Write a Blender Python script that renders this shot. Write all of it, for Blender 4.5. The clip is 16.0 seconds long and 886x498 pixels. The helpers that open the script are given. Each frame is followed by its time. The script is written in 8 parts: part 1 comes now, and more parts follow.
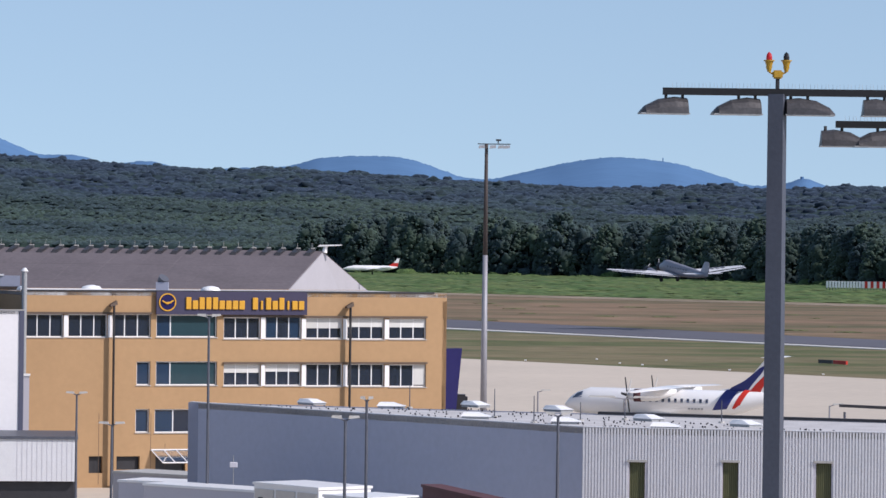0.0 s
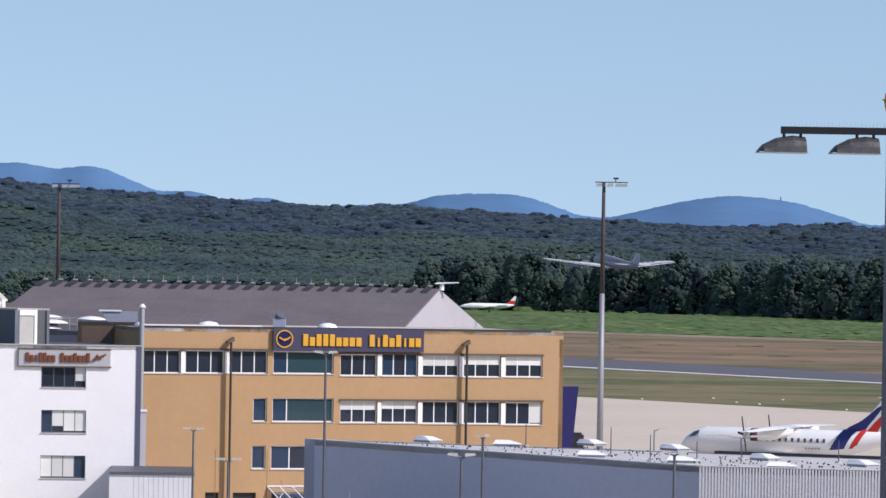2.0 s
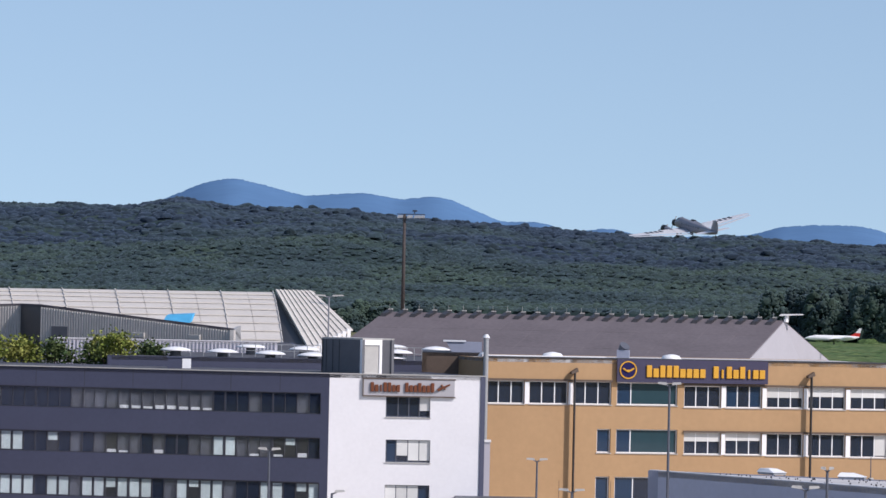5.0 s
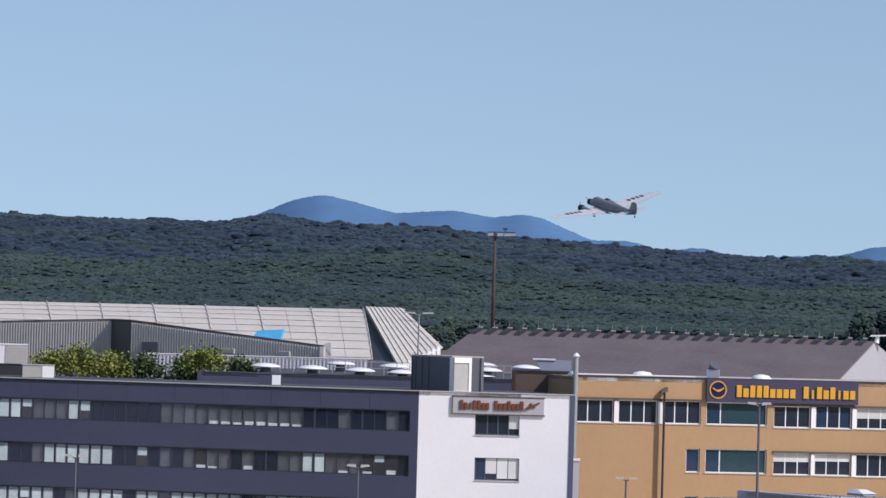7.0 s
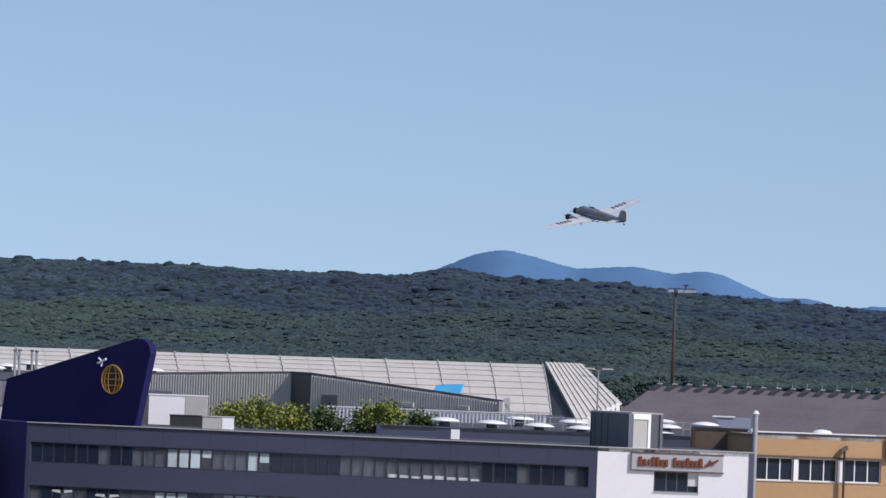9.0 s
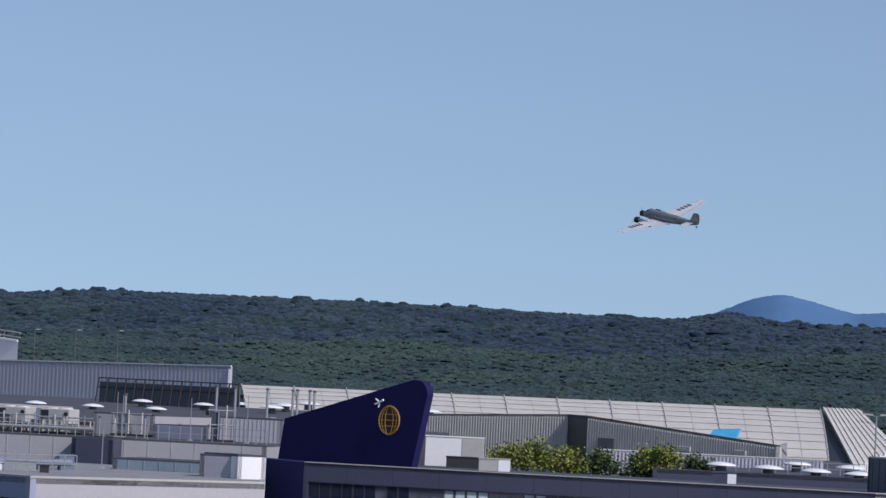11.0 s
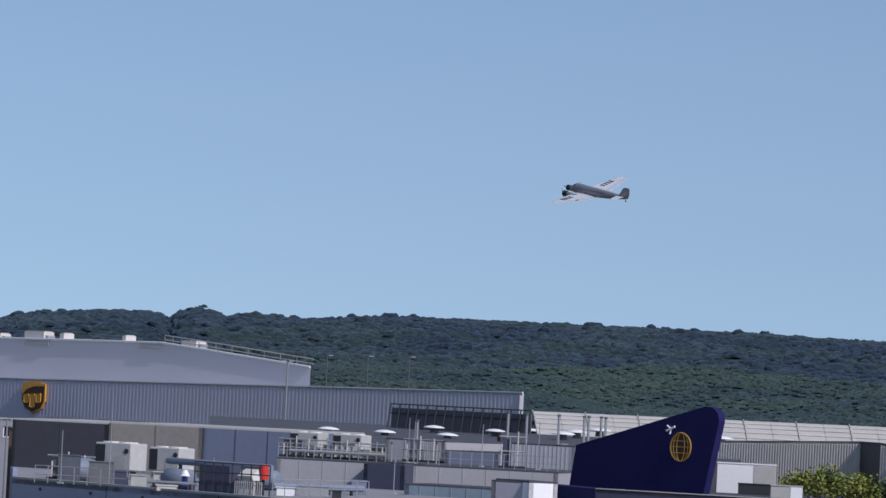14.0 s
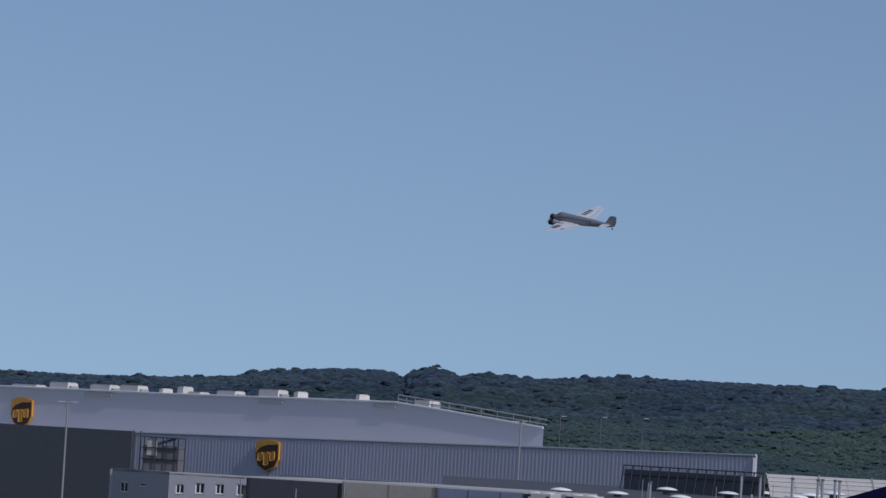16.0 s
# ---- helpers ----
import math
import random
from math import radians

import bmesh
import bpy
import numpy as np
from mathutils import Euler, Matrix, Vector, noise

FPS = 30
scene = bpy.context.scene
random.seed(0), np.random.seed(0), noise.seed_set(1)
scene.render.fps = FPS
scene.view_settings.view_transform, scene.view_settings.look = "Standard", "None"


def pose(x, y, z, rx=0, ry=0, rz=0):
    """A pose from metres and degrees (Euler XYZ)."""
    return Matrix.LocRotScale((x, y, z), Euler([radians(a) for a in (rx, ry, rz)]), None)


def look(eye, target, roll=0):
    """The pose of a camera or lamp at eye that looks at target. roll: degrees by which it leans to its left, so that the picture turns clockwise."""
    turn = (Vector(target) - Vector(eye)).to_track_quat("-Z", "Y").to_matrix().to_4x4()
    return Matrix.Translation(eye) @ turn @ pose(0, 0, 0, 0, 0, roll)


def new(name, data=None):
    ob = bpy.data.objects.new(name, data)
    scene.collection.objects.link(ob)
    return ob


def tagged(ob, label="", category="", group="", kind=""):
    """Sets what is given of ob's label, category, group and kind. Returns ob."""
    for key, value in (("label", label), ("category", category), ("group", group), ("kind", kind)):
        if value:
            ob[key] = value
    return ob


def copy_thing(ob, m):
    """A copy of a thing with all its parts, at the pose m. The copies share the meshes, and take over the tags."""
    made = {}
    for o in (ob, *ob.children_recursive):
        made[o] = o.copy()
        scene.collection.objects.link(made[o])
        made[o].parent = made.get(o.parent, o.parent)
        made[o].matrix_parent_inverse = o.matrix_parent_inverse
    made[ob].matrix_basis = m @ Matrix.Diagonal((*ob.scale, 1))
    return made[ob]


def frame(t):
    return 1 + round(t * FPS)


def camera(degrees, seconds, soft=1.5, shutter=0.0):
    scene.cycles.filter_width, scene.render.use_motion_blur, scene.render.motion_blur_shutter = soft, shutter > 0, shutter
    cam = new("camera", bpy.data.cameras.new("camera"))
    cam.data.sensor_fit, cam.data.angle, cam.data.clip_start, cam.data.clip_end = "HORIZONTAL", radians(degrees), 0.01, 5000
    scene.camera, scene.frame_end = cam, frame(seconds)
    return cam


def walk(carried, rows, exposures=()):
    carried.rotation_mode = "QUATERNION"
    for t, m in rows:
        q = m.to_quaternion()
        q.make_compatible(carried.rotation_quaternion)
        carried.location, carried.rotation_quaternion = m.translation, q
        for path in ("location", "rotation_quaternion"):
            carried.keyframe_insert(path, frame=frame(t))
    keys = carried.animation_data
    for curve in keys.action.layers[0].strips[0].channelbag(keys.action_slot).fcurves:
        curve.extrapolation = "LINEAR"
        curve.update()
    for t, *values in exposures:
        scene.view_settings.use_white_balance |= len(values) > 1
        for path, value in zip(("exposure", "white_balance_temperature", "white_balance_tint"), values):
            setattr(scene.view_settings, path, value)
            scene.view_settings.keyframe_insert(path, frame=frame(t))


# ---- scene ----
EYE = 17.0


def aim(yaw, pitch, roll):
    """The camera's pose on its stand: turn to the right of +y, tilt up and lean, in degrees."""
    a, b = radians(yaw), radians(pitch)
    eye = Vector((0, 0, EYE))
    return look(eye, eye + Vector((math.sin(a) * math.cos(b), math.cos(a) * math.cos(b), math.sin(b))) * 100, roll)


cam = camera(12, 16.0, soft=1.5)
walk(cam, [
    (0, aim(0.0000, -0.1613, 0.6875)),
    (0.5, aim(-0.4476, -0.1705, 0.7934)),
    (1, aim(-1.0837, -0.0201, 0.7757)),
    (1.5, aim(-1.3006, 0.2942, 0.8839)),
    (2, aim(-1.5974, 0.3295, 0.9610)),
    (2.5, aim(-2.4685, 0.2966, 1.0191)),
    (3, aim(-2.7096, 0.4076, 1.0034)),
    (3.5, aim(-4.1411, 0.5379, 0.9870)),
    (5.8, aim(-6.5947, 0.8002, 1.3485)),
    (6, aim(-6.7000, 0.8713, 1.4041)),
    (6.5, aim(-6.9904, 1.0076, 1.4735)),
    (7, aim(-7.5138, 0.8783, 1.6051)),
    (7.5, aim(-8.0625, 0.5820, 1.7560)),
    (8, aim(-8.5478, 0.6941, 1.8914)),
    (8.5, aim(-9.0454, 1.0951, 2.0879)),
    (9, aim(-9.9898, 1.5462, 2.2023)),
    (9.2, aim(-10.3589, 1.6856, 2.1663)),
    (11.3, aim(-14.0860, 1.9659, 2.7861)),
    (11.5, aim(-14.2738, 1.9435, 2.7397)),
    (12, aim(-15.8497, 1.7368, 2.7403)),
    (12.5, aim(-17.1319, 1.4317, 2.6453)),
    (13, aim(-17.0685, 1.0340, 2.6502)),
    (13.5, aim(-17.2709, 1.1556, 2.7513)),
    (14, aim(-17.7612, 2.1273, 2.9002)),
    (14.5, aim(-18.4372, 2.5331, 2.9964)),
    (15, aim(-19.3819, 2.4137, 3.0858)),
    (15.5, aim(-20.5662, 2.7582, 3.2713)),
    (16, aim(-20.9835, 2.7774, 3.3995)),
], exposures=[(0, 0.07, 6750, 12), (3.5, 0.12, 6750, 12), (7, -0.09, 6700, 12), (9, -0.1, 6650, 12), (11.5, -0.36, 6400, 12), (12, -0.38, 6370, 12), (12.5, -0.34, 6350, 12), (13, -0.32, 6350, 12), (13.5, -0.2, 6400, 12), (14.0, -0.35, 6350, 12), (14.5, -0.48, 6200, 12), (15, -0.57, 6200, 12), (16, -0.75, 6150, 12)])

# ---- sky and sun ----
SUN_AZ, SUN_EL = 117, 40
world = bpy.data.worlds.new("sky")
scene.world = world
world.use_nodes = True
wn, wl = world.node_tree.nodes, world.node_tree.links
sky = wn.new("ShaderNodeTexSky")
sky.sky_type = "NISHITA"
sky.sun_disc = False
sky.sun_elevation, sky.sun_rotation = radians(SUN_EL), radians(SUN_AZ)
sky.altitude, sky.air_density, sky.dust_density, sky.ozone_density = 100, 1.0, 0.9, 1.4
tc, mp = wn.new("ShaderNodeTexCoord"), wn.new("ShaderNodeMapping")
mp.inputs["Location"].default_value = (0, 0, 0.150)
mp.inputs["Scale"].default_value = (1, 1, 0.95)
wl.new(tc.outputs["Generated"], mp.inputs["Vector"])
wl.new(mp.outputs["Vector"], sky.inputs["Vector"])
wl.new(sky.outputs["Color"], wn["Background"].inputs["Color"])
wn["Background"].inputs["Strength"].default_value = 0.152

sun = new("sun", bpy.data.lights.new("sun", "SUN"))
sun.data.energy, sun.data.angle, sun.data.color = 4.0, radians(0.5), (1.0, 0.96, 0.985)
sa, se = radians(SUN_AZ), radians(SUN_EL)
sun.matrix_world = look(Vector((math.sin(sa) * math.cos(se), math.cos(sa) * math.cos(se), math.sin(se))) * 50, (0, 0, 0))


# ---- materials ----
def mat(name, color, rough=0.7, metal=0.0, vary=0.12, scale=1.5, fine=12.0, bump=0.15, spec=0.4, per=0.0, island=False, wave=None):
    """A surface with stains at one scale and grain at another. per: how far single pieces differ. wave: (scale, axis) for corrugation."""
    m = bpy.data.materials.new(name)
    m.use_nodes = True
    n, l = m.node_tree.nodes, m.node_tree.links
    b = n["Principled BSDF"]
    b.inputs["Roughness"].default_value, b.inputs["Metallic"].default_value = rough, metal
    b.inputs["Specular IOR Level"].default_value = spec
    geo = n.new("ShaderNodeNewGeometry")
    big, small = n.new("ShaderNodeTexNoise"), n.new("ShaderNodeTexNoise")
    big.inputs["Scale"].default_value, small.inputs["Scale"].default_value = scale, fine
    big.inputs["Detail"].default_value, small.inputs["Detail"].default_value = 5, 3
    for t in (big, small):
        l.new(geo.outputs["Position"], t.inputs["Vector"])
    add = n.new("ShaderNodeMath")
    add.operation = "ADD"
    l.new(big.outputs["Fac"], add.inputs[0])
    l.new(small.outputs["Fac"], add.inputs[1])
    rng = n.new("ShaderNodeMapRange")
    rng.inputs["From Min"].default_value, rng.inputs["From Max"].default_value = 0.6, 1.4
    rng.inputs["To Min"].default_value, rng.inputs["To Max"].default_value = 1 - vary, 1 + vary
    l.new(add.outputs[0], rng.inputs["Value"])
    last = rng.outputs["Result"]
    if per:
        if island:
            rnd = geo.outputs["Random Per Island"]
        else:
            rnd = n.new("ShaderNodeObjectInfo").outputs["Random"]
        r2 = n.new("ShaderNodeMapRange")
        r2.inputs["To Min"].default_value, r2.inputs["To Max"].default_value = 1 - per, 1 + per
        l.new(rnd, r2.inputs["Value"])
        mu = n.new("ShaderNodeMath")
        mu.operation = "MULTIPLY"
        l.new(last, mu.inputs[0])
        l.new(r2.outputs["Result"], mu.inputs[1])
        last = mu.outputs[0]
    vm = n.new("ShaderNodeVectorMath")
    vm.operation = "SCALE"
    vm.inputs[0].default_value = color
    l.new(last, vm.inputs["Scale"])
    l.new(vm.outputs["Vector"], b.inputs["Base Color"])
    if bump:
        bp = n.new("ShaderNodeBump")
        bp.inputs["Strength"].default_value, bp.inputs["Distance"].default_value = bump, 0.05
        l.new(small.outputs["Fac"], bp.inputs["Height"])
        l.new(bp.outputs["Normal"], b.inputs["Normal"])
    return m


def glass(name, tint, rough=0.03, trans=0.75):
    m = mat(name, tint, rough, vary=0.08, scale=0.4, fine=2.0, bump=0, spec=0.6)
    m.node_tree.nodes["Principled BSDF"].inputs["Transmission Weight"].default_value = trans
    return m


def two_tone(name, c1, c2, scale, rough=0.9, bump=0.4, stretch=(1, 1, 1), detail=8, lo=0.42, hi=0.58, fine=None, per=0.0):
    """Ground and foliage: two colours mixed by noise, with finer mottling."""
    m = bpy.data.materials.new(name)
    m.use_nodes = True
    n, l = m.node_tree.nodes, m.node_tree.links
    b = n["Principled BSDF"]
    b.inputs["Roughness"].default_value, b.inputs["Specular IOR Level"].default_value = rough, 0.15
    geo, mp = n.new("ShaderNodeNewGeometry"), n.new("ShaderNodeMapping")
    mp.inputs["Scale"].default_value = stretch
    l.new(geo.outputs["Position"], mp.inputs["Vector"])
    t1, t2 = n.new("ShaderNodeTexNoise"), n.new("ShaderNodeTexNoise")
    t1.inputs["Scale"].default_value, t1.inputs["Detail"].default_value = scale, detail
    t2.inputs["Scale"].default_value, t2.inputs["Detail"].default_value = fine or scale * 9, 4
    for t in (t1, t2):
        l.new(mp.outputs["Vector"], t.inputs["Vector"])
    r = n.new("ShaderNodeMapRange")
    r.inputs["From Min"].default_value, r.inputs["From Max"].default_value = lo, hi
    l.new(t1.outputs["Fac"], r.inputs["Value"])
    mix = n.new("ShaderNodeMix")
    mix.data_type = "RGBA"
    mix.inputs["A"].default_value, mix.inputs["B"].default_value = (*c1, 1), (*c2, 1)
    l.new(r.outputs["Result"], mix.inputs["Factor"])
    r2 = n.new("ShaderNodeMapRange")
    r2.inputs["From Min"].default_value, r2.inputs["From Max"].default_value = 0.3, 0.7
    r2.inputs["To Min"].default_value, r2.inputs["To Max"].default_value = 0.65, 1.35
    l.new(t2.outputs["Fac"], r2.inputs["Value"])
    last = r2.outputs["Result"]
    if per:
        r3, mu = n.new("ShaderNodeMapRange"), n.new("ShaderNodeMath")
        r3.inputs["To Min"].default_value, r3.inputs["To Max"].default_value = 1 - per, 1 + per
        mu.operation = "MULTIPLY"
        l.new(geo.outputs["Random Per Island"], r3.inputs["Value"])
        l.new(last, mu.inputs[0])
        l.new(r3.outputs["Result"], mu.inputs[1])
        last = mu.outputs[0]
    vm = n.new("ShaderNodeVectorMath")
    vm.operation = "SCALE"
    l.new(mix.outputs["Result"], vm.inputs[0])
    l.new(last, vm.inputs["Scale"])
    l.new(vm.outputs["Vector"], b.inputs["Base Color"])
    if bump:
        bp = n.new("ShaderNodeBump")
        bp.inputs["Strength"].default_value, bp.inputs["Distance"].default_value = bump, 1.0
        l.new(t2.outputs["Fac"], bp.inputs["Height"])
        l.new(bp.outputs["Normal"], b.inputs["Normal"])
    return m


def glow(name, color, strength):
    m = bpy.data.materials.new(name)
    m.use_nodes = True
    b = m.node_tree.nodes["Principled BSDF"]
    b.inputs["Base Color"].default_value = (*color, 1)
    b.inputs["Emission Color"].default_value = (*color, 1)
    b.inputs["Emission Strength"].default_value = strength
    return m


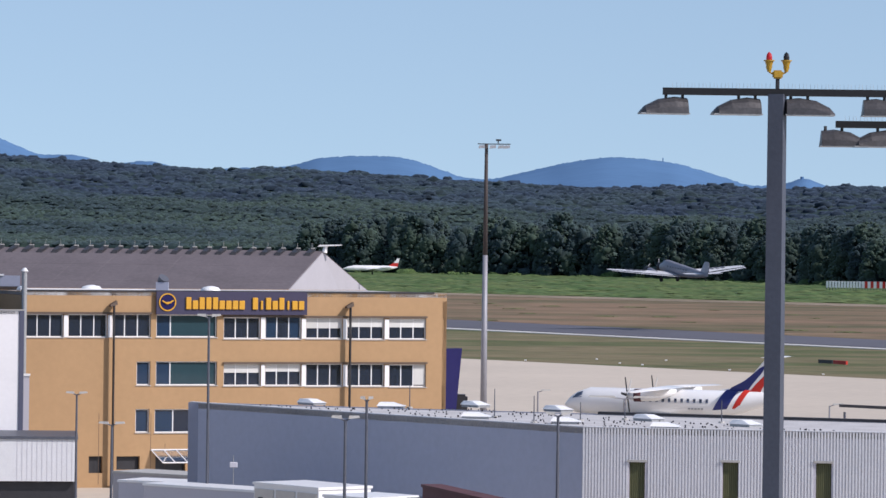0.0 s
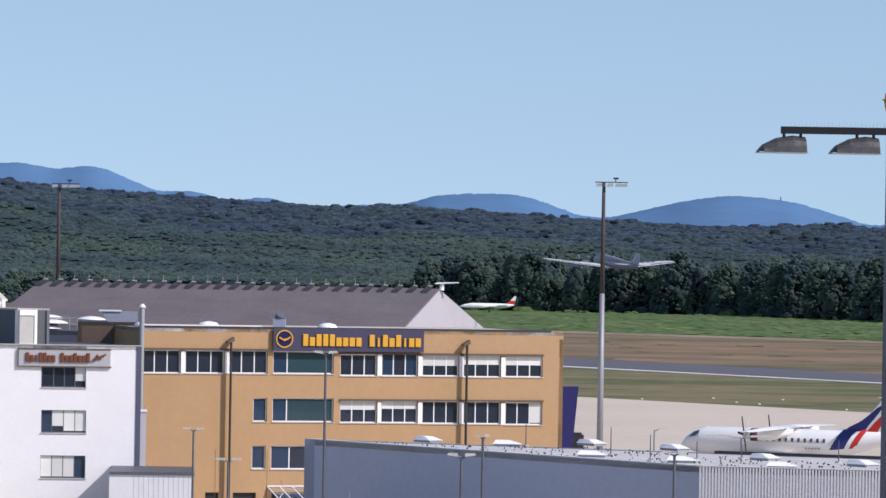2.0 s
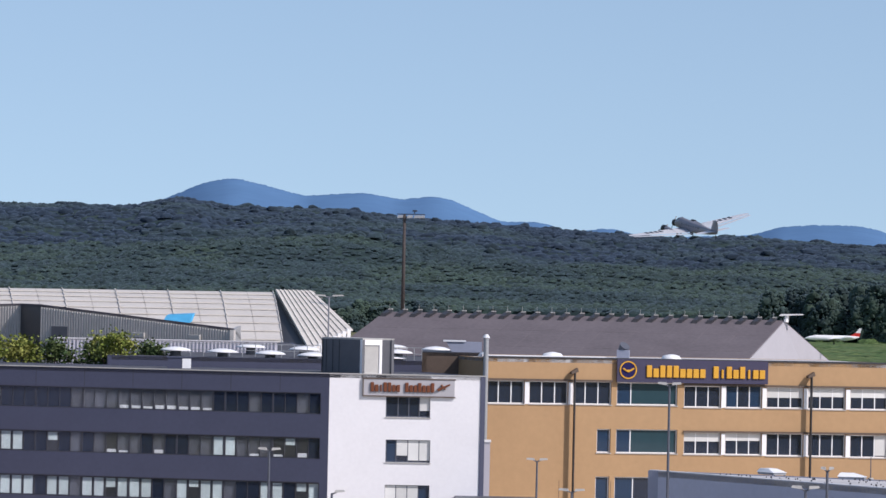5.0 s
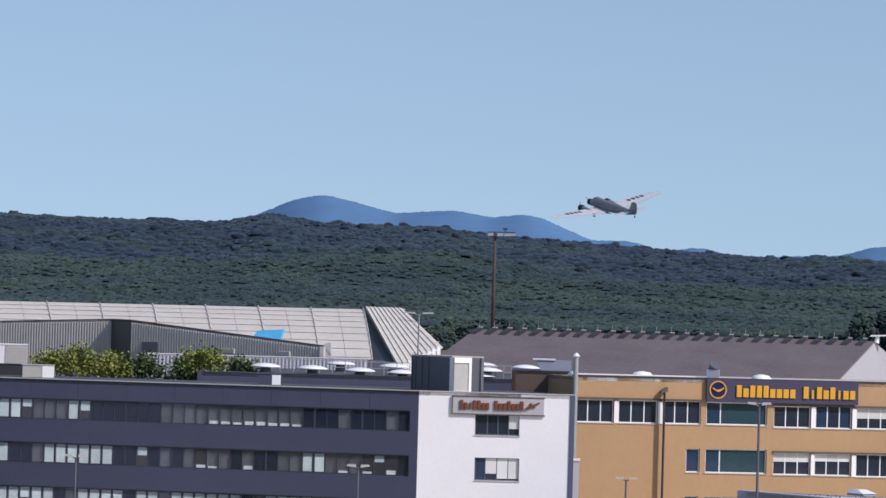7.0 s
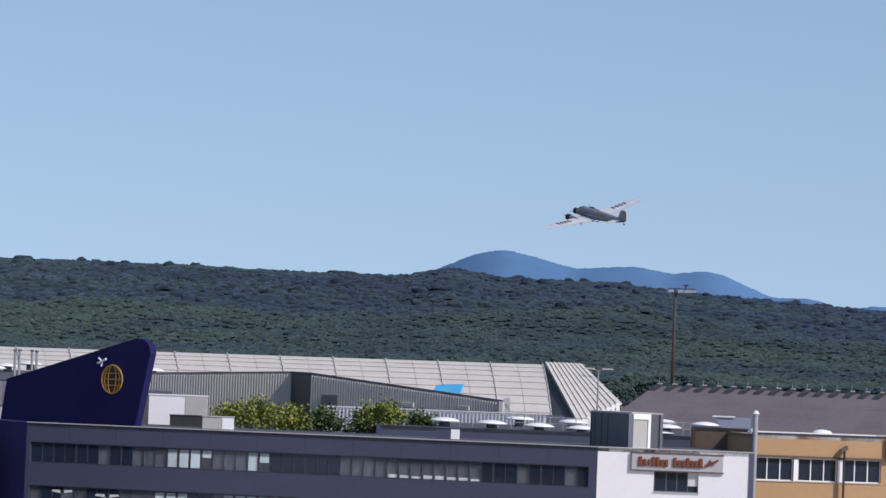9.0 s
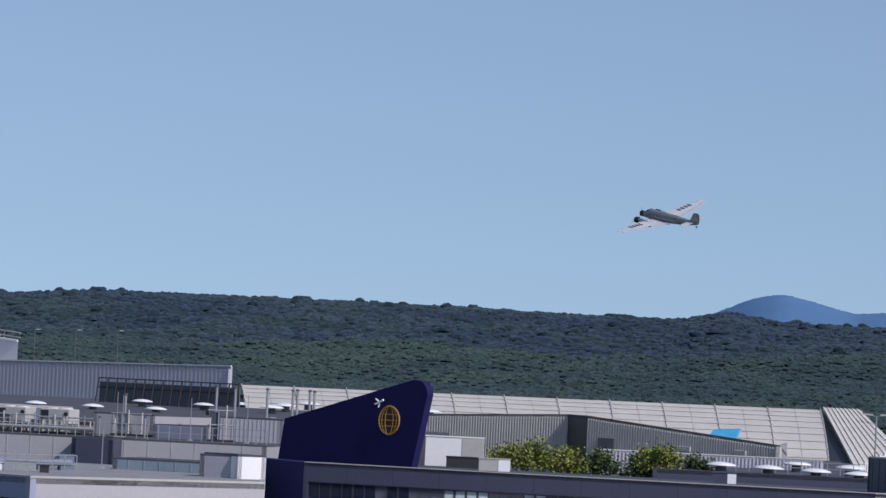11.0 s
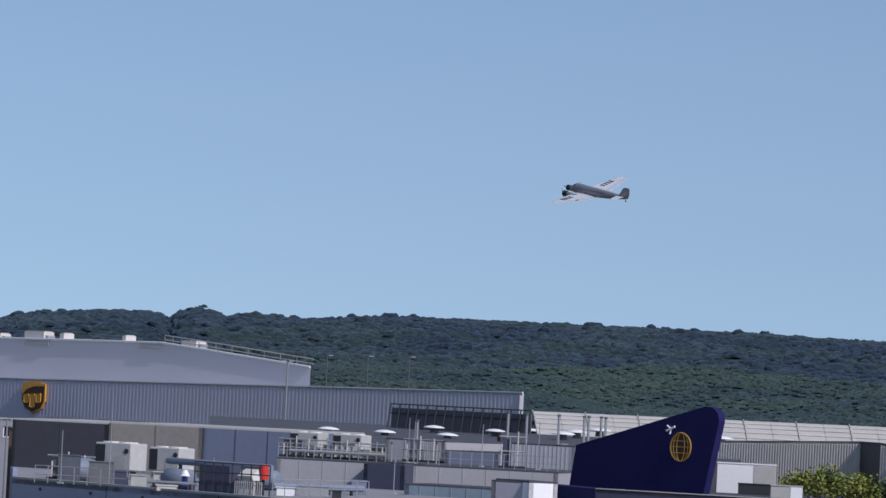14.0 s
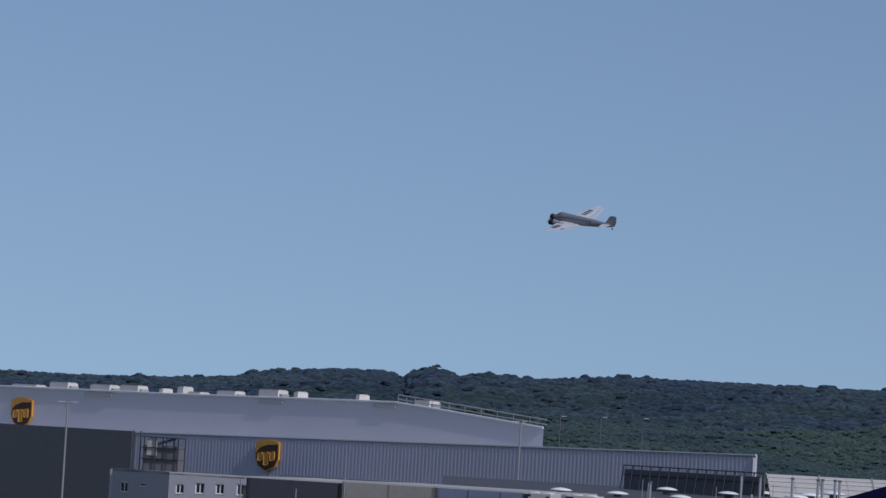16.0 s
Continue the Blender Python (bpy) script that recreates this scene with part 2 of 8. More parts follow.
M = {
    "ochre": mat("ochre_render", (0.395, 0.248, 0.130), 0.85, vary=0.07, scale=0.25, fine=2.5, bump=0.03),
    "white_wall": mat("white_panel", (0.74, 0.73, 0.74), 0.6, vary=0.04, scale=0.4, fine=4, bump=0.03),
    "grey_panel": mat("slate_grey_cladding", (0.056, 0.062, 0.102), 0.5, vary=0.08, scale=0.5, fine=4, bump=0.05),
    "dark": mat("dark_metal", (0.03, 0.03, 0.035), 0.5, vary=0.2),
    "mast_brown": mat("dark_brown_mast_steel", (0.058, 0.048, 0.046), 0.8, 0.1, vary=0.3, scale=0.6, fine=5),
    "brown": mat("brown_panel", (0.10, 0.072, 0.055), 0.7, vary=0.15),
    "hood": mat("weathered_lamp_hood", (0.082, 0.078, 0.080), 0.38, 0.4, vary=0.3),
    "steel": mat("galvanised_steel", (0.34, 0.35, 0.36), 0.5, 0.4, vary=0.15, scale=0.8, fine=6),
    "pole": mat("painted_pole", (0.10, 0.108, 0.132), 0.5, 0.3, vary=0.2),
    "mast": mat("blue_grey_mast_paint", (0.080, 0.090, 0.120), 0.5, 0.2, vary=0.12, scale=0.8, fine=8),
    "white_frame": mat("white_frame", (0.78, 0.78, 0.78), 0.5, vary=0.04),
    "blind": mat("pale_blind", (0.62, 0.62, 0.6), 0.8, vary=0.06, per=0.15),
    "sill": mat("grey_sill", (0.40, 0.39, 0.37), 0.6),
    "glass": glass("dark_window_glass", (0.12, 0.165, 0.26), trans=0.88),
    "band_glass": glass("office_band_glass", (0.72, 0.76, 0.80), trans=0.97),
    "tank_blue": mat("pale_blue_lagging", (0.17, 0.20, 0.255), 0.6, vary=0.1),
    "blue_glass": glass("blue_tinted_glass", (0.03, 0.07, 0.14), trans=0.5),
    "teal_glass": glass("teal_tinted_glass", (0.03, 0.072, 0.092), trans=0.3),
    "gravel_roof": mat("roof_felt", (0.46, 0.45, 0.45), 0.9, vary=0.25, scale=0.6, fine=9),
    "dark_roof": mat("dark_bitumen_roof", (0.07, 0.072, 0.085), 0.85, vary=0.3, scale=0.3, fine=4),
    "slate_roof": mat("weathered_brown_sheet_roof", (0.120, 0.103, 0.112), 0.85, vary=0.22, scale=0.25, fine=3, bump=0.1),
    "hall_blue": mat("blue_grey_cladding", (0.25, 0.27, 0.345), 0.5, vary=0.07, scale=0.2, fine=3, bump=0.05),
    "wing_blue": mat("lilac_blue_panel", (0.31, 0.32, 0.43), 0.55, vary=0.07, scale=0.2, fine=3, bump=0.05),
    "terrace_glass": mat("pale_blue_parapet_glass", (0.20, 0.26, 0.31), 0.2, vary=0.12, scale=0.5, fine=3, bump=0),
    "hall_rib": mat("pale_ribbed_sheet", (0.66, 0.67, 0.69), 0.45, 0.1, vary=0.06),
    "shed_rib": mat("grey_ribbed_sheet", (0.36, 0.355, 0.35), 0.55, 0.1, vary=0.1),
    "gate_grey": mat("mid_grey_site_panel", (0.33, 0.33, 0.37), 0.6, vary=0.06, scale=0.4, fine=3),
    "lamp_grey": mat("pale_lamp_post_zinc", (0.26, 0.26, 0.285), 0.5, 0.2, vary=0.1),
    "olive": mat("olive_shutter", (0.10, 0.105, 0.05), 0.6),
    "ups_low": mat("lilac_grey_sheet", (0.50, 0.49, 0.54), 0.5, 0.1, vary=0.05, scale=0.1),
    "ups_high": mat("pale_grey_panel", (0.58, 0.565, 0.62), 0.5, vary=0.04, scale=0.1),
    "dome_white": mat("aged_white_roof_sheet", (0.56, 0.525, 0.48), 0.6, vary=0.10, scale=0.25, fine=2),
    "unit_grey": mat("off_white_unit_paint", (0.44, 0.43, 0.42), 0.6, vary=0.12, scale=0.8, fine=5),
    "frame_slate": mat("dark_slate_frame", (0.042, 0.044, 0.058), 0.6, vary=0.1),
    "screen": mat("slate_window_screen", (0.085, 0.09, 0.115), 0.8, vary=0.1, scale=1.2, fine=6, per=0.3),
    "office_blind": mat("white_green_blind", (0.66, 0.74, 0.73), 0.8, vary=0.06, per=0.12),
    "screen_blue": mat("blue_window_panel", (0.05, 0.066, 0.11), 0.7, vary=0.1, per=0.3),
    "navy_roof": mat("navy_ribbed_roof", (0.020, 0.024, 0.043), 0.85, vary=0.25, scale=0.4, fine=3, spec=0.12),
    "navy_rib": mat("blue_grey_roof_rib", (0.058, 0.068, 0.105), 0.8, vary=0.3, scale=0.3, fine=2, spec=0.15),
    "block_blue": mat("mid_blue_cladding", (0.135, 0.158, 0.235), 0.6, vary=0.07, scale=0.2, fine=3, bump=0.05),
    "beige": mat("beige_ribbed_sheet", (0.24, 0.222, 0.212), 0.7, vary=0.12, scale=0.3, fine=3),
    "maroon": mat("maroon_awning_cloth", (0.10, 0.04, 0.045), 0.8, vary=0.15),
    "navy": mat("navy_sign_panel", (0.016, 0.0145, 0.074), 0.7, vary=0.12, spec=0.12),
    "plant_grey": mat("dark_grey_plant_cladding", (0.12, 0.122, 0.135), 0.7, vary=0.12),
    "shed_wall": mat("pale_grey_ribbed_sheet", (0.47, 0.445, 0.42), 0.6, 0.05, vary=0.1),
    "hub_wall": mat("lilac_ribbed_sheet", (0.45, 0.44, 0.53), 0.5, 0.1, vary=0.05, scale=0.1),
    "violet": mat("violet_sign_board", (0.042, 0.038, 0.078), 0.5, vary=0.1),
    "old_gold": mat("dull_gold_paint", (0.40, 0.22, 0.045), 0.5, vary=0.05),
    "gold": mat("golden_yellow_paint", (0.60, 0.31, 0.03), 0.5, vary=0.05),
    "orange": mat("orange_paint", (0.15, 0.045, 0.018), 0.5, vary=0.1),
    "parcel_brown": mat("dark_brown_paint", (0.05, 0.022, 0.012), 0.5),
    "parcel_gold": mat("amber_paint", (0.62, 0.30, 0.05), 0.5),
    "red": mat("red_paint", (0.55, 0.03, 0.02), 0.5),
    "grey_roof": mat("grey_roof_felt", (0.24, 0.24, 0.25), 0.9, vary=0.25, scale=0.5, fine=6),
    "sign_grey": mat("grey_sign_box", (0.40, 0.39, 0.41), 0.5, vary=0.05),
    "pale_wall": mat("pale_grey_render", (0.37, 0.36, 0.385), 0.7, vary=0.06, scale=0.4, fine=4),
    "white_paint": mat("white_gloss_paint", (0.80, 0.80, 0.80), 0.3, vary=0.03),
    "blue_paint": mat("deep_blue_paint", (0.02, 0.03, 0.16), 0.35),
    "cyan": mat("sky_blue_tarpaulin", (0.06, 0.33, 0.56), 0.5),
    # one bare metal in two tones: wings coloured as sunlit, body as shaded
    "wing_metal": mat("bare_duralumin_sunlit", (0.58, 0.59, 0.62), 0.42, 0.25, vary=0.08, scale=0.5, fine=6),
    "duralumin": mat("corrugated_duralumin_shaded", (0.29, 0.29, 0.325), 0.42, 0.6, vary=0.10, scale=0.5, fine=6),
    "black": mat("black_paint", (0.012, 0.012, 0.014), 0.45),
    "tyre": mat("black_rubber", (0.02, 0.02, 0.02), 0.85),
    "yellow": mat("yellow_paint", (0.42, 0.25, 0.025), 0.5),
    "lens": glow("red_obstruction_light", (0.36, 0.008, 0.014), 0.25),
    "asphalt": mat("asphalt", (0.092, 0.092, 0.112), 0.9, vary=0.15, scale=0.05, fine=1.0),
    "concrete": mat("apron_concrete", (0.50, 0.435, 0.36), 0.9, vary=0.10, scale=0.03, fine=0.6),
    "edge_line": mat("white_runway_paint", (0.50, 0.49, 0.47), 0.8, vary=0.2, scale=0.1, fine=0.8),
    "strip": two_tone("worn_tan_concrete", (0.27, 0.22, 0.165), (0.20, 0.16, 0.11), 0.02, fine=0.3),
    "dry": two_tone("dry_grass", (0.22, 0.148, 0.098), (0.115, 0.102, 0.058), 0.03, fine=0.3, lo=0.40, hi=0.60, stretch=(0.3, 1, 1)),
    "dry2": two_tone("mown_dry_grass", (0.18, 0.150, 0.088), (0.095, 0.108, 0.048), 0.05, fine=0.6, stretch=(0.3, 1, 1)),
    "green": two_tone("green_meadow", (0.066, 0.118, 0.040), (0.115, 0.155, 0.058), 0.03, fine=0.25),
    # ridge crowns are bluer than the plain's: haze put into the base colour
    "forest": two_tone("forest_canopy_haze_blue", (0.0175, 0.030, 0.048), (0.025, 0.042, 0.047), 0.010, fine=0.9, bump=0.15, per=0.16),
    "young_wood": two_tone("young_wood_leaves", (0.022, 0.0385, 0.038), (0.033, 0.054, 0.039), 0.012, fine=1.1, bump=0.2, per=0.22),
    "tall_trees": two_tone("dark_tree_leaves", (0.033, 0.054, 0.056), (0.052, 0.080, 0.056), 0.05, fine=1.3, bump=0.2, per=0.25),
    "weed": two_tone("weed_leaves", (0.10, 0.12, 0.05), (0.13, 0.14, 0.06), 0.1, bump=0.1),
    "leaf": two_tone("light_green_leaves", (0.13, 0.165, 0.035), (0.24, 0.25, 0.07), 0.9, bump=0.2, per=0.4),
    "leaf_dark": two_tone("deep_green_leaves", (0.05, 0.085, 0.035), (0.09, 0.12, 0.045), 0.9, bump=0.2, per=0.4),
    "canopy_fill": two_tone("canopy_fill_leaves", (0.020, 0.036, 0.043), (0.028, 0.047, 0.043), 0.02, bump=0.2),
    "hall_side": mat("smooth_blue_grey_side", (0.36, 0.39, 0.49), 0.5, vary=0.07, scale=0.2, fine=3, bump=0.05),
    "moss": two_tone("dry_yellow_moss", (0.26, 0.17, 0.05), (0.06, 0.06, 0.05), 1.2, bump=0.2),
    "scrub": two_tone("scrub_leaves", (0.05, 0.085, 0.032), (0.075, 0.115, 0.04), 0.1, bump=0.4, per=0.2),
    "bark": mat("bark", (0.10, 0.075, 0.05), 0.9),
    # the blue is distance haze, painted as the hills' base colour
    "hill": mat("far_wooded_hills_haze", (0.090, 0.182, 0.325), 0.95, vary=0.09, scale=0.006, fine=0.04, bump=0, spec=0.05),
}


# a blue sheen on the crowns imitates haze and lifts their shaded parts
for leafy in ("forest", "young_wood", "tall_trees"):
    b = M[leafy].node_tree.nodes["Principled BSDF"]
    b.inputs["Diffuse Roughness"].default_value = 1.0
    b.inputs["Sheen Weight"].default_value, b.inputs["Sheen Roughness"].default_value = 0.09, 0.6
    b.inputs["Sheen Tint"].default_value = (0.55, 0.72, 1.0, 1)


# ---- building blocks ----
def bm_mesh(name, bm, material):
    me = bpy.data.meshes.new(name)
    bm.normal_update()
    bm.to_mesh(me)
    bm.free()
    me.materials.append(M[material])
    return me


def thing(name, loc, label, category, group="", kind=""):
    ob = new(name)
    ob.location = loc
    ob.empty_display_size = 0.5
    return tagged(ob, label, category, group, kind)


def origin(ob):
    m = Matrix.Translation(ob.location)
    return origin(ob.parent) @ m if ob.parent else m


def part(name, bm, material, parent=None, label="", world=True, smooth=False):
    """One mesh under a thing or a part. world: the vertices are in the world's space, else in the parent's."""
    me = bm_mesh(name, bm, material)
    if smooth:
        me.polygons.foreach_set("use_smooth", [True] * len(me.polygons))
    ob = new(name, me)
    if parent is not None:
        ob.parent = parent
        if world:
            top = parent
            while top.parent:
                top = top.parent
            ob.matrix_parent_inverse = Matrix.Translation(-top.location) if parent is top else Matrix()
    return tagged(ob, label)


class Wall:
    """A vertical plane from a to b, seen from the side where a is on the left: u along it, z up, w out of it."""

    def __init__(self, a, b):
        self.a = Vector((*a, 0))
        d = Vector((*b, 0)) - self.a
        self.length = d.length
        self.d = d.normalized()
        self.n = Vector((self.d.y, -self.d.x, 0))

    def at(self, u, z, w=0.0):
        return self.a + self.d * u + self.n * w + Vector((0, 0, z))

    def moved(self, w):
        a = self.a + self.n * w
        b = a + self.d * self.length
        return Wall(a.xy, b.xy)

    def box(self, bm, u0, u1, z0, z1, w0, w1):
        return hexa(bm, [self.at(u, z, w) for z in (z0, z1) for u, w in ((u0, w1), (u1, w1), (u1, w0), (u0, w0))])


def hexa(bm, p):
    v = [bm.verts.new(q) for q in p]
    for f in ((3, 2, 1, 0), (4, 5, 6, 7), (0, 1, 5, 4), (1, 2, 6, 5), (2, 3, 7, 6), (3, 0, 4, 7)):
        bm.faces.new([v[i] for i in f])
    return v


def box(bm, x0, x1, y0, y1, z0, z1):
    return hexa(bm, [Vector((x, y, z)) for z in (z0, z1) for x, y in ((x0, y0), (x1, y0), (x1, y1), (x0, y1))])


def prism(bm, pts, z0, z1):
    """A prism over a counter-clockwise footprint; z0, z1 may be lists, one height a corner."""
    n = len(pts)
    a = z0 if isinstance(z0, (list, tuple)) else [z0] * n
    b = z1 if isinstance(z1, (list, tuple)) else [z1] * n
    lo = [bm.verts.new((*p[:2], z)) for p, z in zip(pts, a)]
    hi = [bm.verts.new((*p[:2], z)) for p, z in zip(pts, b)]
    bm.faces.new(hi)
    bm.faces.new(lo[::-1])
    for i in range(n):
        j = (i + 1) % n
        bm.faces.new((lo[i], lo[j], hi[j], hi[i]))


def tube(bm, a, b, r0, r1=None, n=10, caps=True):
    a, b = Vector(a), Vector(b)
    r1 = r0 if r1 is None else r1
    q = (b - a).to_track_quat("Z", "Y").to_matrix()
    rings = []
    for c, r in ((a, r0), (b, r1)):
        rings.append([bm.verts.new(c + q @ Vector((r * math.cos(2 * math.pi * i / n), r * math.sin(2 * math.pi * i / n), 0))) for i in range(n)])
    for i in range(n):
        j = (i + 1) % n
        bm.faces.new((rings[0][i], rings[0][j], rings[1][j], rings[1][i]))
    if caps:
        bm.faces.new(rings[0][::-1])
        bm.faces.new(rings[1])


def loft(bm, rings, caps=True):
    """A skin over rings of points, all with the same number of corners."""
    vs = [[bm.verts.new(p) for p in r] for r in rings]
    n = len(vs[0])
    for a, b in zip(vs, vs[1:]):
        for i in range(n):
            j = (i + 1) % n
            bm.faces.new((a[i], a[j], b[j], b[i]))
    if caps:
        bm.faces.new(vs[0][::-1])
        bm.faces.new(vs[-1])


def wall_with_openings(bm, w, z0, z1, openings, thick=0.3, u0=0.0, u1=None):
    """A wall with real holes: openings as (u0, u1, z0, z1)."""
    u1 = w.length if u1 is None else u1
    us = sorted({u0, u1, *(min(max(o[i], u0), u1) for o in openings for i in (0, 1))})
    zs = sorted({z0, z1, *(min(max(o[i], z0), z1) for o in openings for i in (2, 3))})

    def hole(i, j):
        if not (0 <= i < len(us) - 1 and 0 <= j < len(zs) - 1):
            return True
        cu, cz = (us[i] + us[i + 1]) / 2, (zs[j] + zs[j + 1]) / 2
        return any(o[0] < cu < o[1] and o[2] < cz < o[3] for o in openings)

    for i in range(len(us) - 1):
        for j in range(len(zs) - 1):
            if hole(i, j):
                continue
            a, b, c, d = us[i], us[i + 1], zs[j], zs[j + 1]
            for q in (((a, c, 0), (b, c, 0), (b, d, 0), (a, d, 0)), ((a, c, -thick), (a, d, -thick), (b, d, -thick), (b, c, -thick))):
                bm.faces.new([bm.verts.new(w.at(u, z, k)) for u, z, k in q])
            for di, dj, e in ((-1, 0, ((a, c), (a, d))), (1, 0, ((b, d), (b, c))), (0, -1, ((b, c), (a, c))), (0, 1, ((a, d), (b, d)))):
                if hole(i + di, j + dj):
                    (p, q), (r, s) = e
                    bm.faces.new([bm.verts.new(w.at(*v)) for v in ((p, q, 0), (r, s, 0), (r, s, -thick), (p, q, -thick))][::-1])
    bmesh.ops.remove_doubles(bm, verts=bm.verts, dist=0.001)


def window(parent, w, o, cols=(1.0,), pane="glass", frame_mat="white_frame", blinds=(), inset=0.16, bar=0.07, sill=True, blind_mat="blind", label=""):
    """A window in the hole o: frame with mullions, a pane a light, blinds as (column, share of the height hidden)."""
    u0, u1, z0, z1 = o
    bm = bmesh.new()
    total, edges, u = sum(cols), [u0], u0
    for c in cols:
        u += (u1 - u0) * c / total
        edges.append(u)
    lights = [(a + (bar if i == 0 else bar / 2), b - (bar if i == len(cols) - 1 else bar / 2), z0 + bar, z1 - bar) for i, (a, b) in enumerate(zip(edges, edges[1:]))]
    wall_with_openings(bm, w.moved(-inset), z0, z1, lights, 0.06, u0, u1)
    win = part("window", bm, frame_mat, parent, label)
    hidden = dict(blinds)
    for i in range(len(cols)):
        bm = bmesh.new()
        w.box(bm, edges[i] + bar / 2, edges[i + 1] - bar / 2, z0 + bar, z1 - bar, -inset - 0.045, -inset - 0.03)
        part("pane", bm, pane[i] if isinstance(pane, (list, tuple)) else pane, win).visible_shadow = False
        if i in hidden:
            bm = bmesh.new()
            w.box(bm, edges[i] + bar * 0.4, edges[i + 1] - bar * 0.4, z1 - bar - (z1 - z0 - 2 * bar) * hidden[i], z1 - bar * 0.5, -inset - 0.028, -inset + 0.01)
            part("blind", bm, blind_mat, win)
    if sill:
        bm = bmesh.new()
        w.box(bm, u0 - 0.05, u1 + 0.05, z0 - 0.06, z0 - 0.003, -inset, 0.06)
        part("sill", bm, "sill", win)
    return win


def ring(x, w, h, zc, n=20, sq=2.6):
    """One section of a body across x, a rounded box."""
    out = []
    for i in range(n):
        a = 2 * math.pi * i / n
        c, s = math.cos(a), math.sin(a)
        out.append(Vector((x, w / 2 * math.copysign(abs(c) ** (2 / sq), c), zc + h / 2 * math.copysign(abs(s) ** (2 / sq), s))))
    return out


def wing_ring(y, x_le, x_te, z, thick, n=14):
    out = []
    for i in range(n):
        a = 2 * math.pi * i / n
        c = (1 - math.cos(a)) / 2
        t = thick * (1.1 * math.sqrt(max(c, 0)) * (1 - c) + 0.02) * 1.6
        out.append(Vector((x_le + (x_te - x_le) * c, y, z + (t if math.sin(a) >= 0 else -t * 0.6))))
    return out


# ---- ground, runways, woods and hills ----
FAR = 7459.0   # metres at which one unit of the rise tables is one metre


def interp(table, a):
    return float(np.interp(a, [p[0] for p in table], [p[1] for p in table]))


def polar(az, d, z=0.0):
    a = radians(az)
    return Vector((d * math.sin(a), d * math.cos(a), z))


def ground_sheet():
    bm = bmesh.new()
    n = 48
    rings = [[polar(360 * i / n, r) for i in range(n)] for r in (60, 300, 900, 2200, 4900)]
    c = bm.verts.new((0, 0, 0))
    prev = None
    for r in rings:
        vs = [bm.verts.new(p) for p in r]
        for i in range(n):
            j = (i + 1) % n
            if prev is None:
                bm.faces.new((c, vs[j], vs[i]))
            else:
                bm.faces.new((prev[i], prev[j], vs[j], vs[i]))
        prev = vs
    bmesh.ops.recalc_face_normals(bm, faces=bm.faces)
    return tagged(part("ground", bm, "dry2"), "dry mown airfield grass, olive and straw coloured", "ground", kind="structure")


ground_sheet()


def strip(name, near_a, near_b, far_a, far_b, material, label, category, lift, out=0.6):
    """A flat strip between a near and a far edge, drawn out beyond the given ends."""
    pts = []
    for a, b in ((near_a, near_b), (far_a, far_b)):
        a, b = Vector(a), Vector(b)
        d = b - a
        pts.append((a - d * out, b + d * out * 0.8))
    (p, q), (s, r) = pts
    bm = bmesh.new()
    prism(bm, [p, q, r, s], -0.2, lift)
    bmesh.ops.recalc_face_normals(bm, faces=bm.faces)
    return tagged(part(name, bm, material), label, category, kind="structure")


strip("meadow", (2.86, 1257.94), (118.3, 1135.4), (-42.28, 2196.7), (204.1, 1960.37), "green", "bright green meadow below the wood", "meadow", 0.05, 0.8)
strip("dry_field", (2.04, 869.7), (76.58, 734.32), (2.81, 1233.47), (116.22, 1115.43), "dry", "straw-brown dry grass between the runways", "grass", 0.03)
strip("taxiway", (2.8, 1227.5), (115.21, 1105.7), (2.9, 1276.94), (119.36, 1145.66), "strip", "pale worn concrete strip across the grass", "taxiway", 0.09)
strip("runway", (1.87, 788.57), (70.48, 675.63), (2.03, 863.78), (76.14, 730.09), "asphalt", "dark asphalt runway", "runway", 0.12)
strip("runway_edge_line", (1.84, 776.5), (69.55, 666.75), (1.86, 786.13), (70.29, 673.84), "edge_line", "worn white runway edge line", "marking", 0.11)
strip("apron", (-5, 60), (60, 50), (1.45, 590.32), (54.55, 522.5), "concrete", "sunlit pale concrete apron", "apron", 0.08, 1.2)

FOREST_TOP = [(-26.26, 101), (-25.5, 102), (-24.59, 107), (-23.82, 112), (-23.37, 126), (-22.3, 140), (-21.61, 140), (-21.41, 127), (-21.22, 145), (-20.97, 152), (-20.68, 139), (-20.38, 145), (-19.61, 141), (-18.99, 148), (-18.38, 154), (-15.07, 156), (-14.15, 155), (-13.23, 155), (-12.31, 152), (-11.39, 151), (-10.47, 152), (-10.16, 161), (-9.88, 169), (-9.47, 161), (-9.16, 154), (-8.31, 154), (-7.47, 153), (-7.24, 144), (-6.39, 138), (-5.25, 129), (-4.49, 123), (-3.73, 118), (-2.96, 112), (-2.42, 118), (-1.73, 114), (-0.96, 110), (-0.04, 102), (0.57, 99), (1.26, 94), (2.03, 90), (2.8, 92), (3.64, 98), (4.18, 93), (4.86, 92), (5.32, 98), (5.93, 97)]
HILL_TOP = [(-10.83, 123), (-10.46, 144), (-10, 169), (-9.55, 195), (-9.15, 205), (-8.79, 195), (-8.18, 175), (-7.64, 181), (-7.33, 183), (-6.87, 172), (-6.41, 180), (-6.18, 174), (-5.49, 136), (-5.18, 138), (-4.87, 136), (-4.64, 122), (-4.26, 125), (-4.03, 130), (-3.49, 114), (-2.08, 122), (-1.74, 137), (-1.27, 142), (-0.66, 142), (-0.35, 134), (0.27, 105), (0.65, 103), (1.26, 122), (1.64, 134), (2.18, 145), (2.64, 144), (3.18, 135), (3.64, 118), (4.18, 96), (4.67, 101), (4.85, 115), (4.98, 109), (5.13, 100), (5.47, 90)]
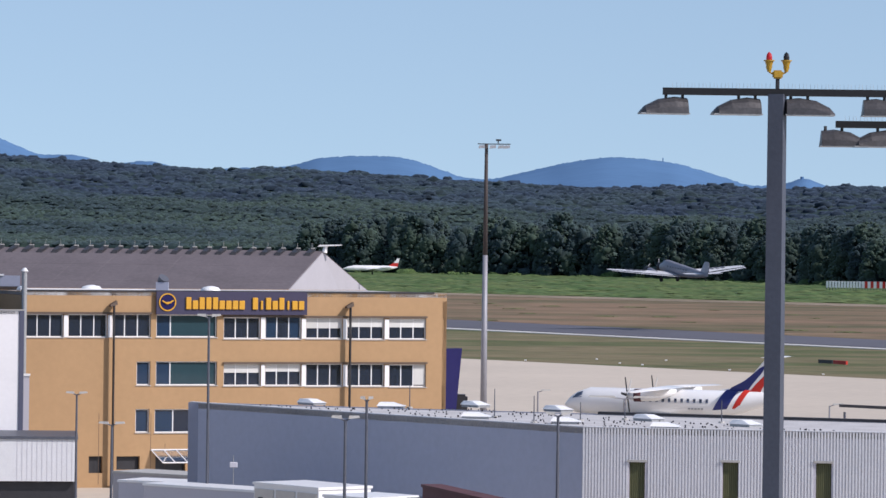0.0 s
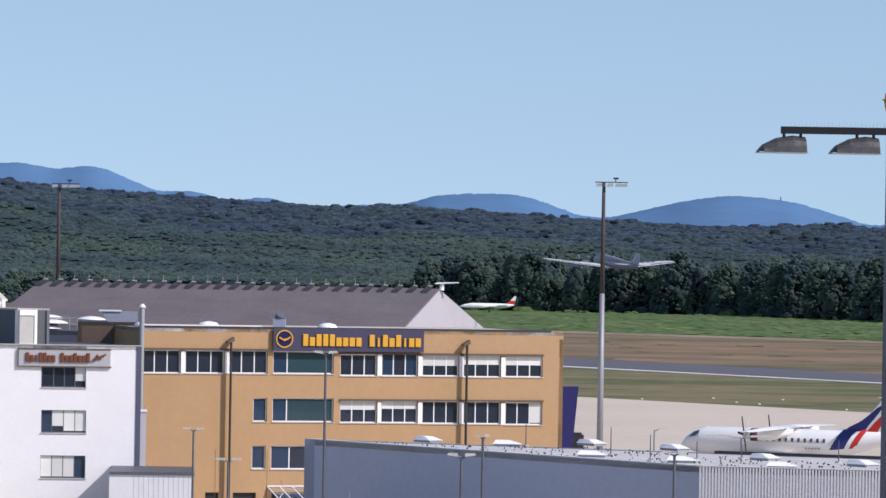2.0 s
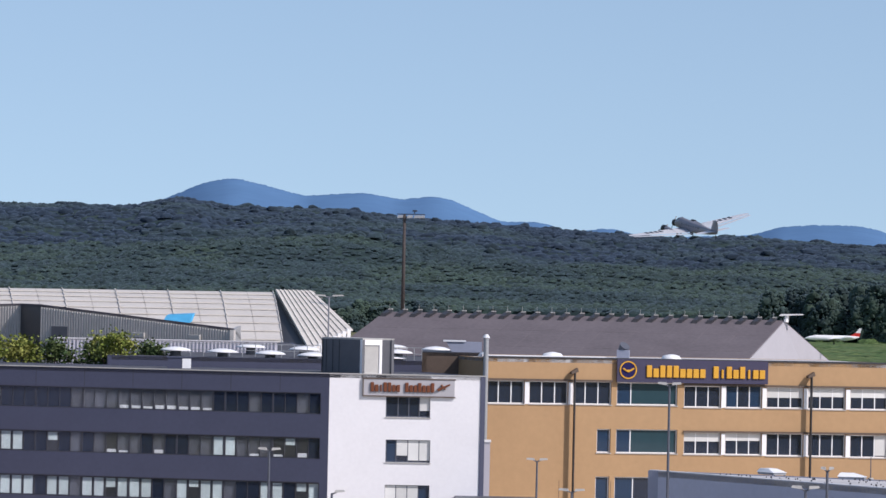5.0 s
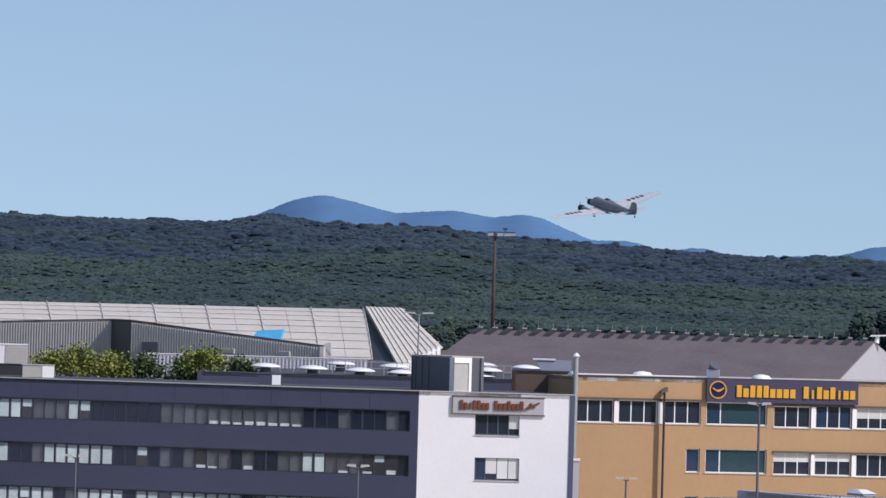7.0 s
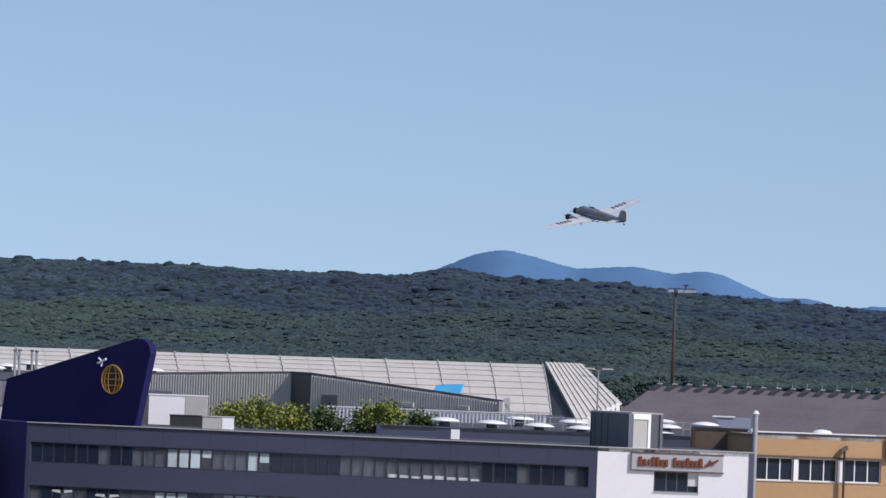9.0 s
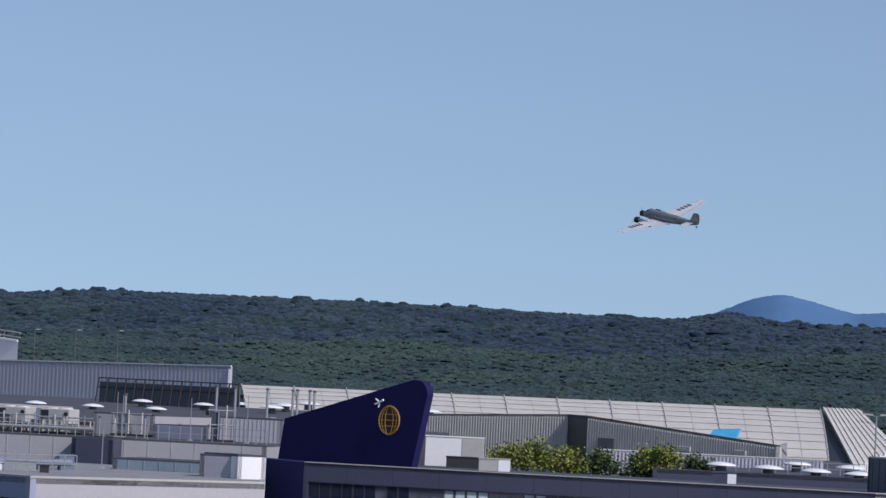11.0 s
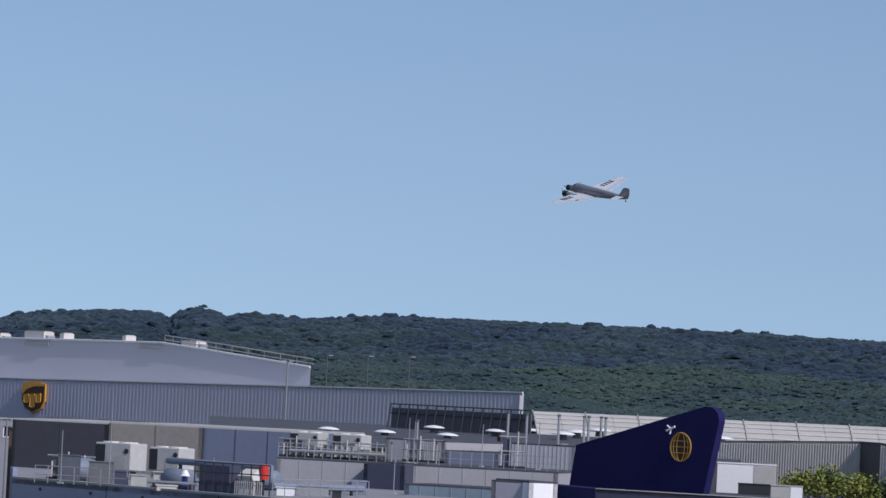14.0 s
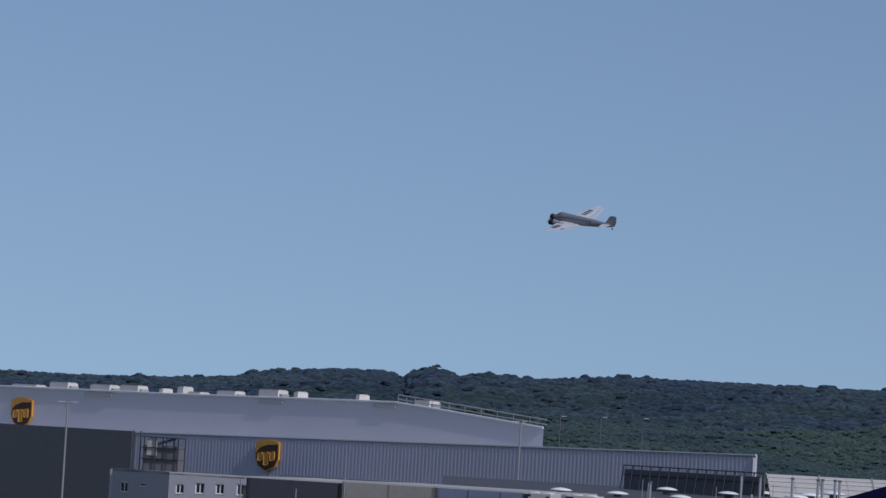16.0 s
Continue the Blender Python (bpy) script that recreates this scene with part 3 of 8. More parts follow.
CREST_D, EDGE_D, HILL_D = 2950.0, 1985.0, 4650.0


def canopy(az, d):
    """Height of the tree tops: a plain of trees that climbs in folds to the crest."""
    top = EYE + interp(FOREST_TOP, az) * CREST_D / FAR + 0.5
    k = min(max((d - EDGE_D) / (CREST_D - EDGE_D), 0), 1)
    p = polar(az, d)
    fold = noise.noise(Vector((p.x * 0.0045, p.y * 0.006, 3.1))) * 9 + noise.noise(Vector((p.x * 0.013, p.y * 0.016, 7.7))) * 4 + noise.noise(p * 0.03) * 2
    return 12.5 + (top - 12.5) * (0.55 * k + 0.45 * k * k * (3 - 2 * k)) + fold * math.sin(math.pi * k)


def crown_shapes(count, sub, keep, lumps=(0.45, 0.34), jag=0.14):
    """Uneven tree crowns about one metre in radius, as vertex and face arrays."""
    out = []
    rnd = random.Random(3)
    for s in range(count):
        bm = bmesh.new()
        bmesh.ops.create_icosphere(bm, subdivisions=sub, radius=1)
        off = Vector((rnd.uniform(-50, 50), rnd.uniform(-50, 50), rnd.uniform(-50, 50)))
        for v in bm.verts:
            k = 1 + lumps[0] * noise.noise(v.co * 1.5 + off) + lumps[1] * noise.noise(v.co * 3.7 + off)
            v.co *= k * rnd.uniform(1 - jag, 1 + jag)
        bm.verts.index_update()
        bmesh.ops.delete(bm, geom=[v for v in bm.verts if v.co.z < keep], context="VERTS")
        bm.verts.index_update()
        out.append((np.array([v.co[:] for v in bm.verts]), np.array([[v.index for v in f.verts] for f in bm.faces])))
        bm.free()
    return out


def crowns(name, places, shapes, material, label, category="wood", smooth=False):
    """One object of many crowns: places as (x, y, z, radius, height)."""
    rnd = np.random.RandomState(5)
    vs, fs, base = [], [], 0
    for x, y, z, r, h in places:
        v, f = shapes[rnd.randint(len(shapes))]
        a = rnd.uniform(0, 6.283)
        c, s = math.cos(a), math.sin(a)
        w = np.stack([(v[:, 0] * c - v[:, 1] * s) * r + x, (v[:, 0] * s + v[:, 1] * c) * r + y, v[:, 2] * h + z], 1)
        vs.append(w)
        fs.append(f + base)
        base += len(v)
    v, f = np.concatenate(vs), np.concatenate(fs)
    me = bpy.data.meshes.new(name)
    me.vertices.add(len(v))
    me.vertices.foreach_set("co", v.ravel())
    me.loops.add(f.size)
    me.loops.foreach_set("vertex_index", f.ravel())
    me.polygons.add(len(f))
    me.polygons.foreach_set("loop_start", np.arange(0, f.size, 3))
    me.polygons.foreach_set("use_smooth", np.full(len(f), smooth))
    me.update(calc_edges=True)
    me.materials.append(M[material])
    return tagged(new(name, me), label, category, kind="stuff")


def forest():
    """Slender young trees on the plain, broad old crowns on the ridge behind them, tinted blue for haze."""
    rnd = random.Random(11)
    young, old, d = [], [], EDGE_D + 8
    while d < CREST_D + 8:
        az = -27.6
        share = (d - EDGE_D) / (CREST_D - EDGE_D)
        while az < 6.8:
            a, dd = az + rnd.uniform(-0.06, 0.06), d + rnd.uniform(-5, 5)
            p = polar(a, dd)
            edge = 0.50 + 0.10 * noise.noise(Vector((a * 0.35, 0, 5.5))) + 0.05 * noise.noise(Vector((a * 2.0, 0, 1.5)))
            if share < edge:
                r = rnd.uniform(2.3, 3.6) * (1.25 if rnd.random() < 0.15 else 1.0)
                h = r * rnd.uniform(0.75, 1.05)
                young.append((p.x, p.y, canopy(a, dd) - h + rnd.uniform(-0.8, 0.6), r, h))
                gap = 4.2
            else:
                r = rnd.uniform(3.6, 6.0) * (1.3 if rnd.random() < 0.12 else 1.0)
                h = r * rnd.uniform(0.55, 0.8)
                rise = 0.5 if share > 0.96 else 1.0
                old.append((p.x, p.y, canopy(a, dd) - h + rnd.uniform(-rise, rise * 0.8) + (1.8 if rnd.random() < 0.05 else 0), r, h))
                gap = 7.4
            az += math.degrees(gap * rnd.uniform(0.7, 1.3) / d)
        d += 6 if share < 0.5 else 10
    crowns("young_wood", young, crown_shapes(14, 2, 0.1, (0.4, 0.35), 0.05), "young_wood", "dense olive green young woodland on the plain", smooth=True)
    crowns("forest", old, crown_shapes(12, 2, 0.0, (0.45, 0.4), 0.04), "forest", "dense dark old woodland covering the ridge, coloured blue for haze", smooth=True)


# added sheet just below the tree tops, covering dark gaps and open rims
def forest_fill_sheet():
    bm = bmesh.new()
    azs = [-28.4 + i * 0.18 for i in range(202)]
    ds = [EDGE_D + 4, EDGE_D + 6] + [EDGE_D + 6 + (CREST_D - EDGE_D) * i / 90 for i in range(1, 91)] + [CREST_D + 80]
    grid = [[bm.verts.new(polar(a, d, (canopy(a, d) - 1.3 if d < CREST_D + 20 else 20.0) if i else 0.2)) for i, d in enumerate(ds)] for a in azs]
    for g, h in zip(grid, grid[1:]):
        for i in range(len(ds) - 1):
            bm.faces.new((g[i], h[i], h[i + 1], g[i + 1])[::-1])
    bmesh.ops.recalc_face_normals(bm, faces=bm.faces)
    tagged(part("wooded_ridge", bm, "canopy_fill"), "leaf-coloured filler sheet just under the tree tops", "ridge", kind="structure")


def tall_trees():
    """The tall dark trees that stand along the meadow's far edge."""
    rnd = random.Random(7)
    big, small = [], []
    edge = [(-30, 1985), (-1.4, 1980), (2.4, 1900), (6, 1600), (9, 1500)]
    az = -8.8
    while az < 8.8:
        if -6.0 < az < -1.75:
            az = -1.75
        d0 = interp(edge, az)
        for row in range(3):
            d = d0 + 6 + row * 14 + rnd.uniform(-6, 6)
            hgt = (28.5 if az > -2 else 15) * d / 1950 * rnd.uniform(0.7, 1.05)
            p = polar(az + rnd.uniform(-0.1, 0.1), d)
            wide = rnd.uniform(5.4, 9.0) * d / 1950
            # boughs fill a tall rounded crown that reaches down to the grass
            for c in range(36):
                f = rnd.uniform(0.05, 1.0)
                reach = wide * math.sqrt(max(1 - (max(f - 0.35, 0) / 0.68) ** 2, 0.02))
                a = rnd.uniform(0, 6.283)
                r = rnd.uniform(1.4, 2.9)
                big.append((p.x + math.cos(a) * reach * 0.8, p.y + math.sin(a) * reach * 0.6, max(hgt * f - r, 1.0), r, r * rnd.uniform(0.8, 1.15)))
            for c in range(150):
                f = rnd.uniform(0.1, 1.02)
                reach = wide * math.sqrt(max(1 - (max(f - 0.35, 0) / 0.70) ** 2, 0.02)) * 1.12
                a = rnd.uniform(3.14, 6.283)
                small.append((p.x + math.cos(a) * reach, p.y + math.sin(a) * reach * 0.7, hgt * f - 1.0, rnd.uniform(0.45, 1.1), rnd.uniform(0.35, 0.85)))
        az += rnd.uniform(0.2, 0.36)
    crowns("tree_belt", big, crown_shapes(12, 2, -2, (0.6, 0.6), 0.11), "tall_trees", "tall dark broadleaf trees along the meadow", smooth=True)
    crowns("tree_twigs", small, crown_shapes(10, 1, -2), "tall_trees", "outer leaf clumps of the tall trees along the meadow", smooth=True)
    bushes = []
    az = -2.0
    while az < 7:
        d = interp(edge, az) - rnd.uniform(2, 30)
        r = rnd.choice((0.6, 0.8, 1.0, 1.3, 2.4)) * rnd.uniform(0.8, 1.2)
        for c in range(3):
            p = polar(az + rnd.uniform(-0.06, 0.06), d + rnd.uniform(-2, 2))
            k = rnd.uniform(0.6, 1.0)
            bushes.append((p.x, p.y, 0.2, r * 1.7 * k, r * k))
        az += rnd.uniform(0.05, 0.45)
    crowns("scrub", bushes, crown_shapes(6, 2, -0.6), "scrub", "low green scrub at the edge of the wood", "scrub")
    tufts = []
    for k in range(2600):
        az = rnd.uniform(-2.2, 7.4)
        d = rnd.uniform(1275 - 20 * max(az, 0), interp(edge, az) - 8)
        p = polar(az, d)
        r = rnd.uniform(0.7, 2.6)
        tufts.append((p.x, p.y, 0.04, r * 1.5, r * rnd.uniform(0.12, 0.3)))
    crowns("meadow_tufts", tufts, crown_shapes(8, 1, -0.2), "green", "rough tufts of tall green grass on the meadow", "grass", smooth=True)


def far_hills():
    bm = bmesh.new()
    n = 1300
    prev = None
    lo = min(p[0] for p in HILL_TOP)
    for i in range(n):
        az = -30 + 39.0 * i / (n - 1)
        e = interp(HILL_TOP, az) if az > lo else interp(FOREST_TOP, az) - 40
        # rounded between the table's corners
        if az > lo:
            e = sum(interp(HILL_TOP, az + s) for s in (-0.12, -0.06, 0, 0.06, 0.12)) / 5
        z = EYE + e * HILL_D / FAR 
        crest = z + 0.8 * noise.noise(Vector((az * 9, 0, 0))) + 0.9 * noise.noise(Vector((az * 30, 0, 4)))
        col = [bm.verts.new(polar(az, d, h)) for d, h in ((HILL_D - 1600, 0), (HILL_D - 800, z * 0.5 + 5 * noise.noise(Vector((az * 1.7, 0, 9)))), (HILL_D - 90, z * 0.93), (HILL_D - 30, z * 0.975), (HILL_D - 12, z * 0.99), (HILL_D, crest), (HILL_D + 200, 0))]
        if prev:
            for k in range(len(col) - 1):
                bm.faces.new((prev[k], col[k], col[k + 1], prev[k + 1]))
        prev = col
    bmesh.ops.recalc_face_normals(bm, faces=bm.faces)
    tagged(part("far_hills", bm, "hill", smooth=True), "wooded hills far on the horizon, painted haze blue", "hills", kind="structure")


def weeds():
    """Green tufts and low weeds dotted over the dry field and the meadow."""
    rnd = random.Random(31)
    spots = []
    for k in range(45):
        az = rnd.uniform(-0.3, 7.0)
        far = rnd.random() < 0.55
        d = rnd.uniform(1220, 1900) if far else rnd.uniform(860, 1180) * (1.0 - 0.025 * az)
        if far and d > 1860 - 45 * max(az, 0):
            continue
        p = polar(az, d)
        r = rnd.uniform(1.2, 3.4) if far else rnd.uniform(0.8, 2.6)
        spots.append((p.x, p.y, 0.06, r * 1.3, 0.05 + 0.05 * r))
    crowns("weeds", spots, crown_shapes(5, 2, -0.3), "weed", "green weed tufts scattered over the dry grass", "weeds")


def hill_marks():
    """A tower on the small peak and a pale house below the long summit."""
    # tower and mast share the hills' painted haze blue
    t = thing("hill_tower", (393.2, 4626, 70), "small old tower on a far hilltop", "tower")
    bm = bmesh.new()
    tube(bm, (0, 0, 0), (0, 0, 18), 3.4, 1.9, 8)
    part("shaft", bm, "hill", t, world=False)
    t = thing("hill_house", (202.8, 4592, 85), "white house on a far wooded hill", "house")
    bm = bmesh.new()
    box(bm, -3, 3, -3, 6, 0, 13.5)
    part("wall", bm, "white_wall", t, world=False)
    bm = bmesh.new()
    prism(bm, [(-3.2, -3.2), (3.2, -3.2), (3.2, 6.2), (-3.2, 6.2)], 13.5, 14.2)
    part("roof", bm, "sill", t, world=False)
    t = thing("hill_mast", (241, 4640, 80), "slender mast on a far hilltop", "mast")
    bm = bmesh.new()
    tube(bm, (0, 0, 0), (0, 0, 27.2), 0.9, 0.6, 6)
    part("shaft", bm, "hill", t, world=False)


hill_marks()
forest_fill_sheet()
weeds()
forest()
tall_trees()
far_hills()


# ---- the ochre office building ----
YELLOW_A, YELLOW_B = (-27.7, 278.1), (0.31, 288.61)


def back(a, b, depth):
    """The two far corners of a block of that depth behind the wall a-b."""
    w = Wall(a, b)
    p, q = w.at(w.length, 0, -depth), w.at(0, 0, -depth)
    return (p.x, p.y), (q.x, q.y)


def plain_wall(parent, a, b, z0, z1, material, openings=(), thick=0.3, name="wall", label=""):
    bm = bmesh.new()
    wall_with_openings(bm, Wall(a, b), z0, z1, list(openings), thick)
    return part(name, bm, material, parent, label)


def slab(parent, pts, z0, z1, material, name="roof", label=""):
    bm = bmesh.new()
    prism(bm, pts, z0, z1)
    bmesh.ops.recalc_face_normals(bm, faces=bm.faces)
    return part(name, bm, material, parent, label)


def parapet(parent, pts, z, height, thick, material, name="parapet"):
    for a, b in zip(pts, pts[1:]):
        w = Wall(a, b)
        bm = bmesh.new()
        w.box(bm, -0.02, w.length + 0.02, z, z + height, -thick, 0.05)
        part(name, bm, material, parent)


def ochre_building():
    w = Wall(YELLOW_A, YELLOW_B)
    c, d = back(YELLOW_A, YELLOW_B, 17)
    top = 13.1
    t = thing("office_building", (*YELLOW_A, 0), "ochre rendered office building with white window bands", "building")
    trip = (1, 1, 1)
    holes = []
    # upper floor
    for o in ((0.17, 2.81, 10.07, 11.61), (3.14, 5.83, 10.08, 11.61), (6.16, 8.84, 10.09, 11.64)):
        holes.append((o, trip, "glass", ()))
    for o, bl in (((13.93, 16.53, 10, 11.45), ()), ((16.88, 19.43, 10, 11.54), ()), ((19.77, 22.38, 10.02, 11.43), ((0, 0.5), (1, 0.5), (2, 0.5))),
                  ((22.72, 25.39, 9.98, 11.45), ((0, 0.42), (1, 0.42), (2, 0.42))), ((25.74, 28.43, 10, 11.41), ((0, 0.42), (1, 0.42), (2, 0.42)))):
        holes.append((o, trip, ("blue_glass", "glass", "blue_glass") if not bl and not len(holes) % 2 else "glass", bl))
    for o, bl in (((13.96, 16.58, 6.84, 8.32), ((0, 0.4), (1, 0.4), (2, 0.4))), ((16.88, 19.46, 6.84, 8.33), ((0, 0.35), (1, 0.35), (2, 0.35))), ((19.8, 22.42, 6.8, 8.33), ()),
                  ((22.76, 25.43, 6.79, 8.33), ()), ((25.78, 28.46, 6.75, 8.29), ((2, 0.95),))):
        holes.append((o, trip, "glass", bl))
    for o in ((9.22, 13.46, 10.1, 11.61), (9.22, 13.5, 6.88, 8.48)):
        holes.append((o, (0.24, 0.76), ("blue_glass", "teal_glass"), ()))
    holes.append(((9.17, 13.54, 3.71, 5.29), (0.3, 0.7), ("blue_glass", "glass"), ()))
    for o in ((7.88, 8.84, 6.89, 8.47), (7.84, 8.8, 3.73, 5.3)):
        holes.append((o, (1,), "blue_glass", ()))
    for o in ((14, 16.61, 3.62, 5.21), (16.91, 19.5, 3.59, 5.2), (19.84, 22.46, 3.58, 5.19)):
        holes.append((o, trip, "glass", ()))
    doors = [(4.65, 5.59, 1.04, 2.17), (6.56, 8.17, 1.25, 2.15), (9.26, 11.35, 1.07, 2.12)]
    bm = bmesh.new()
    wall_with_openings(bm, w, 0, top, [h[0] for h in holes] + doors, 0.35)
    part("wall", bm, "ochre", t)
    for o, cols, pane, bl in holes:
        window(t, w, o, cols, pane, blinds=bl, blind_mat="blind")
    # white panels between the windows of a band
    for a, b in zip(holes[:2], holes[1:3]):
        bm = bmesh.new()
        w.box(bm, a[0][1] + 0.02, b[0][0] - 0.02, a[0][2], a[0][3] - 0.06, 0.003, 0.03)
        part("infill_panel", bm, "white_frame", t)
    for g in (holes[3:8], holes[8:13]):
        for a, b in zip(g, g[1:]):
            bm = bmesh.new()
            w.box(bm, a[0][1] + 0.02, b[0][0] - 0.02, b[0][2], b[0][3] - 0.06, 0.003, 0.03)
            part("infill_panel", bm, "white_frame", t)
        bm = bmesh.new()
        w.box(bm, g[0][0][0] - 0.05, g[-1][0][1] + 0.05, g[0][0][3] + 0.0, g[0][0][3] + 0.12, 0.003, 0.14)
        part("lintel", bm, "brown", t)
    bm = bmesh.new()
    w.box(bm, holes[0][0][0] - 0.05, holes[2][0][1] + 0.05, holes[0][0][3], holes[0][0][3] + 0.14, 0.003, 0.14)
    part("lintel", bm, "brown", t)
    for o in doors:
        bm = bmesh.new()
        w.box(bm, o[0] + 0.02, o[1] - 0.02, max(o[2], 0), o[3] - 0.02, -0.34, -0.28)
        part("door", bm, "dark", t)
    # glazed canopy over the entrance
    o = doors[2]
    bm = bmesh.new()
    for k in range(4):
        u = o[0] - 0.1 + k * (o[1] - o[0] + 0.5) / 3
        a, b = w.at(u - 0.2, o[3] + 0.45, 0), w.at(u + 0.25, o[3] - 0.35, 1.3)
        tube(bm, a, b, 0.05, n=4)
    tube(bm, w.at(o[0] - 0.3, o[3] + 0.45, 0.05), w.at(o[1] + 0.2, o[3] + 0.45, 0.05), 0.05, n=4)
    tube(bm, w.at(o[0] + 0.15, o[3] - 0.35, 1.3), w.at(o[1] + 0.65, o[3] - 0.35, 1.3), 0.05, n=4)
    cn = part("canopy", bm, "white_frame", t, "white steel canopy frame")
    bm = bmesh.new()
    bm.faces.new([bm.verts.new(v) for v in (w.at(o[0] + 0.15, o[3] - 0.33, 1.28), w.at(o[1] + 0.6, o[3] - 0.33, 1.28), w.at(o[1] + 0.15, o[3] + 0.42, 0.06), w.at(o[0] - 0.3, o[3] + 0.42, 0.06))])
    bmesh.ops.solidify(bm, geom=bm.faces[:], thickness=0.03)
    part("pane", bm, "glass", cn)
    plain_wall(t, YELLOW_B, c, 0, top - 0.5, "ochre")
    plain_wall(t, c, d, 0, top, "ochre")
    plain_wall(t, d, YELLOW_A, 0, top, "ochre")
    slab(t, [YELLOW_A, YELLOW_B, c, d], top - 0.25, top - 0.02, "gravel_roof")
    parapet(t, [YELLOW_A, (-0.58, 288.28)], top, 0.12, 0.4, "dark", "roof_edge")
    # floors inside
    for z in (3.2, 6.4, 9.6):
        slab(t, [tuple(w.at(0.4, 0, -0.5).xy), tuple(w.at(w.length - 0.4, 0, -0.5).xy), tuple(w.at(w.length - 0.4, 0, -9).xy), tuple(w.at(0.4, 0, -9).xy)], z - 0.3, z, "sill", "floor_slab")
    bm = bmesh.new()
    w.box(bm, 0.4, w.length - 0.4, 0, top - 0.3, -9.2, -9.0)
    part("inner_wall", bm, "grey_panel", t)
    # joints of the render
    for u in (5.3, 8.9, 9.9, 14.2, 20.6, 25.6):
        bm = bmesh.new()
        w.box(bm, u, u + 0.03, 0.3, 5.0 if u < 9 else 3.0, 0.002, 0.006)
        part("joint", bm, "brown", t)
    return t


ochre_building()


def lettering(parent, w, u0, u1, z0, z1, out, pattern, material):
    """Unlettered sign: one plain bar for each character, tall or short as the pattern says."""
    n = len(pattern)
    step = (u1 - u0) / n
    for i, c in enumerate(pattern):
        if c == " ":
            continue
        h = 1.0 if c == "T" else 0.74
        wd = {"n": 0.36, "T": 0.80, "s": 0.84}[c]
        bm = bmesh.new()
        v = w.box(bm, u0 + step * (i + (1 - wd) / 2), u0 + step * (i + (1 + wd) / 2), z0, z0 + (z1 - z0) * h, out, out + 0.12)
        bmesh.ops.bevel(bm, geom=[e for e in bm.edges], offset=0.03, segments=1, affect="EDGES")
        part("letter_bar", bm, material, parent)


def disc(bm, w, u, z, r, o0, o1, n=28, inner=0.0):
    def rr(rad, o):
        return [w.at(u + rad * math.cos(2 * math.pi * i / n), z + rad * math.sin(2 * math.pi * i / n), o) for i in range(n)]
    if inner:
        rings = [rr(inner, o0), rr(r, o0), rr(r, o1), rr(inner, o1), rr(inner, o0)]
        loft(bm, rings, caps=False)
    else:
        loft(bm, [rr(r, o0), rr(r, o1)])
    bmesh.ops.recalc_face_normals(bm, faces=bm.faces)


def roof_sign():
    w = Wall(YELLOW_A, YELLOW_B)
    u0, u1, z0, z1 = (9.12, 19.73, 11.62, 13.16)
    t = thing("facade_sign", tuple(w.at(u0, z0, 0.1)), "violet sign board with golden bars and a round emblem", "sign")
    bm = bmesh.new()
    w.box(bm, u0, u1, z0, z1, 0.145, 0.3)
    part("board", bm, "violet", t)
    cu, cz = (9.88, 12.44)
    bm = bmesh.new()
    disc(bm, w, cu, cz, 0.6, 0.3, 0.36, inner=0.52)
    part("emblem_ring", bm, "gold", t)
    bm = bmesh.new()
    disc(bm, w, cu, cz, 0.5, 0.3, 0.33)
    part("emblem_disc", bm, "navy", t)
    bm = bmesh.new()
    for a, b in (((-0.38, 0.1), (0.0, -0.12)), ((0.0, -0.12), (0.4, 0.12)), ((-0.1, -0.05), (0.25, -0.02))):
        tube(bm, w.at(cu + a[0], cz + a[1], 0.36), w.at(cu + b[0], cz + b[1], 0.36), 0.06, n=5)
    part("emblem_stroke", bm, "gold", t)
    a, b, c, d = (11.1, 19.52, 11.97, 12.78)
    lettering(t, w, a, b, c, d, 0.3, "TsTTTssss TnTsTnss", "gold")


roof_sign()

# ---- the grey and white office block ----
OFFICE_L, OFFICE_C, OFFICE_R = (-75.38, 270.48), (-36.49, 266.97), (-26.65, 268.73)


# one letter a light: open, grey screen, screen or open with boards on the sill, blind, half blind
BAND_PLANS = ("oooooogoogggbbbhgggbhoooooogggg" "ssssssssooogooogo",
              "googgoooggghbboogbbbbbboohogogtsgosooggbbgsgthto",
              "bbogbbhbbbogbbbhbbogbbbbobbgbbhbbbogbhbbgoobbohb",
              "ogbbgobbhgobbgobgobbhbgoobbbgobbhgobbgobgobbhbgo")


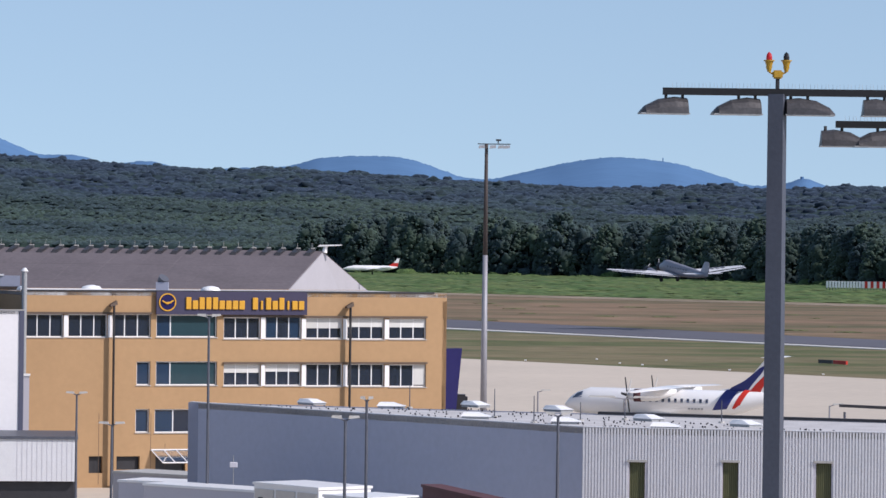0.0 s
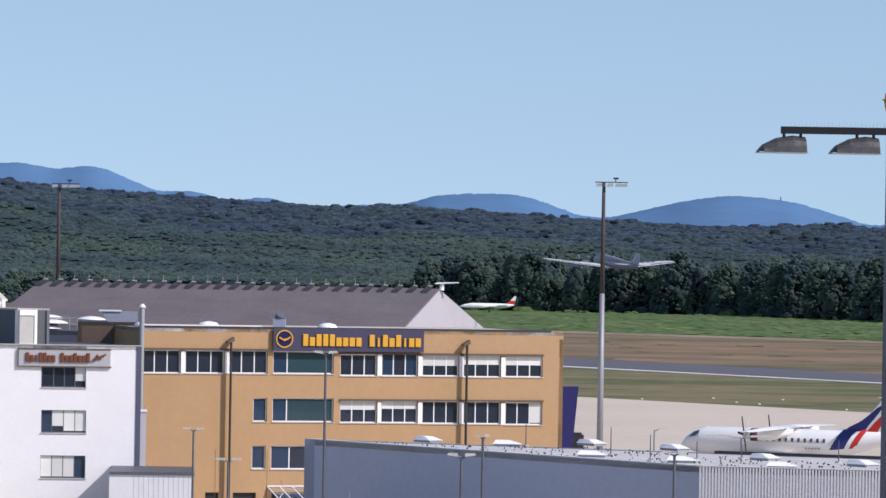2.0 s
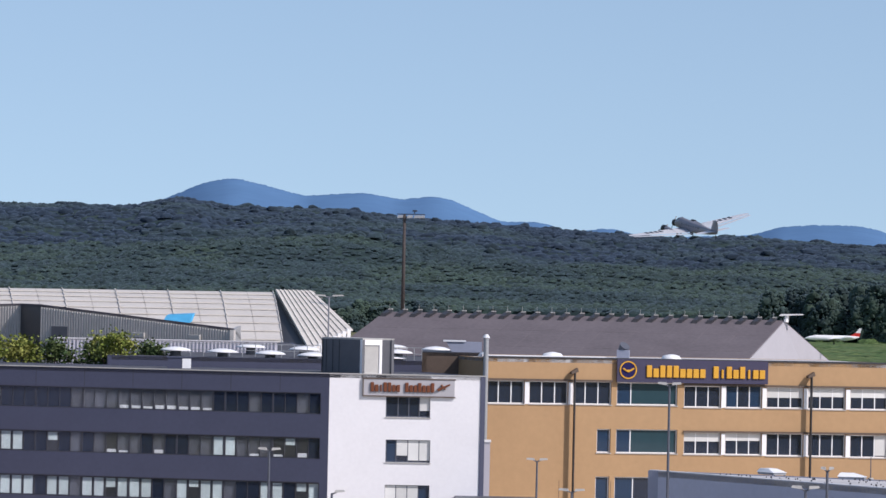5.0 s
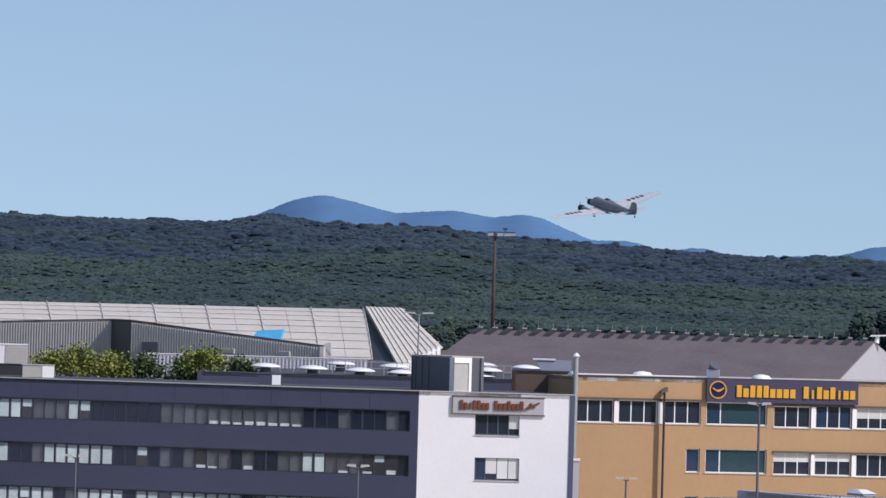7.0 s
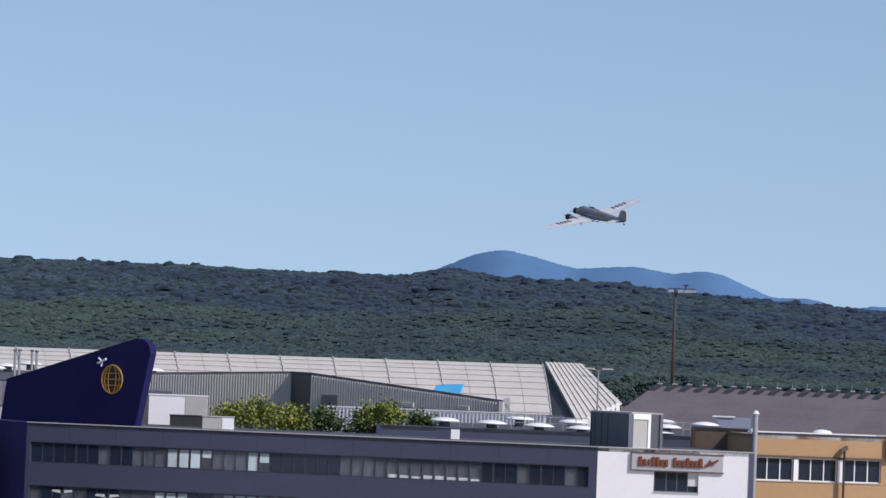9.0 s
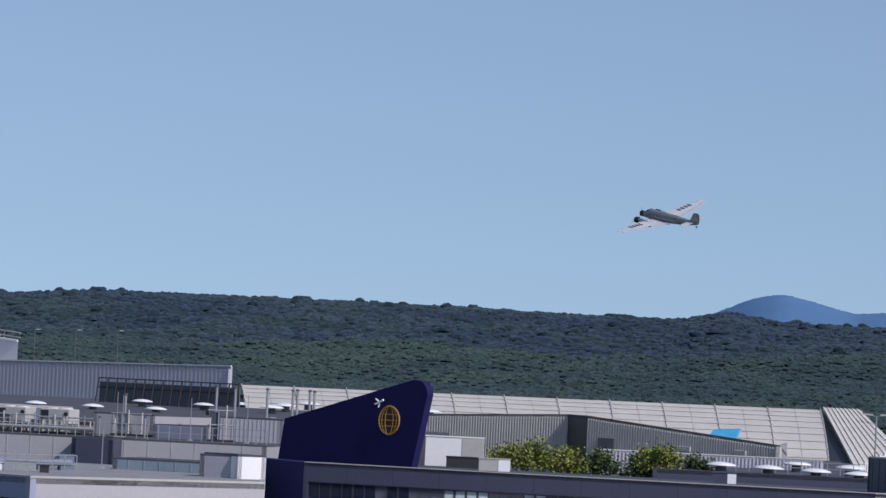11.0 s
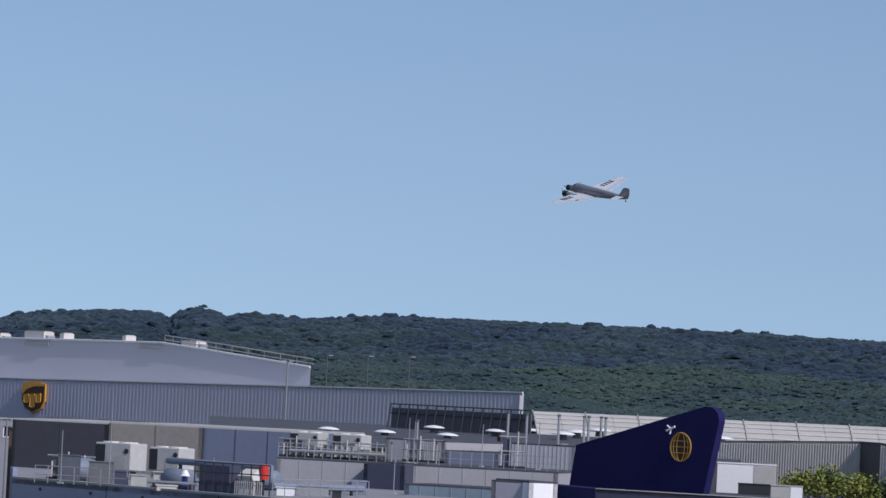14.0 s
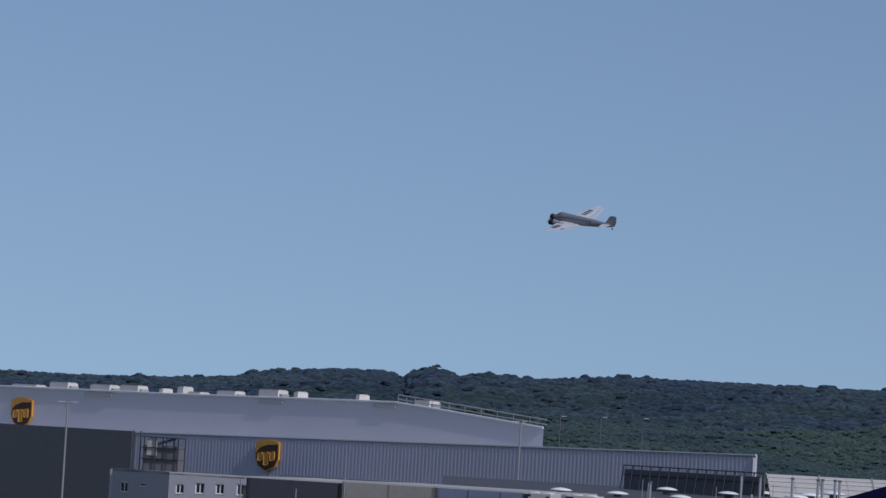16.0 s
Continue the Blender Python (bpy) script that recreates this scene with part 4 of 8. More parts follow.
def grey_office():
    w = Wall(OFFICE_L, OFFICE_C)
    v = Wall(OFFICE_C, OFFICE_R)
    top = 12.0
    t = thing("office_block", (*OFFICE_C, 0), "slate grey office block with a white end wall and window bands", "building")
    rnd = random.Random(21)
    bands = []
    for r in range(4):
        zt = 10.75 - r * 2.86
        bands.append((0.55, w.length - 0.55, zt - 1.36, zt))
    bm = bmesh.new()
    wall_with_openings(bm, w, 0, top, bands, 0.3)
    part("wall", bm, "grey_panel", t, "slate grey cladding")
    for bi, (u0, u1, z0, z1) in enumerate(bands):
        n = 48
        bm = bmesh.new()
        st = (u1 - u0) / n
        lights = [(u0 + i * st + (0.02 if i % 4 else 0.06), u0 + (i + 1) * st - (0.02 if (i + 1) % 4 else 0.06), z0 + 0.07, z1 - 0.07) for i in range(n)]
        wall_with_openings(bm, w.moved(-0.12), z0, z1, lights, 0.08, u0, u1)
        win = part("window_band", bm, "frame_slate", t, "long dark-framed window band")
        plan = BAND_PLANS[bi]
        for i in range(n):
            state = plan[i]
            a, b = u0 + i * st + 0.04, u0 + (i + 1) * st - 0.04
            if state in "gs":      # grey screen behind the glass
                bm = bmesh.new()
                w.box(bm, a - 0.03, b + 0.03, z0 + 0.07, z1 - 0.07, -0.26, -0.22)
                part("screen", bm, "screen", win)
            if state in "bh":      # pale blind, right down or half down
                bm = bmesh.new()
                w.box(bm, a + 0.05, b - 0.05, z1 - 0.1 - (z1 - z0 - 0.2) * (1.0 if state == "b" else rnd.uniform(0.35, 0.6)), z1 - 0.1, -0.17, -0.15)
                part("blind", bm, "office_blind", win)
            if state in "st":      # pale boards on the sill
                bm = bmesh.new()
                w.box(bm, a + 0.06, b - 0.06, z0 + 0.08, z0 + 0.08 + rnd.uniform(0.1, 0.26), -0.2, -0.16)
                part("sill_board", bm, "white_frame", win)
            bm = bmesh.new()
            w.box(bm, a, b, z0 + 0.05, z1 - 0.05, -0.145, -0.135)
            part("pane", bm, "glass" if state == "o" else "band_glass", win).visible_shadow = False
    # white end wall
    holes = [(3.63, 6.48, 9.31, 10.64), (3.67, 6.53, 6.42, 7.87), (3.68, 6.59, 3.4, 4.98)]
    o = holes[1]
    holes[2] = (o[0], o[1], holes[2][3] - (o[3] - o[2]), holes[2][3])
    bm = bmesh.new()
    wall_with_openings(bm, v, 0, top, holes, 0.3)
    part("wall", bm, "white_wall", t, "white brick end wall")
    window(t, v, holes[0], (0.28, 0.24, 0.24, 0.24), "glass", "pole", blinds=((3, 0.7),))
    window(t, v, holes[1], (0.24, 0.26, 0.25, 0.25), ("blue_glass", "glass", "glass", "glass"), "pole", blinds=((1, 0.72), (2, 0.95), (3, 0.95)))
    window(t, v, holes[2], (0.25, 0.25, 0.25, 0.25), ("glass", "glass", "glass", "blue_glass"), "pole", blinds=((0, 0.97), (1, 0.97), (2, 0.97)))
    c, d = back(OFFICE_L, OFFICE_C, 13)
    e = v.at(v.length, 0, -12)
    pts = [OFFICE_L, OFFICE_C, OFFICE_R, (e.x - 3, e.y), d]
    for a, b in zip(pts[2:], pts[3:] + pts[:1]):
        plain_wall(t, a, b, 0, top, "grey_panel")
    slab(t, pts, top - 0.25, top - 0.03, "dark_roof")
    parapet(t, pts[:3], top, 0.06, 0.3, "sill", "coping")
    for z in (2.9, 5.75, 8.6):
        slab(t, [tuple(w.at(0.4, 0, -0.5).xy), tuple(w.at(w.length - 0.4, 0, -0.5).xy), tuple(w.at(w.length - 0.4, 0, -7).xy), tuple(w.at(0.4, 0, -7).xy)], z - 0.3, z, "sill", "floor_slab")
    bm = bmesh.new()
    w.box(bm, 0.4, w.length - 0.4, 0, top - 0.3, -7.2, -7.0)
    part("inner_wall", bm, "grey_panel", t)
    # faint panel joints
    for k in range(1, 12):
        bm = bmesh.new()
        w.box(bm, k * w.length / 12, k * w.length / 12 + 0.03, 10.8, 11.95, 0.002, 0.005)
        part("joint", bm, "dark", t)
    return t


grey_office()


def end_wall_sign():
    v = Wall(OFFICE_C, OFFICE_R)
    u0, u1, z0, z1 = (2.18, 8.01, 10.68, 11.73)
    t = thing("wall_sign", tuple(v.at(u0, z0, 0)), "pale box sign with orange-brown bars and an arrow mark", "sign")
    bm = bmesh.new()
    v.box(bm, u0, u1, z0, z1, 0.003, 0.13)
    part("box", bm, "sign_grey", t)
    bm = bmesh.new()
    v.box(bm, u0 - 0.06, u1 + 0.06, z0 - 0.07, z0 - 0.003, 0.003, 0.17)
    v.box(bm, u0 - 0.06, u1 + 0.06, z1 + 0.003, z1 + 0.07, 0.003, 0.17)
    v.box(bm, u0 - 0.06, u0 - 0.003, z0 - 0.003, z1 + 0.003, 0.003, 0.17)
    part("edge_frame", bm, "brown", t)
    L = u1 - u0
    lettering(t, v, u0 + L * 0.07, u0 + L * 0.78, z0 + 0.25, z1 - 0.2, 0.13, "TsnTTss TssTssT"[:15], "orange")
    bm = bmesh.new()
    tube(bm, v.at(u0 + L * 0.81, z0 + 0.4, 0.2), v.at(u0 + L * 0.95, z0 + 0.78, 0.2), 0.1, 0.05, 6)
    tube(bm, v.at(u0 + L * 0.85, z0 + 0.75, 0.2), v.at(u0 + L * 0.9, z0 + 0.45, 0.2), 0.08, 0.05, 6)
    part("arrow", bm, "orange", t)


end_wall_sign()

# ---- the navy fin beside the office block ----
def fin_tower():
    a, b = Vector((-79.13, 277.96)), Vector((-67.52, 272.77))
    w = Wall(a, b)
    t = thing("fin_tower", (*a, 0), "navy blue fin-shaped sign tower with a golden globe", "sign tower")
    L = w.length
    bm = bmesh.new()
    prof = [(-1.5, 0), ((0, 11.87)), ((0.44, 14.79)), ((11.48, 17.84))]
    tip = (12.72, 17.17)
    cx, cz, r = tip[0] - 0.95, prof[3][1] - 0.95, 0.95
    prof += [(cx + r * math.sin(k * math.pi / 10), cz + r * math.cos(k * math.pi / 10)) for k in range(1, 6)]
    prof += [(tip[0] - 1.25, 11.0), (tip[0] - 2.4, 0)]
    front = [bm.verts.new(w.at(u, z, 0)) for u, z in prof]
    rear = [bm.verts.new(w.at(u, z, -0.65)) for u, z in prof]
    bm.faces.new(front)
    bm.faces.new(rear[::-1])
    for i in range(len(prof)):
        j = (i + 1) % len(prof)
        bm.faces.new((front[j], front[i], rear[i], rear[j]))
    bmesh.ops.recalc_face_normals(bm, faces=bm.faces)
    part("fin", bm, "navy", t)
    u, z = (9.62, 15.05)
    for k in range(5):
        bm = bmesh.new()
        n, rx, rz = 24, 0.88 * abs(math.cos(k * math.pi / 8)) + 0.001, 0.95
        pts = [w.at(u + rx * math.cos(2 * math.pi * i / n), z + rz * math.sin(2 * math.pi * i / n), 0.06) for i in range(n)]
        for p, q in zip(pts, pts[1:] + pts[:1]):
            tube(bm, p, q, 0.05 if k == 0 else 0.04, n=4, caps=False)
        if k == 4:
            bm.free()
            continue
        part("globe_ring", bm, "old_gold", t)
    bm = bmesh.new()
    disc(bm, w, u, z, 0.9, 0.004, 0.03)
    part("globe_disc", bm, "parcel_brown", t, "dark brown globe")
    for dz in (-0.4, 0, 0.4):
        bm = bmesh.new()
        hw = 0.88 * math.sqrt(1 - (dz / 0.95) ** 2)
        tube(bm, w.at(u - hw, z + dz, 0.06), w.at(u + hw, z + dz, 0.06), 0.035, n=4)
        part("globe_bar", bm, "old_gold", t)
    bm = bmesh.new()
    u, z = (8.68, 16.19)
    tube(bm, w.at(u - 0.35, z - 0.1, 0.06), w.at(u + 0.35, z + 0.2, 0.06), 0.08, n=5)
    tube(bm, w.at(u - 0.3, z + 0.25, 0.06), w.at(u + 0.05, z + 0.02, 0.06), 0.06, n=5)
    tube(bm, w.at(u - 0.05, z - 0.3, 0.06), w.at(u + 0.05, z + 0.02, 0.06), 0.06, n=5)
    part("plane_mark", bm, "white_paint", t)
    # the broad foot of the tower
    bm = bmesh.new()
    prism(bm, [(-74.9, 259.4), (-70.68, 254.36), (-71.95, 258.94), (-76.25, 264.07)], 0, 12.31)
    bmesh.ops.recalc_face_normals(bm, faces=bm.faces)
    part("foot", bm, "navy", t)


fin_tower()

# ---- the low hall ----
HALL_L, HALL_F, HALL_R, HALL_B = (-12.81, 215.73), (6.48, 192.61), (23.41, 189.78), (24.72, 200.45)
HALL_Z = 8.4


def low_hall():
    t = thing("low_hall", (*HALL_F, 0), "low hall with blue-grey side, pale ribbed front and gravel roof", "hall")
    pts = [HALL_L, HALL_F, HALL_R, HALL_B]
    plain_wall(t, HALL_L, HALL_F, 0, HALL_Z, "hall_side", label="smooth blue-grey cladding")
    w = Wall(HALL_F, HALL_R)
    holes = [(2.17, 2.89, 5.15, 6.85), (6.44, 7.15, 5.22, 6.92), (10.67, 11.38, 5.29, 6.97)]
    holes = [(a, b, 1.4, d) for a, b, c, d in holes]
    bm = bmesh.new()
    wall_with_openings(bm, w, 0, HALL_Z, holes, 0.3)
    part("wall", bm, "ups_low", t, "pale ribbed sheet front")
    n = int(w.length / 0.143)
    for k in range(min(n, 230)):
        u = 0.03 + k * 0.143
        cut = [o for o in holes if o[0] - 0.1 < u < o[1]]
        bm = bmesh.new()
        if cut:
            w.box(bm, u, u + 0.075, cut[0][3], HALL_Z, 0.003, 0.035)
            part("rib", bm, "hall_rib", t)
            bm = bmesh.new()
            w.box(bm, u, u + 0.075, 0, cut[0][2], 0.003, 0.05)
        else:
            w.box(bm, u, u + 0.075, 0, HALL_Z, 0.003, 0.035)
        part("rib", bm, "hall_rib", t)
    for o in holes:
        bm = bmesh.new()
        for k in range(7):
            u = o[0] + 0.03 + k * (o[1] - o[0] - 0.06) / 7
            w.box(bm, u, u + 0.06, o[2], o[3], -0.16, -0.1)
        w.box(bm, o[0] + 0.02, o[1] - 0.02, o[2], o[3], -0.25, -0.17)
        part("shutter", bm, "olive", t, "olive slatted shutter")
        bm = bmesh.new()
        w.box(bm, o[0] - 0.08, o[1] + 0.08, o[3], o[3] + 0.1, 0.003, 0.1)
        part("lintel", bm, "sill", t)
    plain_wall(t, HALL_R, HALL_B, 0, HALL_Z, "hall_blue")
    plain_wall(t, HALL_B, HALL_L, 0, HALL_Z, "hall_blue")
    slab(t, pts, HALL_Z - 0.3, HALL_Z - 0.04, "gravel_roof", label="pale gravel roof")
    parapet(t, [HALL_L, HALL_F, HALL_R], HALL_Z, 0.03, 0.25, "hall_rib", "coping")
    bm = bmesh.new()
    v = Wall(HALL_B, HALL_L)
    v.box(bm, 0, v.length * 0.45, HALL_Z, HALL_Z + 0.12, -0.35, 0)
    part("rear_parapet", bm, "dark", t)


low_hall()


def roof_light():
    """A white tilted roof light on a kerb, at the origin."""
    t = thing("roof_light", (0, 0, 0), "white plastic roof light on a grey kerb", "roof light", "roof lights of the low hall")
    bm = bmesh.new()
    box(bm, -0.65, 0.65, -0.4, 0.4, 0, 0.12)
    part("kerb", bm, "steel", t, world=False)
    bm = bmesh.new()
    hexa(bm, [Vector(p) for p in ((-0.7, -0.45, 0.12), (0.7, -0.45, 0.12), (0.7, 0.45, 0.12), (-0.7, 0.45, 0.12), (-0.58, -0.33, 0.31), (0.05, -0.28, 0.31), (0.05, 0.28, 0.31), (-0.58, 0.33, 0.31))])
    part("dome", bm, "white_paint", t, world=False)
    return t


first_light = roof_light()
for k, (x, y) in enumerate(((-6.6, 215.08), (-2.49, 211.98), (1.76, 214.7), (1.69, 201.09), (5.85, 210.25), (5.84, 196.66), (9.9, 200.87), (10.27, 192.55), (14.18, 195.94))):
    m = pose(x, y, HALL_Z - 0.04, 0, 0, -8 if k % 2 else -50)
    if k == 0:
        first_light.matrix_basis = m
    else:
        copy_thing(first_light, m)


def roof_stones():
    """Small vents and gravel bumps on the low hall's roof."""
    rnd = random.Random(4)
    bm = bmesh.new()
    f, l, r = Vector(HALL_F), Vector(HALL_L), Vector(HALL_R)
    for i in range(260):
        p = f + (l - f) * rnd.uniform(0.03, 0.93) + (r - f) * rnd.uniform(0.02, 0.9) * 0.85
        s = rnd.uniform(0.018, 0.042)
        box(bm, p.x - s, p.x + s, p.y - s, p.y + s, HALL_Z - 0.05, HALL_Z + s)
    tagged(part("roof_gravel", bm, "dark"), "dark vents and clips scattered on the gravel roof", "roof clips", kind="stuff")


roof_stones()
for x, y, h in ((2.57, 202.41) + (1.4,), (4.34, 196.73) + (1.3,), (6.61, 199.78) + (0.9,), (8.8, 201.63) + (1.0,), (13.26, 199.16) + (1.1,), (-1.58, 211.91) + (1.2,)):
    rod = thing("lightning_rod", (x, y, HALL_Z - 0.05), "thin grey lightning rod on the hall roof", "lightning rod", "lightning rods")
    bm = bmesh.new()
    tube(bm, (0, 0, 0.08), (0, 0, h), 0.03, 0.02, 6)
    part("rod", bm, "pole", rod, world=False)
    bm = bmesh.new()
    tube(bm, (0, 0, 0), (0, 0, 0.1), 0.16, 0.14, 10)
    part("foot", bm, "sill", rod, world=False)

# ---- the old hangar with the brown roof ----
def brown_hangar():
    pr, pl = polar(-1.642, 355, 15.57), polar(-7.05, 355, 15.62)
    near, far = polar(-2.097, 342, 12.55) - pr, polar(-1.038, 368, 12.26) - pr
    t = thing("old_hangar", (pl.x, pl.y, 0), "old hangar with a weathered brown sheet roof and white gable", "hangar")
    k = 1.7
    a, b = pl + near * k, pr + near * k
    c, d = pl + far * k, pr + far * k
    for p, q, r, s in ((a, b, pr, pl), (d, c, pl, pr)):
        bm = bmesh.new()
        up = Vector((0, 0, 0.13))
        hexa(bm, [p, q, r, s, p + up, q + up, r + up, s + up])
        bmesh.ops.recalc_face_normals(bm, faces=bm.faces)
        rf = part("roof", bm, "slate_roof", t)
        # sheet seams
        for i in range(1, 12):
            bm = bmesh.new()
            x, y = p.lerp(q, i / 12) + up, s.lerp(r, i / 12) + up
            tube(bm, x, y, 0.012, n=4, caps=False)
            part("seam", bm, "slate_roof", rf)
        for i in (1, 2, 3):
            bm = bmesh.new()
            tube(bm, p.lerp(s, i / 4) + up, q.lerp(r, i / 4) + up, 0.01, n=4, caps=False)
            part("seam", bm, "slate_roof", rf)
    for p, q, r in ((b, d, pr), (c, a, pl)):
        bm = bmesh.new()
        o = (q - p).cross(Vector((0, 0, 1))).normalized() * 0.3
        lo = [Vector((v.x, v.y, 0)) for v in (p, q)]
        f = [bm.verts.new(v + o * 0.3) for v in (lo[0], lo[1], q, r, p)]
        g = [bm.verts.new(v - o) for v in (lo[0], lo[1], q, r, p)]
        bm.faces.new(f)
        bm.faces.new(g[::-1])
        for i in range(5):
            j = (i + 1) % 5
            bm.faces.new((f[i], g[i], g[j], f[j]))
        bmesh.ops.recalc_face_normals(bm, faces=bm.faces)
        part("gable", bm, "pale_wall", t, "white rendered gable")
    for p, q in ((a, b), (d, c)):
        plain_wall(t, (p.x, p.y), (q.x, q.y), 0, p.z - 0.05, "white_wall")
    # ridge ventilators: dark wedges painted as their unlit sides, with pale caps
    n = 27
    for i in range(n):
        p = pl.lerp(pr, (i + 0.4) / n)
        bm = bmesh.new()
        hexa(bm, [p + Vector(v) for v in ((-0.85, -1.9, -0.5), (-0.3, -1.9, -0.5), (0.2, 0.1, 0.0), (-0.3, 0.1, 0.0), (-0.6, -1.7, 0.0), (-0.2, -1.7, 0.0), (0.2, 0.1, 0.34), (-0.3, 0.1, 0.34))])
        vent = part("ridge_ventilator", bm, "dark", t)
        bm = bmesh.new()
        box(bm, p.x - 0.2, p.x + 0.16, p.y - 0.3, p.y + 0.2, p.z + 0.3, p.z + 0.4)
        tube(bm, (p.x - 0.1, p.y, p.z + 0.4), (p.x - 0.1, p.y, p.z + 0.8), 0.012, n=4)
        part("cap", bm, "sill", vent)
    bm = bmesh.new()
    w = pr + Vector((0.2, 0, 0))
    tube(bm, w, w + Vector((0.1, 0, 0.55)), 0.22, 0.16, 8)
    hexa(bm, [w + Vector(p) for p in ((-0.6, -0.3, 0.5), (1.5, -0.3, 0.62), (1.5, 0.3, 0.62), (-0.6, 0.3, 0.5), (-0.4, -0.3, 0.66), (1.4, -0.3, 0.7), (1.4, 0.3, 0.7), (-0.4, 0.3, 0.66))])
    part("ridge_cowl", bm, "white_paint", t, "white ridge cowl")


brown_hangar()


# ---- the great white hangar roof ----
def white_hangar():
    rl, rr = polar(-16.435, 432), polar(-8.58, 432)
    fl, fr = polar(-16.287, 398), polar(-8.417, 398)
    t = thing("great_hangar", (fl.x, fl.y, 0), "great hangar with a curved pale ribbed roof", "hangar")
    rows, cols = 9, 22

    def at(i, j):
        """Row i from the eave (0) to the ridge, column j along it."""
        s = i / rows
        p = fl.lerp(fr, j / cols).lerp(rl.lerp(rr, j / cols), s)
        z0, z1 = 11.6, 16.8 + 0.3 * j / cols
        return Vector((p.x, p.y, z0 + (z1 - z0) * (1.45 * s - 0.45 * s * s)))

    for i in range(rows):
        for j in range(cols):
            q = [at(i, j), at(i, j + 1), at(i + 1, j + 1), at(i + 1, j)]
            c = sum(q, Vector()) / 4
            q = [c + (v - c) * 0.985 for v in q]
            up = Vector((0, 0, 0.12))
            bm = bmesh.new()
            hexa(bm, [q[0] + up * 1.3, q[1] + up * 1.3, q[2], q[3], q[0] + up * 2.3, q[1] + up * 2.3, q[2] + up, q[3] + up])
            bmesh.ops.recalc_face_normals(bm, faces=bm.faces)
            part("roof_panel", bm, "dome_white", t)
    bm = bmesh.new()
    for i in range(rows):
        bm.faces.new([bm.verts.new(v - Vector((0, 0, 0.15))) for v in (at(i, 0), at(i, cols), at(i + 1, cols), at(i + 1, 0))])
    part("roof_deck", bm, "shed_rib", t)
    for j in range(0, cols + 1, 2):
        bm = bmesh.new()
        for i in range(rows):
            tube(bm, at(i, j) + Vector((0, 0, 0.3)), at(i + 1, j) + Vector((0, 0, 0.22)), 0.06, n=5, caps=False)
        part("rib", bm, "dome_white", t)
    # the folded end bay, standing off behind a dark gap
    a0, a1 = polar(-8.06, 396, 11.6), polar(-7.48, 412, 13.62)
    b0, b1 = polar(-8.541, 431, 17.3), polar(-8.042, 434, 17.29)
    m = 9
    for j in range(m):
        lo0, lo1, hi0, hi1 = a0.lerp(a1, j / m), a0.lerp(a1, (j + 0.985) / m), b0.lerp(b1, j / m), b0.lerp(b1, (j + 0.985) / m)
        up = Vector((0, 0, 0.13))
        bm = bmesh.new()
        hexa(bm, [lo0, lo1, hi1, hi0, lo0 + up * 2, lo1 + up, hi1 + up, hi0 + up * 2])
        bmesh.ops.recalc_face_normals(bm, faces=bm.faces)
        part("end_panel", bm, "dome_white", t)
        bm = bmesh.new()
        tube(bm, lo0 + Vector((0, 0, -1.5)), lo0 + Vector((0, 0, 0.4)), 0.3, 0.25, 5)
        part("bracket", bm, "white_paint", t)
    # dark sheet closing the gap, coloured as the shade inside it
    drop = Vector((0, 0.4, -0.25))
    q = [at(0, cols) + drop, a0 + drop, b0 + drop, at(rows, cols) + drop]
    bm = bmesh.new()
    hexa(bm, q + [v + Vector((0, 1.2, -0.1)) for v in q])
    bmesh.ops.recalc_face_normals(bm, faces=bm.faces)
    part("gap_shade_sheet", bm, "dark", t, "dark sheet across the gap beside the end bay, standing for its shade")
    bm = bmesh.new()
    hexa(bm, [Vector((v.x, v.y, 0)) for v in (q[0], q[1], a1 + drop, a1 + drop + Vector((-6, 8, 0)))] + [Vector((v.x, v.y, z)) for v, z in ((q[0], 11.3), (q[1], 11.3), (a1 + drop, 12.6), (a1 + drop + Vector((-6, 8, 0)), 12.6))])
    bmesh.ops.recalc_face_normals(bm, faces=bm.faces)
    part("end_wall", bm, "sill", t)
    for k in range(6):
        bm = bmesh.new()
        s = (k + 0.5) / 6
        tube(bm, a0.lerp(b0, s) + Vector((0, 0, 0.6)), a1.lerp(b1, s) + Vector((0, 0, 0.35)), 0.02, n=4)
        part("rail", bm, "dome_white", t)
    bm = bmesh.new()
    w = Wall((fl.x, fl.y), (fr.x, fr.y))
    w.box(bm, 0, w.length, 0, 11.55, -0.4, 0)
    part("front_wall", bm, "sill", t)
    bm = bmesh.new()
    prism(bm, [(a0.x - 1, a0.y + 2), (a1.x - 0.5, a1.y + 2), (b1.x, b1.y), (rl.x, rl.y + 1), (fl.x, fl.y + 3)], 0, 11.4)
    bmesh.ops.recalc_face_normals(bm, faces=bm.faces)
    # body painted dark as the unlit inside of the hangar
    part("hall_body", bm, "dark", t)
    # blue tarpaulin on the roof's edge
    tp = thing("tarpaulin", (-66.94, 386.24, 14.53), "sky blue tarpaulin tied over the roof edge", "tarpaulin")
    q = [Vector(p) for p in ((-67.91, 383.03, 14.39), (-65.54, 383.44, 14.22), (-65.6, 385.46, 15), (-67.97, 385.05, 14.86))]
    bm = bmesh.new()
    hexa(bm, q + [v + Vector((0.1, 0.8, 0.12)) for v in q])
    bmesh.ops.recalc_face_normals(bm, faces=bm.faces)
    part("sheet", bm, "cyan", tp)


white_hangar()


